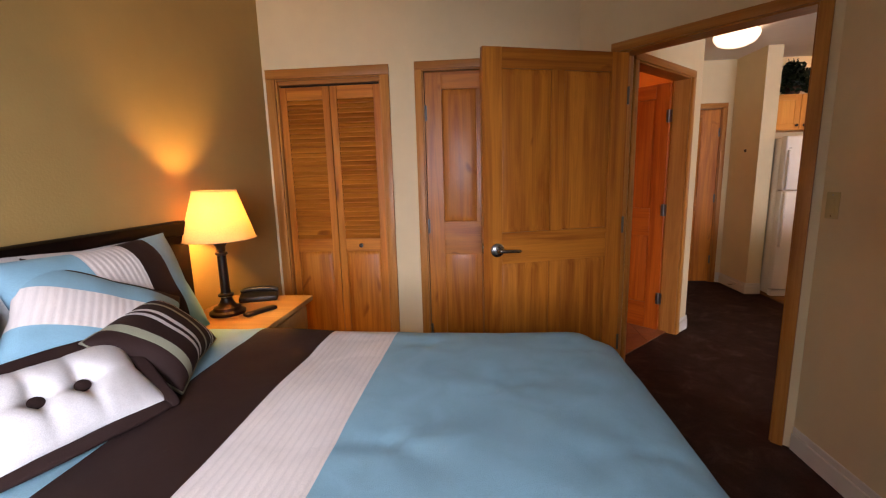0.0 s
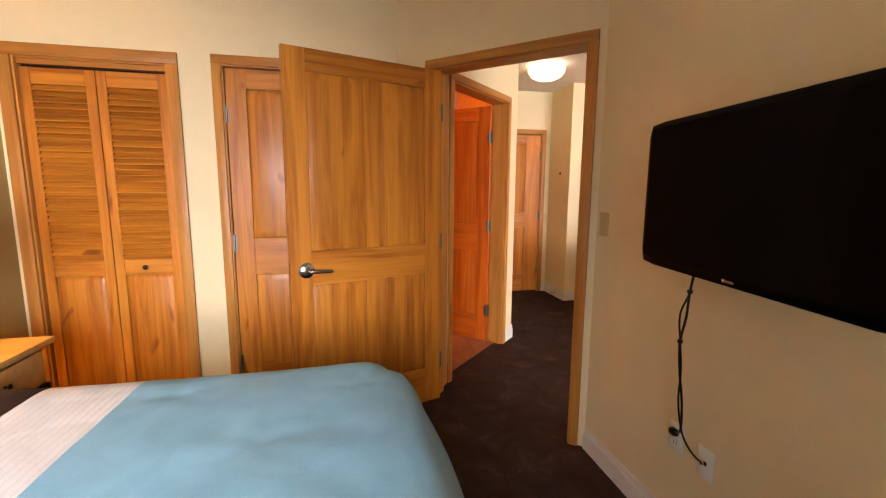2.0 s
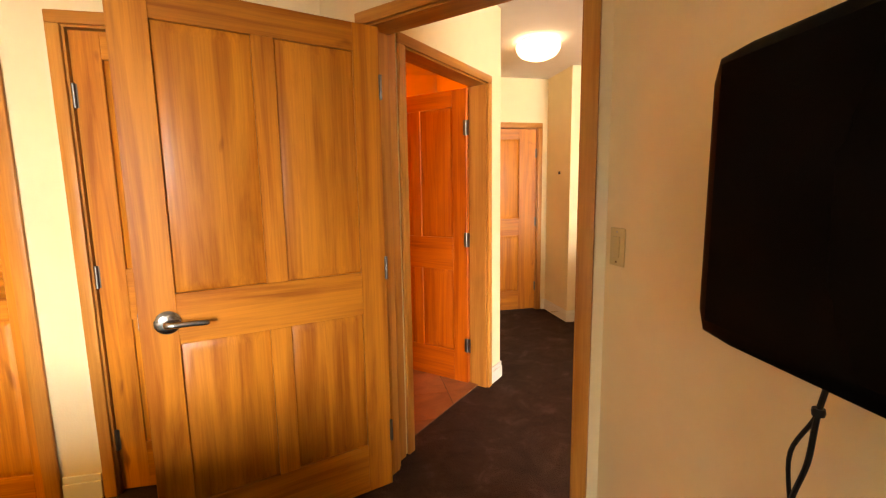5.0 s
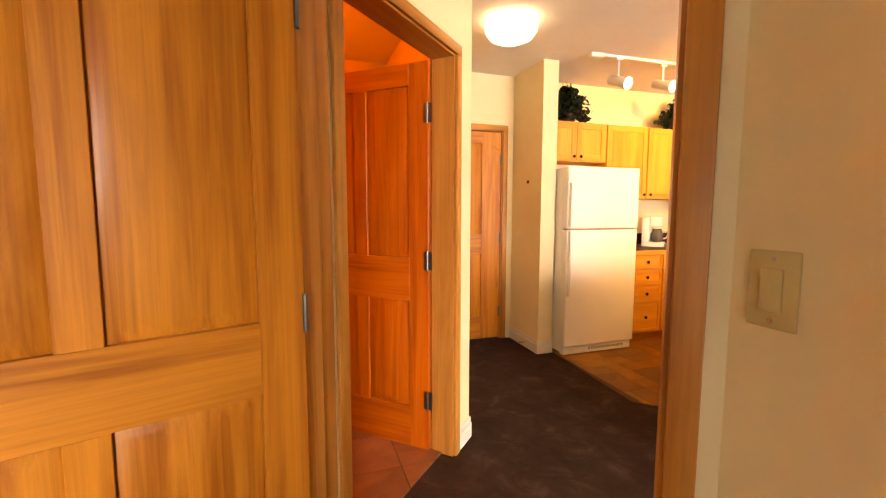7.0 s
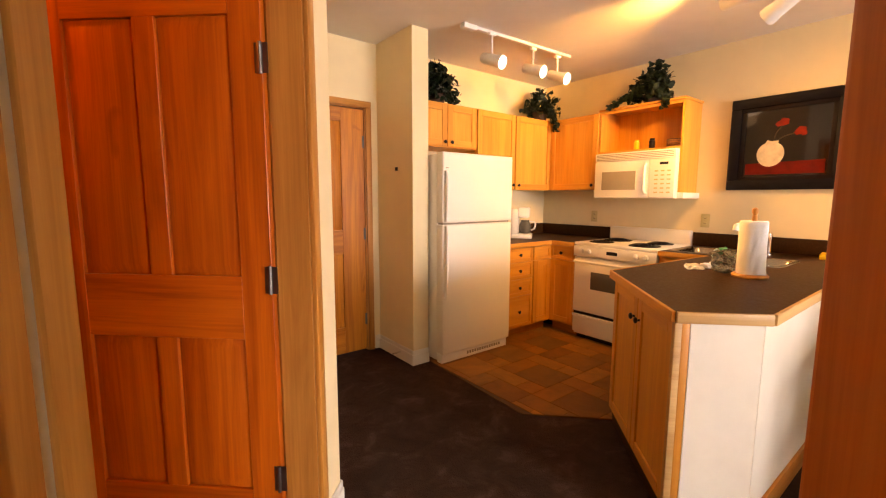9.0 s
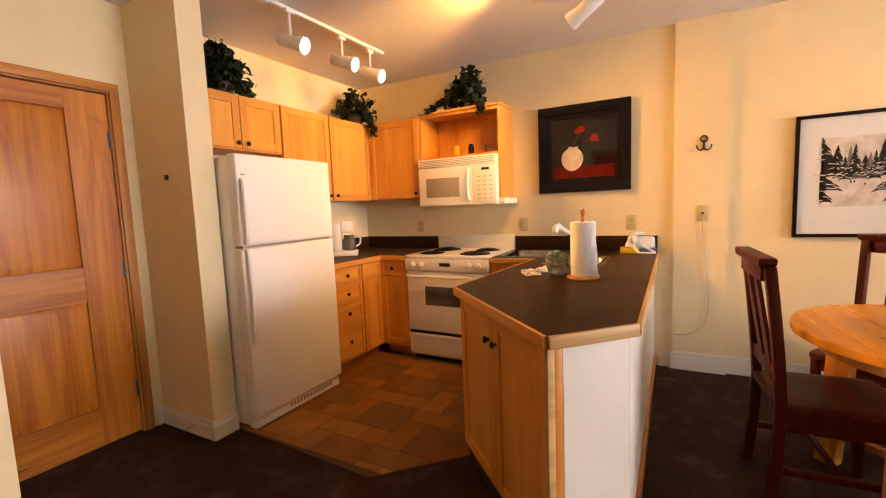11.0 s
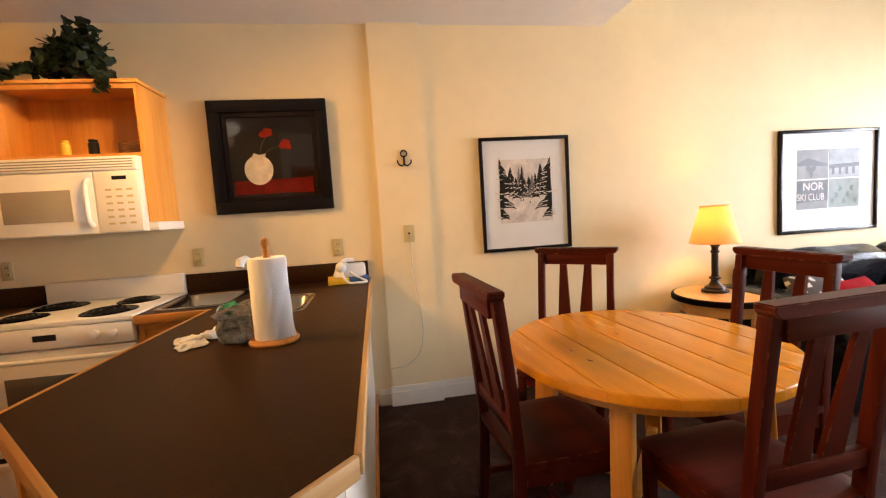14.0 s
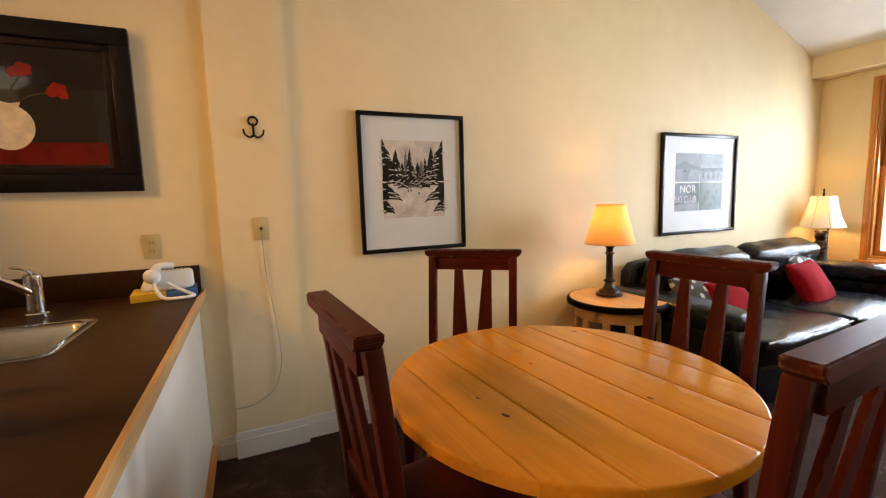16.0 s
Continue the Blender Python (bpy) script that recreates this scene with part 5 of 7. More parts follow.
YELLOW = plain("yellow_tin", (0.75, 0.48, 0.03), 0.4)
RATTAN = plain("brown_rattan", (0.20, 0.10, 0.04), 0.7, vary=0.3, scale=40)
lathe_thing("spice_tin", "yellow spice tin on the open shelf", "tin", [(0.024, 0), (0.024, 0.075), (0.018, 0.082), (0.018, 0.095), (0.002, 0.096)], YELLOW, pose(4.88, 4.47, 1.756))
lathe_thing("spice_jar", "dark spice jar on the open shelf", "jar", [(0.024, 0), (0.026, 0.01), (0.026, 0.075), (0.020, 0.08), (0.022, 0.095), (0.002, 0.096)], BLACK, pose(4.88, 4.33, 1.756))
_bk = thing("wicker_basket", "small brown wicker basket on the open shelf", "basket", pose(4.90, 4.13, 1.756))
for _i in range(5):
    _pts = [(0.06 * math.cos(k * math.pi / 10), 0.075 * math.sin(k * math.pi / 10), 0.012 + _i * 0.014 + 0.003 * math.sin(k * 5)) for k in range(21)]
    part("weave", tube(bmesh.new(), _pts, 0.005, 6, False), RATTAN, _bk)

# coffee maker
_cm = thing("coffee_maker", "white drip coffee maker with glass jug", "coffee maker", pose(4.40, 5.40, 0.9125, 0, 0, 38))
part("base", B(-0.09, 0.09, -0.11, 0.10, 0, 0.045, 0.008), WHITEPL, _cm)
part("tower", B(-0.09, 0.09, 0.03, 0.10, 0.0455, 0.30, 0.008), WHITEPL, _cm)
part("brew_head", B(-0.085, 0.085, -0.08, 0.03, 0.21, 0.315, 0.014), WHITEPL, _cm)
part("jug", lathe(bmesh.new(), [(0.045, 0.048), (0.062, 0.075), (0.06, 0.13), (0.042, 0.17), (0.045, 0.185), (0.002, 0.186)], 22), APPL_DARK, _cm, "dark glass jug", m=pose(0, -0.035, 0))
part("jug_handle", tube(bmesh.new(), curve_points([(0, -0.08, 0.17), (0, -0.135, 0.16), (0, -0.13, 0.10), (0, -0.09, 0.08)], 5), 0.008, 8), WHITEPL, _cm)
part("switch", B(-0.02, 0.02, -0.113, -0.109, 0.012, 0.030), BLACK, _cm)

# paper towel stand
_pt = thing("paper_towel_holder", "wooden paper towel stand on the peninsula", "paper towel holder", pose(3.725, 3.185, 0.9125))
part("base", lathe(bmesh.new(), [(0.002, 0), (0.082, 0), (0.085, 0.008), (0.078, 0.018), (0.002, 0.018)], 36, cap=False), CASE_X, _pt, "round pine base")
part("rod", lathe(bmesh.new(), [(0.012, 0.018), (0.012, 0.325), (0.009, 0.33), (0.015, 0.345), (0.013, 0.362), (0.001, 0.37)], 16), CASE_Z, _pt, "turned pine rod")
_pr = thing("paper_towel_roll", "white paper towel roll on its wooden stand", "paper towel", pose(3.725, 3.185, 0.931))
_roll = lathe(bmesh.new(), [(0.021, 0), (0.063, 0.0), (0.064, 0.01), (0.0635, 0.27), (0.060, 0.28), (0.021, 0.28), (0.021, 0.0)], 48, cap=False)
for _v in _roll.verts:
    _v.co += noise.noise_vector(_v.co * 25) * 0.0015
part("towel_wrap", _roll, PAPER, _pr, smooth=50)
part("core", lathe(bmesh.new(), [(0.0185, 0.001), (0.0205, 0.001), (0.0205, 0.279), (0.0185, 0.279), (0.0185, 0.001)], 24, cap=False), plain("brown_cardboard", (0.28, 0.17, 0.09), 0.85), _pr, "brown cardboard core")
_ls = bmesh.new()
_rows = []
for _i in range(15):
    _z = 0.278 - 0.276 * _i / 14
    _row = []
    for _j in range(9):
        _an = radians(196 + 7.0 * _j)
        _out = 0.0655 + (0.020 * (_j / 8) ** 2 + 0.004 * math.sin(_i * 0.8 + _j)) * (0.25 + 0.75 * (1 - _z / 0.28) ** 2)
        _row.append(_ls.verts.new((_out * math.cos(_an), _out * math.sin(_an), _z)))
    _rows.append(_row)
for _a, _b in zip(_rows, _rows[1:]):
    for _j in range(8):
        _ls.faces.new((_a[_j], _a[_j + 1], _b[_j + 1], _b[_j]))
bmesh.ops.solidify(_ls, geom=list(_ls.faces), thickness=0.0012)
part("loose_sheet", _ls, PAPER, _pr, "loose end of the paper towel", smooth=60)


def crumpled(name, label, cat, m, sx, sy, sz, mat, seed):
    bm = soft_box(bmesh.new(), 0, 0, sz / 2, sx, sy, sz, 4, 14)
    for v in bm.verts:
        q = v.co * 30 + Vector((seed, seed, 0))
        fold = abs(noise.noise(q * 1.7)) * 0.016 * min(1.0, v.co.z / sz)
        v.co += Vector((noise.noise(q), noise.noise(q + Vector((9, 0, 0))), noise.noise(q + Vector((0, 9, 0))) * 0.6)) * 0.024 * (0.3 + v.co.z / sz)
        v.co.z -= fold
        v.co.z = max(0.0, v.co.z)
    return single(name, bm, mat, label, cat, m, smooth=0)


FOIL = plain("clear_plastic_wrap", (0.30, 0.31, 0.30), 0.12, vary=0.3, scale=30, grain=0)
FOIL.node_tree.nodes["Principled BSDF"].inputs["Transmission Weight"].default_value = 0.8
GREENP = plain("green_packet", (0.02, 0.25, 0.12), 0.3, vary=0.3)
BLUEP = plain("blue_cardboard", (0.03, 0.10, 0.28), 0.5)
crumpled("paper_packet", "crumpled white paper packet on the peninsula", "packet", pose(3.80, 3.49, 0.9125, 0, 0, 20), 0.17, 0.10, 0.016, PAPER, 2.0)
crumpled("paper_packet", "small crumpled white packet beside the other", "packet", pose(3.875, 3.425, 0.9125, 0, 0, -35), 0.10, 0.075, 0.030, PAPER, 8.0)
crumpled("plastic_bag", "crumpled clear plastic bag of dish supplies", "bag", pose(3.755, 3.325, 0.9125, 0, 0, 60), 0.12, 0.08, 0.125, FOIL, 5.0)
crumpled("soap_sachet", "white and blue soap sachet leaning on the bag", "packet", pose(3.83, 3.375, 0.985, 0, 40, 50), 0.06, 0.03, 0.035, plain("pale_blue_sachet", (0.45, 0.60, 0.72), 0.35, vary=0.3, scale=40), 7.0)
crumpled("sponge_packet", "green and blue sponge packet beside the bag", "packet", pose(3.80, 3.335, 1.010, 0, 30, 60), 0.05, 0.03, 0.045, GREENP, 6.0)
lathe_thing("soap_bottle", "clear dish soap bottle beside the sink", "bottle", [(0.028, 0), (0.030, 0.01), (0.028, 0.09), (0.014, 0.115), (0.012, 0.14), (0.002, 0.141)], WHITEPL, pose(3.93, 3.20, 0.9125))
# box with iron and cord
_ib = thing("carton", "yellow and blue carton lying on the worktop", "box", pose(4.97, 3.00, 0.9125, 0, 0, -84))
part("box_body", B(-0.13, 0.0, -0.085, 0.085, 0, 0.035, 0.002), YELLOW, _ib)
part("box_end", B(0.0005, 0.12, -0.085, 0.085, 0, 0.035, 0.002), BLUEP, _ib)
_ir = thing("hair_dryer", "white hand-held hair dryer with coiled hose on a carton", "hair dryer", pose(4.965, 2.995, 0.9475, 0, 0, -84))
_hb = soft_box(bmesh.new(), 0, 0, 0.044, 0.215, 0.095, 0.088, 7, 8)
for _v in _hb.verts:
    _k = _v.co.z / 0.088
    _v.co.x = _v.co.x * (1 - 0.20 * _k) + 0.018 * _k
    _v.co.y *= 1 - 0.35 * _k
part("housing", _hb, WHITEPL, _ir, smooth=50)
_hd = lathe(bmesh.new(), [(0.001, 0), (0.024, 0.001), (0.031, 0.010), (0.033, 0.026), (0.028, 0.044), (0.014, 0.056), (0.001, 0.058)], 22, cap=False)
part("handset", _hd, WHITEPL, _ir, "rounded white dryer head", smooth=60, m=pose(-0.045, -0.035, 0.062, 70, 0, -15))
part("grip", tube(bmesh.new(), curve_points([(-0.045, -0.05, 0.085), (-0.02, -0.048, 0.112), (0.03, -0.03, 0.108)], 5), [0.017] * 5 + [0.014] * 6, 12), WHITEPL, _ir)
for _i in range(5):
    part("vent_slot", B(0.0 + _i * 0.016, 0.008 + _i * 0.016, -0.016, 0.016, 0.0875, 0.0895), BLACK, _ir, "dark vent slot")
_hz = curve_points([(-0.048, -0.06, 0.055), (-0.040, -0.085, 0.015), (-0.010, -0.115, -0.022), (0.055, -0.125, -0.026), (0.098, -0.105, -0.026), (0.088, -0.080, -0.018), (0.035, -0.070, 0.012), (0.005, -0.058, 0.035)], 8)
part("hose", tube(bmesh.new(), _hz, [0.0075 + 0.0012 * (_i % 2) for _i in range(len(_hz))], 10), WHITEPL, _ir, "coiled white hose", smooth=60)

plate("power_outlet", pose(XR, 3.06, 1.135, 0, 0, -90), "ivory power outlet above the backsplash", "outlet")
plate("power_outlet", pose(XR, 3.93, 1.135, 0, 0, -90), "ivory power outlet above the backsplash", "outlet")
plate("power_outlet", pose(XR, 5.00, 1.135, 0, 0, -90), "ivory power outlet above the backsplash", "outlet")
_pj = plate("phone_jack", pose(XP, 2.583, 1.195, 0, 0, -90), "ivory phone jack plate on the pier", "jack")
_cord = curve_points([(XP - 0.012, 2.583, 1.19), (XP - 0.008, 2.575, 0.95), (XP - 0.010, 2.545, 0.70), (XP - 0.012, 2.535, 0.50), (XP - 0.012, 2.57, 0.36), (XP - 0.012, 2.66, 0.285), (XP - 0.004, 2.768, 0.27)], 8)
part("cord", tube(bmesh.new(), _cord, 0.0022, 6), plain("grey_cord", (0.35, 0.32, 0.28), 0.5), _pj, "thin grey phone cord hanging in a loop", m=_pj.matrix_basis.inverted())
_hk = thing("coat_hook", "dark iron double coat hook on the pier", "coat hook", pose(XP, 2.583, 1.690, 0, 0, -90) @ Matrix.Diagonal((0.74, 0.9, 0.85, 1)))
part("backplate", tube(bmesh.new(), [(0.028 * math.cos(a * math.pi / 10), -0.006, 0.045 + 0.024 * math.sin(a * math.pi / 10)) for a in range(21)], 0.0065, 8, False), BRONZE, _hk)
part("stem", tube(bmesh.new(), [(0, -0.006, 0.03), (0, -0.008, -0.045)], 0.008, 8), BRONZE, _hk)
for _s in (-1, 1):
    part("prong", tube(bmesh.new(), curve_points([(0, -0.008, -0.035), (_s * 0.025, -0.02, -0.05), (_s * 0.055, -0.035, -0.035), (_s * 0.062, -0.038, -0.008)], 5), 0.0065, 8), BRONZE, _hk)
single("wall_button", B(-0.014, 0.014, -0.012, -0.0005, -0.014, 0.014, 0.003), BRONZE, "small dark square button on the entry side wall", "wall button", pose(2.865, 5.352, 1.55, 0, 0, -90))
single("door_stop", tube(bmesh.new(), [(0, 0, 0), (0, -0.075, 0)], 0.006, 8), CHROME, "chrome spring door stop on the baseboard", "door stop", pose(2.851, 5.30, 0.065, 0, 0, -90))


# ---- ceiling fixtures ----
_hl = thing("ceiling_light", "lit frosted glass dome light on the hall ceiling", "ceiling light", pose(2.25, 4.56, 0))
part("pan", lathe(bmesh.new(), [(0.15, HC - 0.001), (0.15, HC - 0.025), (0.14, HC - 0.028)], 36), WHITEPL, _hl)
part("dome", lathe(bmesh.new(), [(0.172, HC - 0.028), (0.178, HC - 0.045), (0.172, HC - 0.075), (0.145, HC - 0.112), (0.09, HC - 0.137), (0.002, HC - 0.146)], 40, cap=False), GLOBE, _hl, "lit frosted glass dome", smooth=60)


def track_light(name, label, rail, heads):
    t = thing(name, label, "track light", pose(0, 0, 0))
    a, b = Vector(rail[0]), Vector(rail[1])
    d = b - a
    part("rail", B(0, d.length, -0.017, 0.017, HC - 0.022, HC - 0.0005, 0.003), WHITEPL, t, "white ceiling rail", m=pose(a.x, a.y, 0, 0, 0, math.degrees(math.atan2(d.y, d.x))))
    part("power_feed", B(-0.01, 0.11, -0.026, 0.026, HC - 0.036, HC - 0.0008, 0.004), WHITEPL, t, m=pose(a.x, a.y, 0, 0, 0, math.degrees(math.atan2(d.y, d.x))))
    for e, g in heads:
        e, g = Vector(e), Vector(g)
        w = (g - e).normalized()
        bm = tube(bmesh.new(), [e, (e.x, e.y, HC - 0.02)], 0.008, 8)
        box(bm, e.x - 0.03, e.x + 0.03, e.y - 0.014, e.y + 0.014, HC - 0.045, HC - 0.022, 0.003)
        part("stem", bm, WHITEPL, t)
        q = w.to_track_quat("Z", "Y").to_matrix().to_4x4()
        m = Matrix.Translation(e) @ q
        can = part("can", lathe(bmesh.new(), [(0.001, -0.09), (0.034, -0.088), (0.040, -0.078), (0.043, 0.05), (0.050, 0.085), (0.050, 0.108), (0.046, 0.108), (0.045, 0.095), (0.001, 0.09)], 28, cap=False), WHITEPL, t, "white cylinder spot head", m=m)
        part("lamp_face", lathe(bmesh.new(), [(0.001, 0.104), (0.030, 0.102), (0.044, 0.096)], 28, cap=False), LENS, can, "lit lamp face", smooth=60)
    return t


track_light("track_light", "white ceiling track with three lit spot heads", ((3.14, 4.875), (4.34, 4.84)), SPOTS)
track_light("track_light", "white ceiling track with two spot heads over the peninsula", ((3.60, 3.505), (4.35, 2.89)), SPOTS_B)


# ---- plants ----
LEAF = plain("dark_ivy_leaf", (0.008, 0.016, 0.006), 0.5, vary=0.5, scale=9, grain=0, spec=0.2)
SOIL = plain("dark_basket", (0.06, 0.03, 0.015), 0.8, vary=0.3, scale=60)


def ivy(name, label, x, y, z, rx, ry, h, n, seed, trails=()):
    """A basket with a loose heap of ivy leaves and trailing stems."""
    rnd = random.Random(seed)
    p = thing(name, label, "potted plant", pose(x, y, z))
    part("basket", lathe(bmesh.new(), [(0.06, 0), (0.085, 0.09), (0.075, 0.092), (0.055, 0.02), (0.002, 0.02)], 20, cap=False), SOIL, p, "dark woven basket")
    fol, stems = bmesh.new(), bmesh.new()

    def leaf(c, size):
        d = Vector((rnd.uniform(-1, 1), rnd.uniform(-1, 1), rnd.uniform(-0.7, 0.5))).normalized()
        s = d.cross(Vector((rnd.uniform(-1, 1), rnd.uniform(-1, 1), rnd.uniform(-1, 1)))).normalized()
        nn = d.cross(s)
        pts = [(-0.5, 0, 0), (-0.25, 0.42, 0.08), (0.12, 0.34, 0.06), (0.6, 0, -0.10), (0.12, -0.34, 0.06), (-0.25, -0.42, 0.08)]
        vs = [fol.verts.new(Vector(c) + size * (a * d + b * s + g * nn)) for a, b, g in pts]
        fol.faces.new((vs[0], vs[1], vs[2], vs[3])), fol.faces.new((vs[0], vs[3], vs[4], vs[5]))

    for _ in range(n):
        a, e, r = rnd.uniform(0, 2 * math.pi), rnd.uniform(-0.15, 1.4), rnd.uniform(0.35, 1.0) ** 0.6
        lob = 1 + 0.30 * math.sin(3 * a + seed) + 0.18 * math.sin(5 * a + 2 * e + seed)
        leaf((rx * r * lob * math.cos(a) * math.cos(e), ry * r * lob * math.sin(a) * math.cos(e), 0.07 + (h - 0.07) * r * max(-0.2, math.sin(e)) * (0.85 + 0.25 * math.sin(4 * a + seed))), rnd.uniform(0.035, 0.065))
    for k in range(9):
        a = k * 0.7 + seed
        tube(stems, [(0, 0, 0.06), (rx * 0.5 * math.cos(a), ry * 0.5 * math.sin(a), h * 0.6), (rx * 0.95 * math.cos(a), ry * 0.95 * math.sin(a), h * rnd.uniform(0.3, 0.8))], 0.003, 5)
    for tr in trails:
        pts = curve_points(tr, 8)
        tube(stems, pts, 0.003, 5)
        for q in pts:
            for _ in range(3):
                leaf(q + Vector((rnd.uniform(-0.03, 0.03), rnd.uniform(-0.03, 0.03), rnd.uniform(-0.02, 0.02))), rnd.uniform(0.035, 0.055))
    part("foliage", fol, LEAF, p, "dark green ivy leaves", smooth=0)
    part("stems", stems, LEAF, p)
    return p


ivy("ivy_plant", "dark green ivy plant on the cabinet over the refrigerator", 3.37, 5.50, 2.126, 0.21, 0.12, 0.37, 620, 1)
ivy("ivy_plant", "dark green ivy plant on the corner cabinets, trailing over the edge", 4.70, 5.45, 2.126, 0.18, 0.17, 0.33, 520, 5, [[(-0.02, -0.1, 0.12), (0.0, -0.15, 0.05), (0.02, -0.19, -0.03), (0.03, -0.20, -0.10)]])
ivy("ivy_plant", "dark green ivy plant in a basket on the open shelf cabinet", 4.92, 4.37, 2.144, 0.13, 0.19, 0.36, 480, 9, [[(-0.05, 0.12, 0.1), (-0.1, 0.2, 0.08), (-0.17, 0.27, 0.03), (-0.19, 0.30, 0.0)], [(-0.05, -0.08, 0.1), (-0.13, -0.14, 0.06), (-0.17, -0.19, 0.0), (-0.17, -0.20, -0.05)]])


# ---- pictures ----
def picture_frame(name, label, x, y0, y1, z0, z1, fw, ft, mat=BLACKFRAME):
    """A frame on a wall that faces -x; local x runs to -y, local y into the wall."""
    p = thing(name, label, "picture", pose(x, y1, z0, 0, 0, -90))
    w, h = y1 - y0, z1 - z0
    for a in ((0, w, 0, fw), (0, w, h - fw, h), (0, fw, fw, h - fw), (w - fw, w, fw, h - fw)):
        part("frame_side", B(a[0], a[1], -ft, -0.002, a[2], a[3], min(0.006, fw * 0.3)), mat, p)
    return p, w, h


def flat_shape(bm, pts, y, slot=0):
    bm.faces.new([bm.verts.new((x, y, z)) for x, z in pts]).material_index = slot


def blob(cx, cz, rx, rz, n=24, f=lambda a: 1.0):
    return [(cx + rx * f(a) * math.cos(a), cz + rz * f(a) * math.sin(a)) for a in [2 * math.pi * k / n for k in range(n)]]


def ink(name, c, rough=0.16):
    return plain(name, c, rough, vary=0.25, scale=14, grain=0.05, gscale=90, spec=0.16, coat=0.10)


_p, _w, _h = picture_frame("framed_painting", "framed dark still life with white vase and red flowers", XR, 3.062, 3.785, 1.394, 2.10, 0.075, 0.038)
for _a in ((0.075, _w - 0.075, 0.075, 0.105), (0.075, _w - 0.075, _h - 0.105, _h - 0.075), (0.075, 0.105, 0.105, _h - 0.105), (_w - 0.105, _w - 0.075, 0.105, _h - 0.105)):
    part("liner", B(_a[0], _a[1], -0.022, -0.004, _a[2], _a[3], 0.003), ink("dark_liner", (0.014, 0.008, 0.006)), _p)
part("canvas", B(0.10, _w - 0.10, -0.012, -0.004, 0.10, _h - 0.10), plain("varnished_brown_ground", (0.012, 0.006, 0.0035), 0.05, vary=0.06, scale=14, grain=0, spec=0.5), _p, "dark painted ground")
_b = bmesh.new()
flat_shape(_b, [(0.118, 0.118), (_w - 0.118, 0.118), (_w - 0.118, 0.215), (0.118, 0.205)], -0.0126)
part("painted_table", _b, ink("painted_red_cloth", (0.13, 0.008, 0.004)), _p, smooth=0)
_b = bmesh.new()
flat_shape(_b, blob(0.275, 0.275, 0.088, 0.098, 28, lambda a: 1.0 - 0.10 * max(0, math.sin(a)) ** 2), -0.0132)
flat_shape(_b, [(0.235, 0.345), (0.315, 0.345), (0.325, 0.372), (0.285, 0.366), (0.250, 0.378)], -0.0134)
part("painted_vase", _b, ink("painted_ivory", (0.62, 0.50, 0.34)), _p, smooth=0)
PAINTED_RED = ink("painted_red", (0.22, 0.014, 0.005))
for _cx, _cz, _s in ((0.345, 0.505, 0.036), (0.315, 0.492, 0.025), (0.452, 0.432, 0.036), (0.432, 0.418, 0.024), (0.468, 0.41, 0.022)):
    _b = bmesh.new()
    flat_shape(_b, blob(_cx, _cz, _s, _s * 0.85, 18, lambda a: 0.75 + 0.25 * abs(math.sin(2.5 * a))), -0.0133 - _cx * 0.001)
    part("painted_flower", _b, PAINTED_RED, _p, smooth=0)
_b = bmesh.new()
for _q in ([(0.285, 0.36), (0.30, 0.43), (0.338, 0.49)], [(0.295, 0.36), (0.35, 0.40), (0.44, 0.425)]):
    for _s, _e in zip(_q, _q[1:]):
        flat_shape(_b, [(_s[0], _s[1]), (_e[0], _e[1]), (_e[0] + 0.004, _e[1] - 0.004), (_s[0] + 0.004, _s[1] - 0.004)], -0.0130)
part("painted_stem", _b, ink("painted_stem", (0.07, 0.045, 0.015)), _p, smooth=0)

INK_D, INK_M, INK_L = ink("photo_black", (0.022, 0.020, 0.018)), ink("photo_grey", (0.16, 0.14, 0.125)), ink("photo_snow", (0.56, 0.50, 0.44))
rnd = random.Random(11)
_p, _w, _h = picture_frame("framed_photograph", "black-framed photograph of snowy fir trees with a white mat", XD, 1.405, 2.062, 1.016, 1.815, 0.024, 0.030)
part("mat_board", B(0.022, _w - 0.022, -0.012, -0.003, 0.022, _h - 0.022), MATBOARD, _p, "white mat board")
PX0, PX1, PZ0, PZ1 = 0.135, _w - 0.135, 0.20, _h - 0.155
_b = bmesh.new()
flat_shape(_b, [(PX0, PZ0), (PX1, PZ0), (PX1, PZ1), (PX0, PZ1)], -0.0126)
part("photo_ground", _b, INK_L, _p, smooth=0)


def fir(bd, slot, cx, z0, h, w, y, clip):
    """A snow-laden fir as ragged dark boughs with pale tops."""
    n = max(4, int(h / 0.030))
    for k in range(n):
        f = k / n
        ww = w * (1 - f) * rnd.uniform(0.75, 1.15) + 0.006
        z = z0 + h * f
        for s in (-1, 1):
            xe = min(max(cx + s * ww, clip[0]), clip[1])
            xc = min(max(cx, clip[0]), clip[1])
            flat_shape(bd, [(xc, z + h / n * 1.7), (xc, z), (xe - s * ww * 0.25, z - 0.004), (xe, z - 0.010 - rnd.uniform(0, 0.01)), (xe - s * ww * 0.2, z + 0.010)], y - 0.00004 * k, slot)
            if rnd.random() < 0.6:
                flat_shape(bd, [(xc + s * ww * 0.3, z + 0.010), (xe - s * ww * 0.1, z + 0.002), (xe - s * ww * 0.3, z + 0.008), (xc + s * ww * 0.3, z + 0.016)], y - 0.0009 - 0.00002 * k, 2)


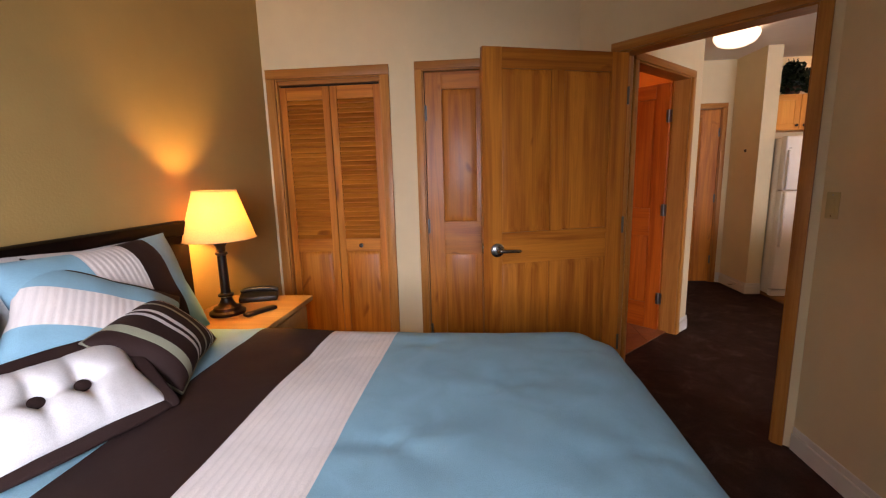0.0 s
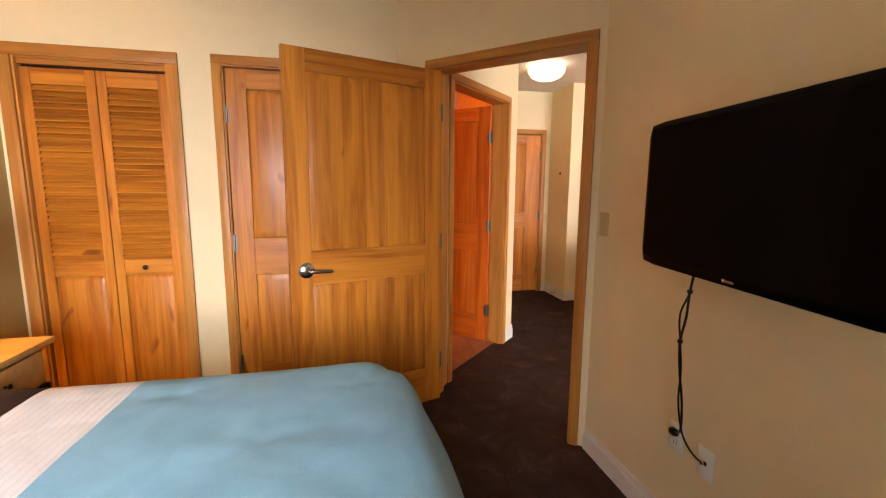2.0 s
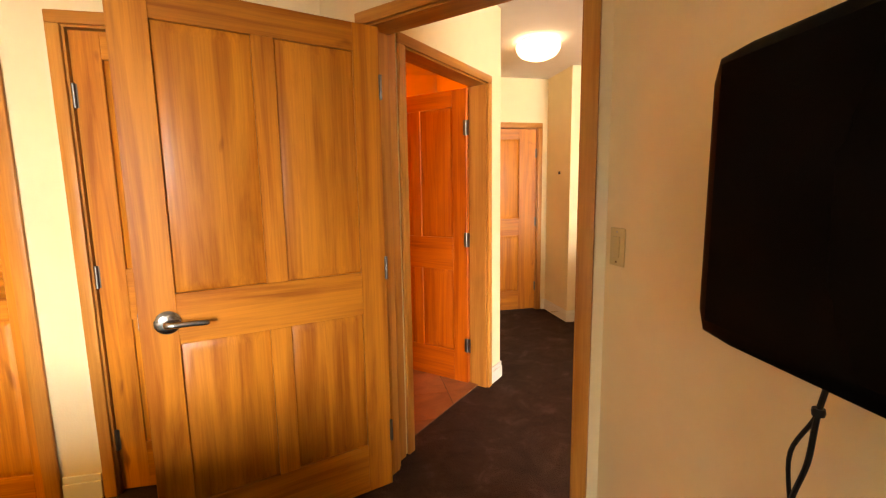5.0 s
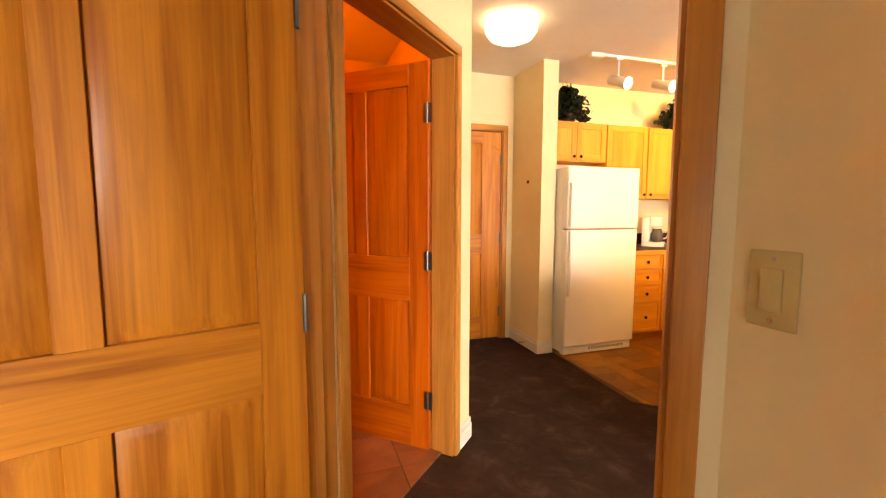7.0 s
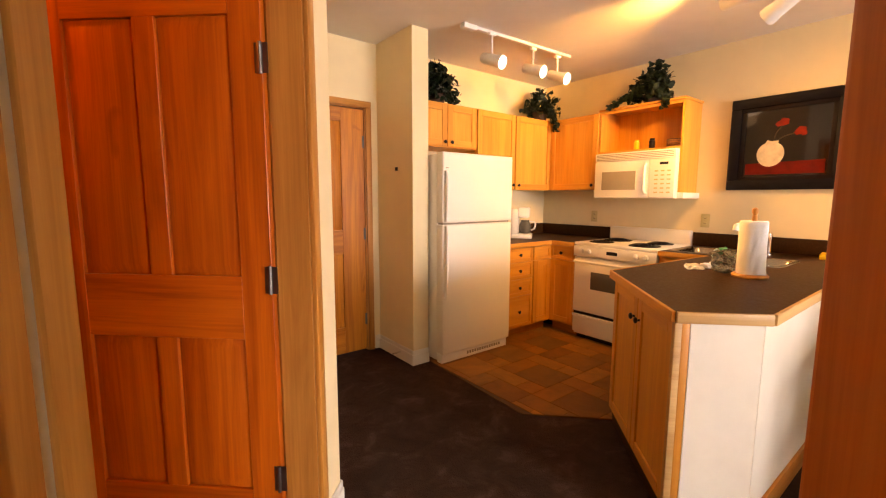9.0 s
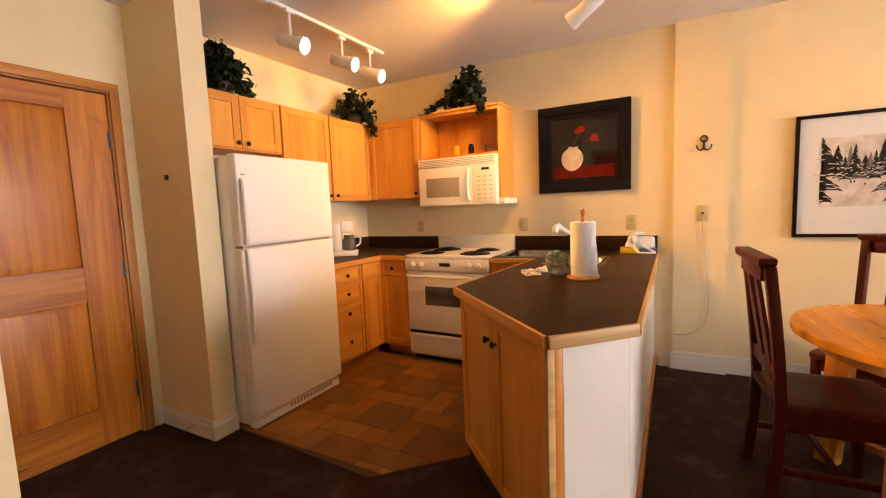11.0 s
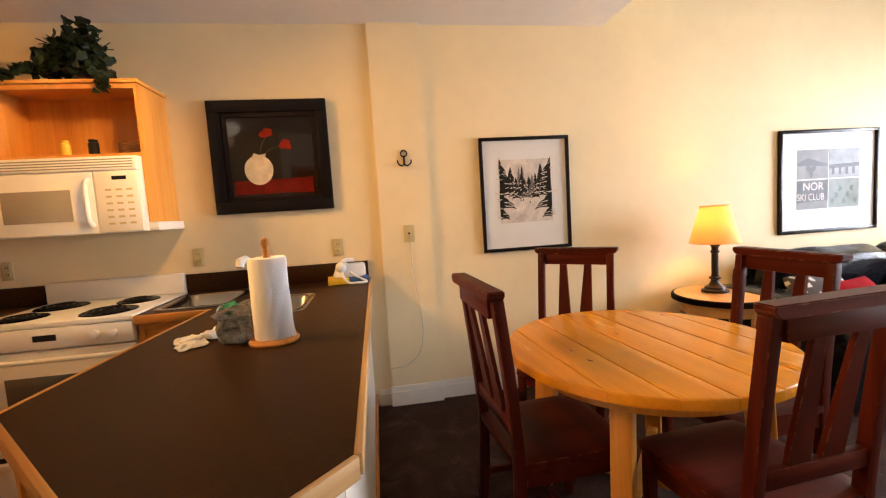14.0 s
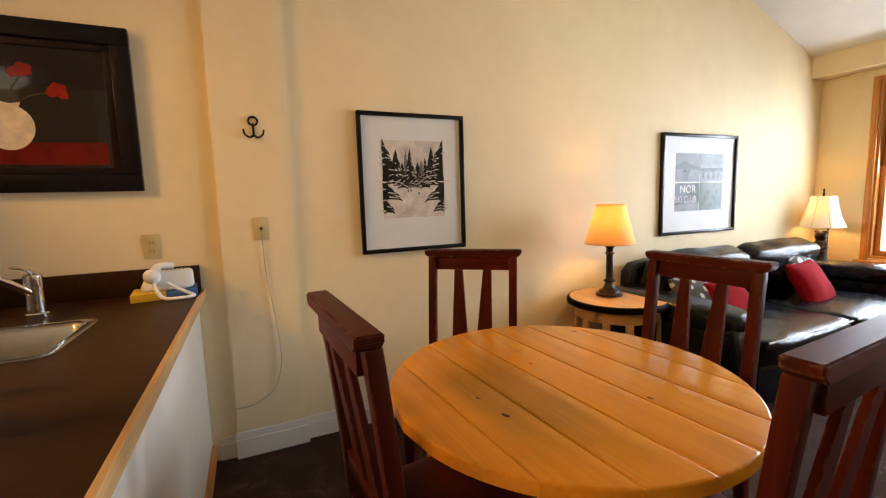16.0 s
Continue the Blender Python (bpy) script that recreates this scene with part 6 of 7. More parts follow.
_bd = bmesh.new()
for _i in range(11):
    fir(_bd, 1 if _i % 2 else 0, PX0 + 0.075 + _i * 0.024, PZ0 + 0.20 - 0.012 * (_i % 3), rnd.uniform(0.10, 0.19), 0.034, -0.0128, (PX0, PX1))
for _cx, _z, _hh, _ww in ((PX0 + 0.005, PZ0 + 0.20, 0.235, 0.155), (PX0 + 0.085, PZ0 + 0.205, 0.17, 0.055), (PX0, PZ0 + 0.11, 0.10, 0.125), (PX0, PZ0 + 0.035, 0.08, 0.085), (PX1 - 0.005, PZ0 + 0.20, 0.235, 0.165), (PX1 - 0.08, PZ0 + 0.19, 0.20, 0.060), (PX1, PZ0 + 0.10, 0.12, 0.155), (PX1, PZ0 + 0.035, 0.07, 0.090), (PX0 + 0.17, PZ0 + 0.205, 0.15, 0.045)):
    fir(_bd, 0, _cx, _z, _hh, _ww, -0.0136, (PX0, PX1))
for _cx, _cz in ((PX0 + 0.155, PZ0 + 0.155), (PX0 + 0.172, PZ0 + 0.158), (PX0 + 0.215, PZ0 + 0.185), (PX0 + 0.222, PZ0 + 0.14)):
    flat_shape(_bd, blob(_cx, _cz, 0.004, 0.009, 8), -0.0150)
part("photo_print", _bd, [INK_D, INK_M, INK_L], _p, "black and white print of snowy firs", smooth=0)

_p, _w, _h = picture_frame("framed_photograph", "black-framed collage photograph of a ski club with a white mat", XD, -1.265, -0.335, 0.972, 1.785, 0.026, 0.030)
part("mat_board", B(0.024, _w - 0.024, -0.012, -0.003, 0.024, _h - 0.024), MATBOARD, _p, "white mat board")
QX0, QX1, QZ0, QZ1 = 0.17, _w - 0.17, 0.19, _h - 0.155
_qm, _qz = (QX0 + QX1) / 2, (QZ0 + QZ1) / 2
SEPIA = ink("photo_pale_sepia", (0.105, 0.096, 0.086))
for _a, _mt in (((QX0, _qm - 0.004, _qz + 0.004, QZ1), SEPIA), ((_qm + 0.004, QX1, _qz + 0.004, QZ1), ink("photo_pale_sky", (0.17, 0.185, 0.19))), ((QX0, _qm - 0.004, QZ0, _qz - 0.004), SEPIA), ((_qm + 0.004, QX1, QZ0, _qz - 0.004), ink("photo_pale_green", (0.13, 0.155, 0.13)))):
    part("photo", B(_a[0], _a[1], -0.0128, -0.0122, _a[2], _a[3]), _mt, _p)
_bd = bmesh.new()
flat_shape(_bd, [(QX0, _qz - 0.18), (_qm - 0.004, _qz - 0.17), (_qm - 0.004, _qz - 0.012), (QX0, _qz - 0.012)], -0.0131)
flat_shape(_bd, blob(QX0 + 0.13, _qz + 0.07, 0.055, 0.06, 14, lambda a: 0.7 + 0.3 * math.sin(3 * a)), -0.0131)
flat_shape(_bd, [(QX0, _qz + 0.13), (QX0 + 0.10, _qz + 0.17), (QX0 + 0.2, _qz + 0.14), (_qm - 0.004, _qz + 0.12), (_qm - 0.004, _qz + 0.10), (QX0, _qz + 0.11)], -0.0131)
flat_shape(_bd, [(_qm + 0.004, _qz + 0.11), (QX1, _qz + 0.12), (QX1, _qz + 0.09), (_qm + 0.004, _qz + 0.08)], -0.0131)
for _i in range(4):
    flat_shape(_bd, [(_qm + 0.03 + _i * 0.065, _qz + 0.03), (_qm + 0.055 + _i * 0.065, _qz + 0.03), (_qm + 0.055 + _i * 0.065, _qz + 0.085), (_qm + 0.03 + _i * 0.065, _qz + 0.085)], -0.0132)
part("photo_print", _bd, ink("collage_grey", (0.016, 0.014, 0.013)), _p, smooth=0)
_bl = bmesh.new()
for _i in range(7):
    flat_shape(_bl, blob(_qm + 0.04 + _i * 0.036, QZ0 + 0.05 + 0.05 * (_i % 3), 0.022, 0.03, 10, lambda a: 0.8 + 0.2 * math.sin(3 * a + _i)), -0.0131 - _i * 0.0001)
part("photo_detail", _bl, ink("photo_sage", (0.035, 0.065, 0.035)), _p, smooth=0)


def words(text, size, m, mat, parent):
    c = bpy.data.curves.new("lettering", "FONT")
    c.body, c.size, c.align_x = text, size, "LEFT"
    c.materials.append(mat)
    o = new("lettering", c)
    o.parent, o.matrix_basis = parent, m
    return o


words("NOR", 0.088, pose(QX0 + 0.055, -0.0140, _qz - 0.085, 90, 0, 0), INK_L, _p)
words("SKI CLUB", 0.078, pose(QX0 + 0.002, -0.0140, _qz - 0.165, 90, 0, 0) @ Matrix.Diagonal((0.80, 1, 1, 1)), INK_L, _p)


# ---- dining table and chairs ----
TX, TY, TR, TZ = 3.745, 1.765, 0.54, 0.748
_t = thing("dining_table", "round honey pine plank dining table", "dining table", pose(TX, TY, 0, 0, 0, 3.5))
_edges = [-TR, -0.405, -0.245, -0.085, 0.075, 0.235, 0.395, TR]
for _a, _b in zip(_edges, _edges[1:]):
    _g = 0.0008
    _lo, _hi = _a + (_g if _a > -TR else 0), _b - (_g if _b < TR else 0)
    _ys = [_lo + (_hi - _lo) * k / 8 for k in range(9)]
    _right = [(math.sqrt(max(0, TR * TR - y * y)), y) for y in _ys]
    _left = [(-x, y) for x, y in reversed(_right)]
    _pl = []
    for _q in _right + _left:
        if not _pl or math.hypot(_q[0] - _pl[-1][0], _q[1] - _pl[-1][1]) > 1e-4:
            _pl.append(_q)
    if math.hypot(_pl[0][0] - _pl[-1][0], _pl[0][1] - _pl[-1][1]) < 1e-4:
        _pl.pop()
    _bm = prism(bmesh.new(), _pl, TZ - 0.036, TZ)
    _top = [e for e in _bm.edges if all(v.co.z > TZ - 1e-4 for v in e.verts)]
    _rim = [e for e in _top if all(abs(math.hypot(v.co.x, v.co.y) - TR) < 2e-3 for v in e.verts) and abs(e.verts[0].co.y - e.verts[1].co.y) < 0.06]
    bmesh.ops.bevel(_bm, geom=[e for e in _top if e not in _rim], offset=0.0015, segments=1, affect="EDGES")
    _rim = [e for e in _bm.edges if e.is_valid and all(v.co.z > TZ - 1e-4 and abs(math.hypot(v.co.x, v.co.y) - TR) < 4e-3 for v in e.verts)]
    bmesh.ops.bevel(_bm, geom=_rim, offset=0.007, segments=3, profile=0.5, affect="EDGES")
    part("plank", _bm, TABLE, _t, smooth=40)
part("under_frame", lathe(bmesh.new(), [(0.43, TZ - 0.10), (0.45, TZ - 0.10), (0.45, TZ - 0.037), (0.43, TZ - 0.037), (0.43, TZ - 0.10)], 40, cap=False), TABLE_Z, _t)
for _i in range(4):
    _an = radians(45 + 90 * _i)
    _bm = bmesh.new()
    box(_bm, -0.048, 0.048, -0.035, 0.035, 0, TZ - 0.038, 0.005)
    for _v in _bm.verts:
        _f = 1 - _v.co.z / TZ
        _v.co.x *= 1 - 0.12 * _f
        _v.co.x += 0.05 * _f
    part("leg", _bm, TABLE_Z, _t, m=pose(0.385 * math.cos(_an), 0.385 * math.sin(_an), 0, 0, 0, 45 + 90 * _i))
for _k in range(2):
    part("stretcher", B(-0.40, 0.40, -0.02, 0.02, 0.14 + 0.03 * _k, 0.17 + 0.03 * _k, 0.003), TABLE_Z, _t, m=pose(0, 0, 0, 0, 0, 45 + 90 * _k))
KNOT = plain("dark_knot", (0.11, 0.022, 0.005), 0.7, vary=0.4, scale=90, spec=0.03)
for _x, _y, _r in ((-0.12, 0.30, 0.008), (0.0, 0.31, 0.005), (0.30, -0.36, 0.007), (-0.25, -0.10, 0.006), (0.12, 0.02, 0.005)):
    part("knot", lathe(bmesh.new(), [(0.0002, 0.0009), (_r * 0.7, 0.0009), (_r, 0.0004)], 11, cap=False), KNOT, _t, "dark pine knot", m=pose(_x, _y, TZ, 0, 0, 20) @ Matrix.Diagonal((1.7, 0.8, 1, 1)))


def chair_parts(c):
    W = 0.20
    for s in (-1, 1):
        bm = bmesh.new()
        box(bm, s * W - 0.019, s * W + 0.019, -0.225, -0.185, 0, 1.03, 0.004)
        bmesh.ops.subdivide_edges(bm, edges=[e for e in bm.edges if abs(e.verts[0].co.z - e.verts[1].co.z) > 0.5], cuts=8)
        for v in bm.verts:
            v.co.y -= 0.055 * max(0, (v.co.z - 0.45) / 0.6) ** 1.3 + 0.03 * max(0, (0.45 - v.co.z) / 0.45) ** 2
        part("back_post", bm, MAHOG_Z, c)
        bm = box(bmesh.new(), s * W - 0.019, s * W + 0.019, 0.165, 0.203, 0, 0.43, 0.004)
        part("front_leg", bm, MAHOG_Z, c)
        part("side_apron", B(s * W - 0.012, s * W + 0.012, -0.184, 0.164, 0.365, 0.43, 0.002), MAHOG_X, c)
        part("side_stretcher", B(s * W - 0.010, s * W + 0.010, -0.195, 0.166, 0.17, 0.20, 0.002), MAHOG_X, c)
    part("front_apron", B(-W + 0.019, W - 0.019, 0.175, 0.195, 0.365, 0.43, 0.002), MAHOG_X, c)
    part("cross_stretcher", B(-W + 0.010, W - 0.010, -0.01, 0.01, 0.172, 0.198, 0.002), MAHOG_X, c)
    seat = soft_box(bmesh.new(), 0, 0.005, 0.447, 0.45, 0.455, 0.034, 14, 8)
    for v in seat.verts:
        if v.co.z > 0.45:
            v.co.z -= 0.007 * max(0, 1 - (v.co.x / 0.18) ** 2) * max(0, 1 - (v.co.y / 0.18) ** 2)
    part("seat", seat, MAHOG_X, c, "scooped mahogany seat", smooth=50)
    crest = bmesh.new()
    pts = [(-0.240, 1.066), (0.240, 1.066), (0.240, 1.046), (0.222, 1.030), (-0.222, 1.030), (-0.240, 1.046)]
    prof = [crest.verts.new((x, -0.301, z)) for x, z in pts]
    f = crest.faces.new(prof)
    r = bmesh.ops.extrude_face_region(crest, geom=[f])
    bmesh.ops.translate(crest, vec=(0, 0.060, 0), verts=[g for g in r["geom"] if isinstance(g, bmesh.types.BMVert)])
    bmesh.ops.recalc_face_normals(crest, faces=crest.faces)
    bmesh.ops.bevel(crest, geom=list(crest.edges), offset=0.004, segments=2, affect="EDGES")
    part("crest_rail", crest, MAHOG_X, c, "worn mahogany crest rail")
    part("top_rail", B(-W + 0.019, W - 0.019, -0.284, -0.258, 0.965, 1.0305, 0.003), MAHOG_X, c)
    part("lower_rail", B(-W + 0.019, W - 0.019, -0.226, -0.200, 0.545, 0.60, 0.003), MAHOG_X, c)
    for s in (-1, 1):
        bm = bmesh.new()
        lo = [(0.020, -0.222), (0.100, -0.222), (0.100, -0.206), (0.020, -0.206)]
        hi = [(0.052, -0.280), (0.092, -0.280), (0.092, -0.264), (0.052, -0.264)]
        a = [bm.verts.new((s * x, y, 0.598)) for x, y in lo]
        b = [bm.verts.new((s * x, y, 0.968)) for x, y in hi]
        bm.faces.new(a), bm.faces.new(b)
        for k in range(4):
            bm.faces.new((a[k], a[(k + 1) % 4], b[(k + 1) % 4], b[k]))
        bmesh.ops.recalc_face_normals(bm, faces=bm.faces)
        part("splat", bm, MAHOG_Z, c, "tapered mahogany splat")


CHAIRS = [((3.706, 2.456), 183.5), ((4.552, 1.640), 51.0), ((3.790, 1.020), 4.3), ((3.056, 1.668), -85.8)]
_first = None
for (_cx, _cy), _rz in CHAIRS:
    _f = Vector((-math.sin(radians(_rz)), math.cos(radians(_rz))))
    _m = pose(_cx + 0.271 * _f.x, _cy + 0.271 * _f.y, 0, 0, 0, _rz)
    if _first is None:
        _first = thing("dining_chair", "dark mahogany dining chair with tapered splats at the round table", "chair", _m, "chairs round the table")
        chair_parts(_first)
    else:
        copy_thing(_first, _m)


# ---- living area ----
_e = thing("end_table", "round oak end table with a dark rim and slatted legs", "end table", pose(4.74, 0.47, 0))
part("top", lathe(bmesh.new(), [(0.002, 0.615), (0.30, 0.615), (0.30, 0.648), (0.002, 0.648)], 48, cap=False), NIGHT, _e, "pale oak top")
part("rim", lathe(bmesh.new(), [(0.301, 0.606), (0.318, 0.610), (0.320, 0.632), (0.312, 0.646), (0.301, 0.648), (0.301, 0.606)], 48, cap=False), ESPRESSO, _e, "dark rounded rim")
part("apron", lathe(bmesh.new(), [(0.255, 0.53), (0.265, 0.53), (0.265, 0.605), (0.255, 0.605), (0.255, 0.53)], 40, cap=False), NIGHT, _e)
for _i in range(12):
    _an = 2 * math.pi * _i / 12
    part("leg_slat", B(-0.012, 0.012, -0.022, 0.022, 0.12, 0.53, 0.003), NIGHT, _e, m=pose(0.255 * math.cos(_an), 0.255 * math.sin(_an), 0, 0, 0, math.degrees(_an)))
part("base_ring", lathe(bmesh.new(), [(0.20, 0), (0.275, 0), (0.275, 0.12), (0.20, 0.12), (0.20, 0)], 40, cap=False), ESPRESSO, _e)
table_lamp("table_lamp", 4.80, 0.48, 0.649, "lit table lamp with dark turned base on the end table", (0.348, 0.60), (0.158, 0.090), 0.085)

SY0, SY1, SXF = -1.98, 0.10, 4.06
_s = thing("sofa", "black leather two-cushion sofa with pillows", "sofa", pose(0, 0, 0))
part("base", soft_box(bmesh.new(), (SXF + 5.05) / 2 + 0.01, (SY0 + SY1) / 2, 0.185, 5.05 - SXF - 0.02, SY1 - SY0 - 0.02, 0.27, 16, 6), LEATHER, _s, smooth=50)
for _i, _y in enumerate((-0.46, -1.44)):
    part("seat_cushion", soft_box(bmesh.new(), SXF + 0.34, _y + 0.02, 0.385, 0.72, 0.965, 0.165, 8, 16, 0.14, 0.010, _i), LEATHER, _s, smooth=60)
    _bm = soft_box(bmesh.new(), 0, 0, 0, 0.52, 0.99, 0.21, 6.5, 16, 0.38, 0.012, _i + 4)
    bmesh.ops.transform(_bm, matrix=pose(4.865, _y + 0.02, 0.630, 0, 68, 0), verts=_bm.verts)
    part("back_cushion", _bm, LEATHER, _s, smooth=60)
    _pp = [(SXF + 0.0 + 0.012, _y - 0.44, 0.452), (SXF + 0.004, _y, 0.456), (SXF + 0.012, _y + 0.47, 0.452)]
    part("piping", tube(bmesh.new(), curve_points(_pp, 6), 0.005, 6), WHITEC, _s, "pale welt piping")
part("back", soft_box(bmesh.new(), 5.02, (SY0 + SY1) / 2, 0.46, 0.13, SY1 - SY0, 0.72, 10, 8), LEATHER, _s, smooth=60)
for _y in (SY1 + 0.11, SY0 - 0.11):
    _bm = soft_box(bmesh.new(), 4.56, _y, 0.32, 0.97, 0.25, 0.60, 9, 8)
    part("arm", _bm, LEATHER, _s, smooth=60)
    part("arm_pad", soft_box(bmesh.new(), 4.56, _y, 0.59, 0.98, 0.30, 0.14, 4.0, 8, 0.2), LEATHER, _s, "padded leather armrest", smooth=60)
for _x in (4.14, 5.0):
    for _y in (SY0 + 0.03, SY1 - 0.08):
        part("foot", B(_x, _x + 0.05, _y, _y + 0.05, 0, 0.055), ESPRESSO, _s)


def sofa_pillow(label, x, y, z, w, tilt, yaw, mats, seed, pattern=None):
    bm = pillow(bmesh.new(), w, w * 0.80, 0.16, 44 if pattern else 22, seed)
    if pattern:
        for f in bm.faces:
            c = f.calc_center_median()
            f.material_index = 1 if pattern(c.x, c.z) else 0
    return single("throw_pillow", bm, mats, label, "pillow", lean(x, y, z, tilt, yaw), smooth=60)


SPOTW = cloth("white_spotted_cloth", (0.55, 0.52, 0.47), 0.85, 300)
GREYBR = cloth("grey_brown_cloth", (0.075, 0.062, 0.052), 0.85, 300)
sofa_pillow("crimson square throw pillow on the sofa", 4.42, -1.36, 0.405, 0.48, 30, -90 + 8, REDC, 21)
sofa_pillow("brown and white dotted throw pillow on the sofa", 4.60, -1.62, 0.410, 0.52, 26, -90 + 12, [GREYBR, SPOTW], 22, lambda x, z: math.hypot(x % 0.092 - 0.046, (z + 0.03 * (math.floor(x / 0.092) % 2)) % 0.092 - 0.046) < 0.034)
sofa_pillow("brown and grey patterned throw pillow on the sofa", 4.54, -0.22, 0.410, 0.46, 32, -90, [GREYBR, SPOTW], 23, lambda x, z: math.sin(x * 60) * math.sin(z * 50 + x * 20) > 0.45)
sofa_pillow("crimson square throw pillow on the sofa", 4.44, -0.42, 0.405, 0.44, 38, -84, REDC, 24)

_c = thing("corner_table", "low pale-topped side table in the corner", "side table", pose(0, 0, 0))
part("top", B(4.45, 5.06, -2.555, -2.235, 0.585, 0.615, 0.004), NIGHT, _c)
for _x in (4.47, 5.0):
    for _y in (-2.54, -2.29):
        part("leg", B(_x, _x + 0.045, _y, _y + 0.045, 0, 0.585, 0.003), ESPRESSO, _c)
_l = thing("figure_lamp", "table lamp with a dark carved animal base and pleated bell shade", "table lamp", pose(4.915, -2.325, 0.616))
_f = lathe(bmesh.new(), [(0.002, 0), (0.075, 0), (0.078, 0.02), (0.06, 0.035), (0.055, 0.09), (0.062, 0.14), (0.05, 0.19), (0.035, 0.205), (0.048, 0.235), (0.05, 0.26), (0.035, 0.29), (0.002, 0.298)], 24, cap=False)
for _s in (-1, 1):
    lathe(_f, [(0.002, 0), (0.016, 0.004), (0.017, 0.016), (0.008, 0.024), (0.002, 0.025)], 12, (_s * 0.034, 0, 0.275), cap=False)
    tube(_f, [(_s * 0.05, 0.02, 0.17), (_s * 0.06, 0.06, 0.13), (_s * 0.03, 0.085, 0.12)], [0.022, 0.02, 0.016], 10)
for _v in _f.verts:
    _v.co += noise.noise_vector(_v.co * 40) * 0.003
part("figure", _f, BRONZE, _l, "dark carved figure", smooth=60)
part("stem", tube(bmesh.new(), [(-0.03, -0.05, 0.0), (-0.03, -0.05, 0.33), (0, 0, 0.36), (0, 0, 0.66)], 0.006, 8), BRONZE, _l)
_sh = lathe(bmesh.new(), [(0.180, 0.335), (0.165, 0.365), (0.137, 0.435), (0.112, 0.535), (0.098, 0.625)], 48, cap=False)
part("shade", _sh, SHADE_WHITE, _l, "ivory bell lampshade", smooth=60)
part("finial", lathe(bmesh.new(), [(0.008, 0.62), (0.010, 0.65), (0.005, 0.665), (0.010, 0.68), (0.001, 0.70)], 12), BRONZE, _l)
for _k in range(8):
    _an = _k * math.pi / 4
    part("rib", tube(bmesh.new(), [(rr * math.cos(_an), rr * math.sin(_an), zz) for rr, zz in ((0.1805, 0.335), (0.1655, 0.365), (0.1375, 0.435), (0.1125, 0.535), (0.0985, 0.625))], 0.0025, 5), IVORY, _l)


# ---- windows ----
GLASS, _nt, _b = nodes_of("window_glass")
_b.inputs["Transmission Weight"].default_value, _b.inputs["Roughness"].default_value, _b.inputs["IOR"].default_value = 1.0, 0.0, 1.45
_b.inputs["Base Color"].default_value = (0.98, 1, 0.99, 1)


def window(name, label, m, w, h, t, panes):
    """A sash window in an opening w x h; local x along the wall, y out through it, z from the sill."""
    o = thing(name, label, "window", m, kind="structure")
    for a in ((-0.052, 0.0, -0.02, -0.001, -0.02, h + 0.052), (w, w + 0.052, -0.02, -0.001, -0.02, h + 0.052), (0.0, w, -0.02, -0.001, h, h + 0.052)):
        part("casing", B(*a, 0.004), CASE_Z, o)
    part("sill", B(-0.08, w + 0.08, -0.07, 0.05, -0.045, -0.02, 0.005), CASE_X, o, "pine window sill")
    for a in ((0, 0.02, 0, t, 0, h), (w - 0.02, w, 0, t, 0, h), (0.02, w - 0.02, 0, t, h - 0.02, h), (0.02, w - 0.02, 0, t, -0.019, 0.02)):
        part("jamb", B(*a), CASE_Z, o)
    pw = (w - 0.04) / panes
    for k in range(panes):
        x0 = 0.02 + k * pw
        for z0, z1, y in ((0.02, h * 0.53, 0.05), (h * 0.50, h - 0.02, 0.085)):
            s = part("sash", B(x0, x0 + 0.045, y, y + 0.03, z0, z1, 0.003), CASE_Z, o)
            part("stile", B(x0 + pw - 0.045, x0 + pw, y, y + 0.03, z0, z1, 0.003), CASE_Z, s)
            part("rail", B(x0 + 0.045, x0 + pw - 0.045, y, y + 0.03, z0, z0 + 0.05, 0.003), CASE_X, s)
            part("rail", B(x0 + 0.045, x0 + pw - 0.045, y, y + 0.03, z1 - 0.04, z1, 0.003), CASE_X, s)
            g = part("pane", B(x0 + 0.045, x0 + pw - 0.045, y + 0.012, y + 0.016, z0 + 0.05, z1 - 0.04), GLASS, s)
            g.visible_shadow = False
    return o


window("window_living", "pine sash window in the living room, bright daylight outside", pose(WX1, YW, WZ0, 0, 0, 180), WX1 - WX0, WZ1 - WZ0, 0.13, 3)
window("window_bedroom", "pine sash window in the bedroom", pose(0.70, -0.98, 0.75, 0, 0, 180), 1.70, 1.40, 0.12, 2)
_bl = thing("woven_blind", "rolled-up woven wood blind at the window head", "window blind", pose(0, 0, 0))
for _i in range(9):
    part("slat", B(WX0 + 0.03, WX1 - 0.025, YW - 0.03 - 0.004 * (_i % 2), YW - 0.012, WZ1 - 0.045 - _i * 0.024, WZ1 - 0.024 - _i * 0.024, 0.003, 1), EDGE, _bl)
SKYGLOW = glowing("bright_overcast_distance", (0.94, 0.97, 1.0), 2.2)
structure("backdrop", B(-6, 10, -9.05, -9.0, -3, 8), SKYGLOW, "bright hazy daylight outside the windows", "backdrop")

# ---- tiled floors ----
TILE = slate_mat("slate_look_floor_tile", [(0.17, 0.062, 0.012), (0.28, 0.105, 0.017), (0.22, 0.078, 0.012), (0.33, 0.14, 0.026), (0.16, 0.070, 0.018), (0.26, 0.105, 0.020)])
TERRA = slate_mat("terracotta_floor_tile", [(0.26, 0.095, 0.035), (0.32, 0.12, 0.045), (0.22, 0.085, 0.035)])
GROUT = plain("brown_grout", (0.085, 0.038, 0.013), 0.85, vary=0.2, scale=20)


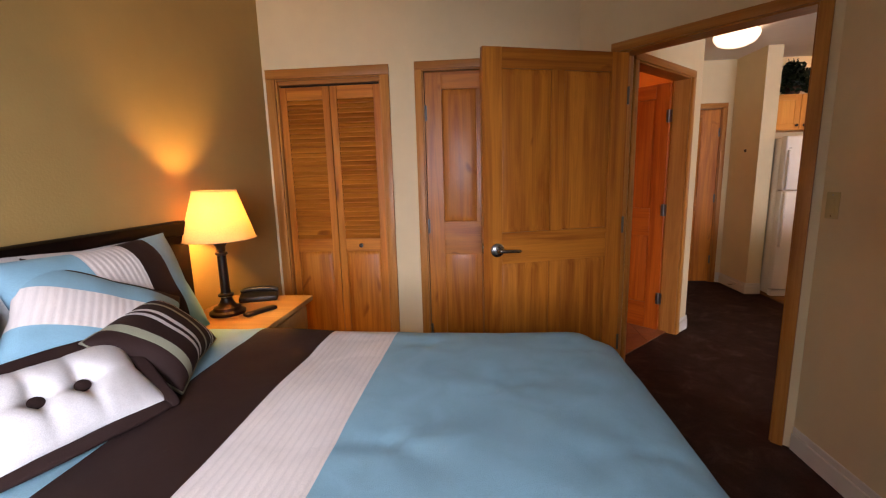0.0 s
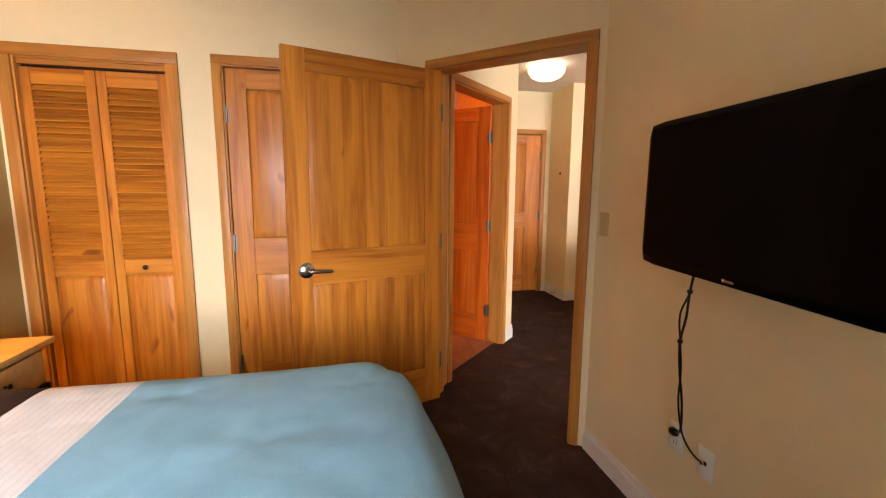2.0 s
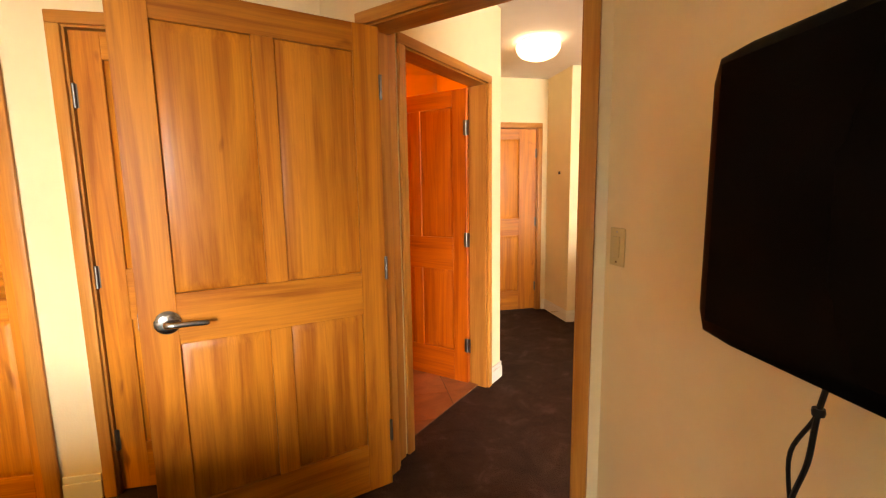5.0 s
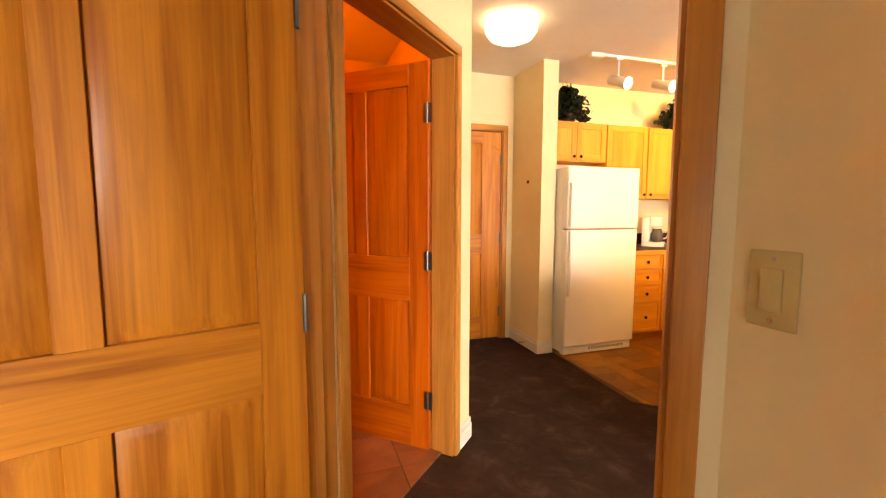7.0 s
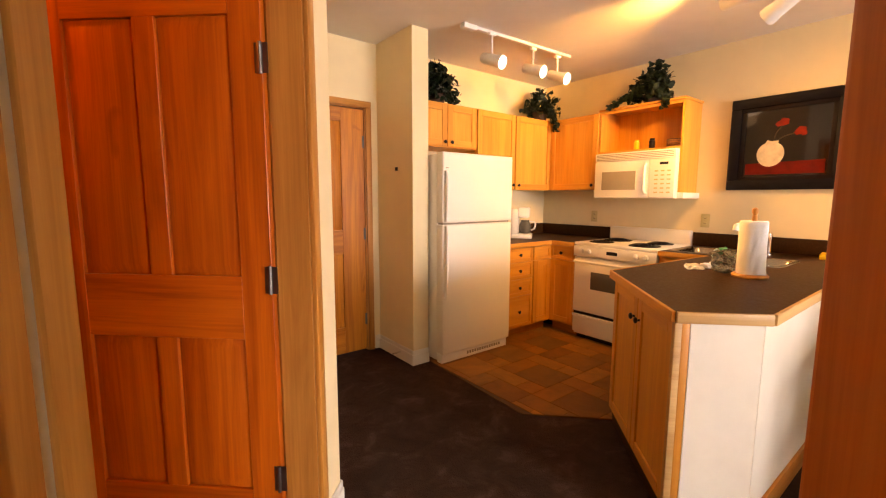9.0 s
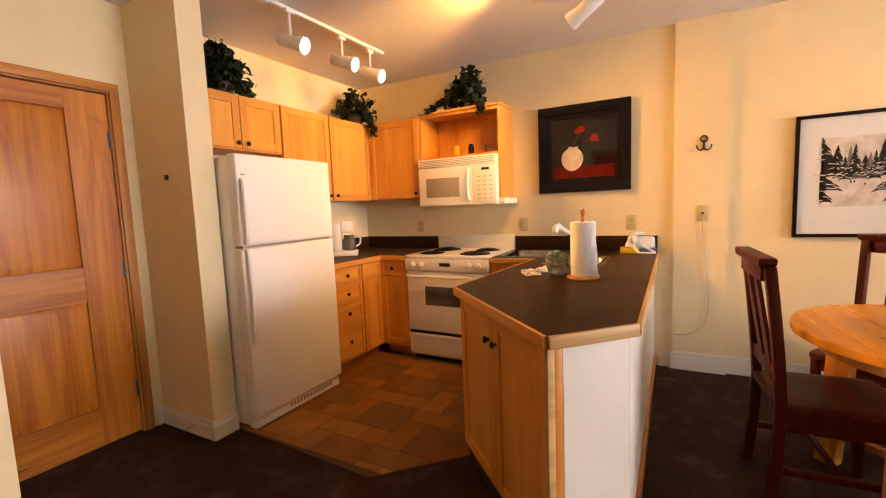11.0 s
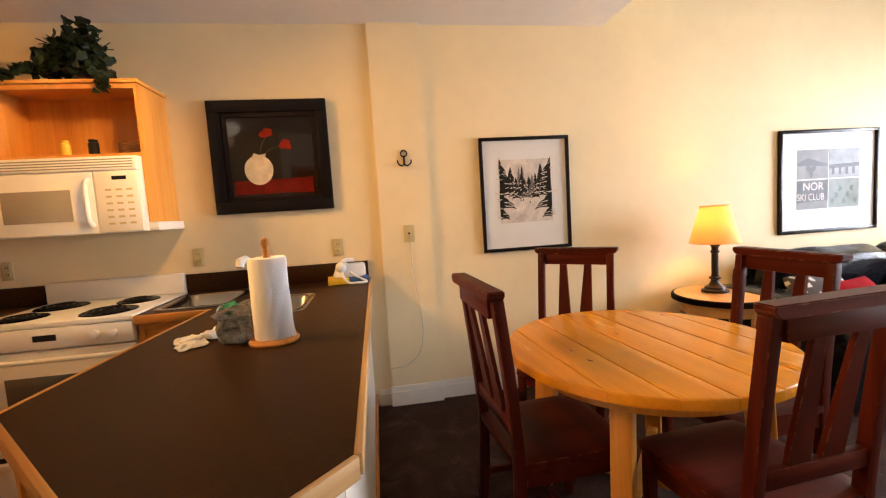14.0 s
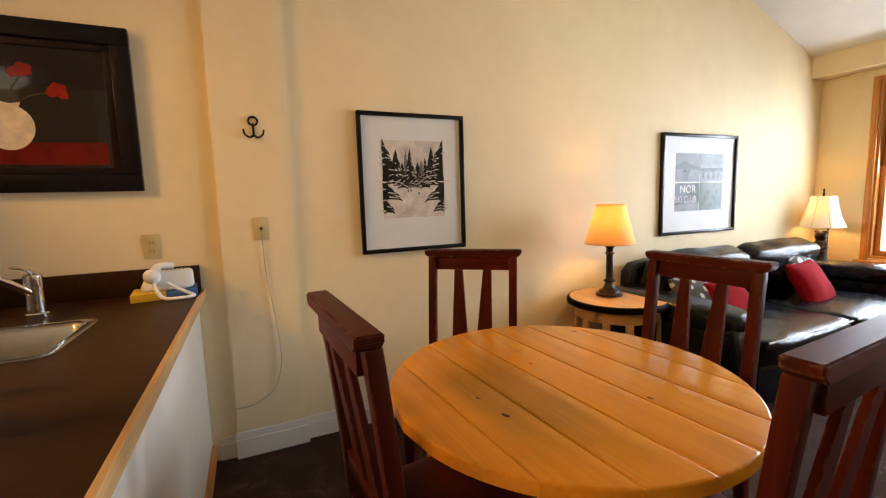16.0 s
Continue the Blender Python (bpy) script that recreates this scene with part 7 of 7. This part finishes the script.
def clip_poly(poly, edge):
    """Cuts a convex or simple polygon by the half planes of a convex edge list (counter-clockwise)."""
    for (ax, ay), (bx, by) in zip(edge, edge[1:] + edge[:1]):
        out, n = [], len(poly)
        side = lambda p: (bx - ax) * (p[1] - ay) - (by - ay) * (p[0] - ax)
        for i in range(n):
            p, q = poly[i], poly[(i + 1) % n]
            sp, sq = side(p), side(q)
            if sp >= 0:
                out.append(p)
            if (sp >= 0) != (sq >= 0):
                k = sp / (sp - sq)
                out.append((p[0] + (q[0] - p[0]) * k, p[1] + (q[1] - p[1]) * k))
        poly = out
        if len(poly) < 3:
            return []
    return poly


def tiled(name, label, region, pieces, mat, z=0.010):
    f = structure(name, prism(bmesh.new(), region, 0.0005, 0.006), GROUT, label, "floor")
    for x0, x1, y0, y1 in pieces:
        poly = clip_poly([(x0, y0), (x1, y0), (x1, y1), (x0, y1)], region)
        if len(poly) < 3:
            continue
        ar = abs(sum(p[0] * q[1] - q[0] * p[1] for p, q in zip(poly, poly[1:] + poly[:1]))) / 2
        if ar < 0.0008:
            continue
        part("tile", prism(bmesh.new(), poly, 0.003, z), mat, f, smooth=0)
    return f


# kitchen tiles: a repeating set of large and small rectangles
_K = [(2.962, 4.075), (3.40, 3.64), (4.60, 3.64), (4.60, 5.60), (3.015, 5.60), (3.013, 5.12)]
_pieces, _u, _g = [], 0.152, 0.002
for _i in range(-4, 8):
    for _j in range(-4, 8):
        _ox, _oy = 2.6 + _i * 3 * _u + (_j % 3) * _u, 3.3 + _j * 3 * _u
        for _a in ((0, 2, 0, 2), (2, 3, 0, 1), (0, 2, 2, 3), (2, 3, 1, 3)):
            _pieces.append((_ox + _a[0] * _u + _g, _ox + _a[1] * _u - _g, _oy + _a[2] * _u + _g, _oy + _a[3] * _u - _g))
tiled("floor_kitchen", "rust and brown slate-look kitchen floor tiles", _K, _pieces, TILE)
_Bt = [(0.97, 3.345), (1.60, 3.975), (1.60, 5.60), (-0.95, 5.60), (-0.95, 3.345)]
_pieces = [(-1 + 0.33 * _i + 0.003, -1 + 0.33 * (_i + 1) - 0.003, 3.2 + 0.33 * _j + 0.003, 3.2 + 0.33 * (_j + 1) - 0.003) for _i in range(9) for _j in range(9)]
tiled("floor_bathroom", "terracotta bathroom floor tiles", _Bt, _pieces, TERRA)
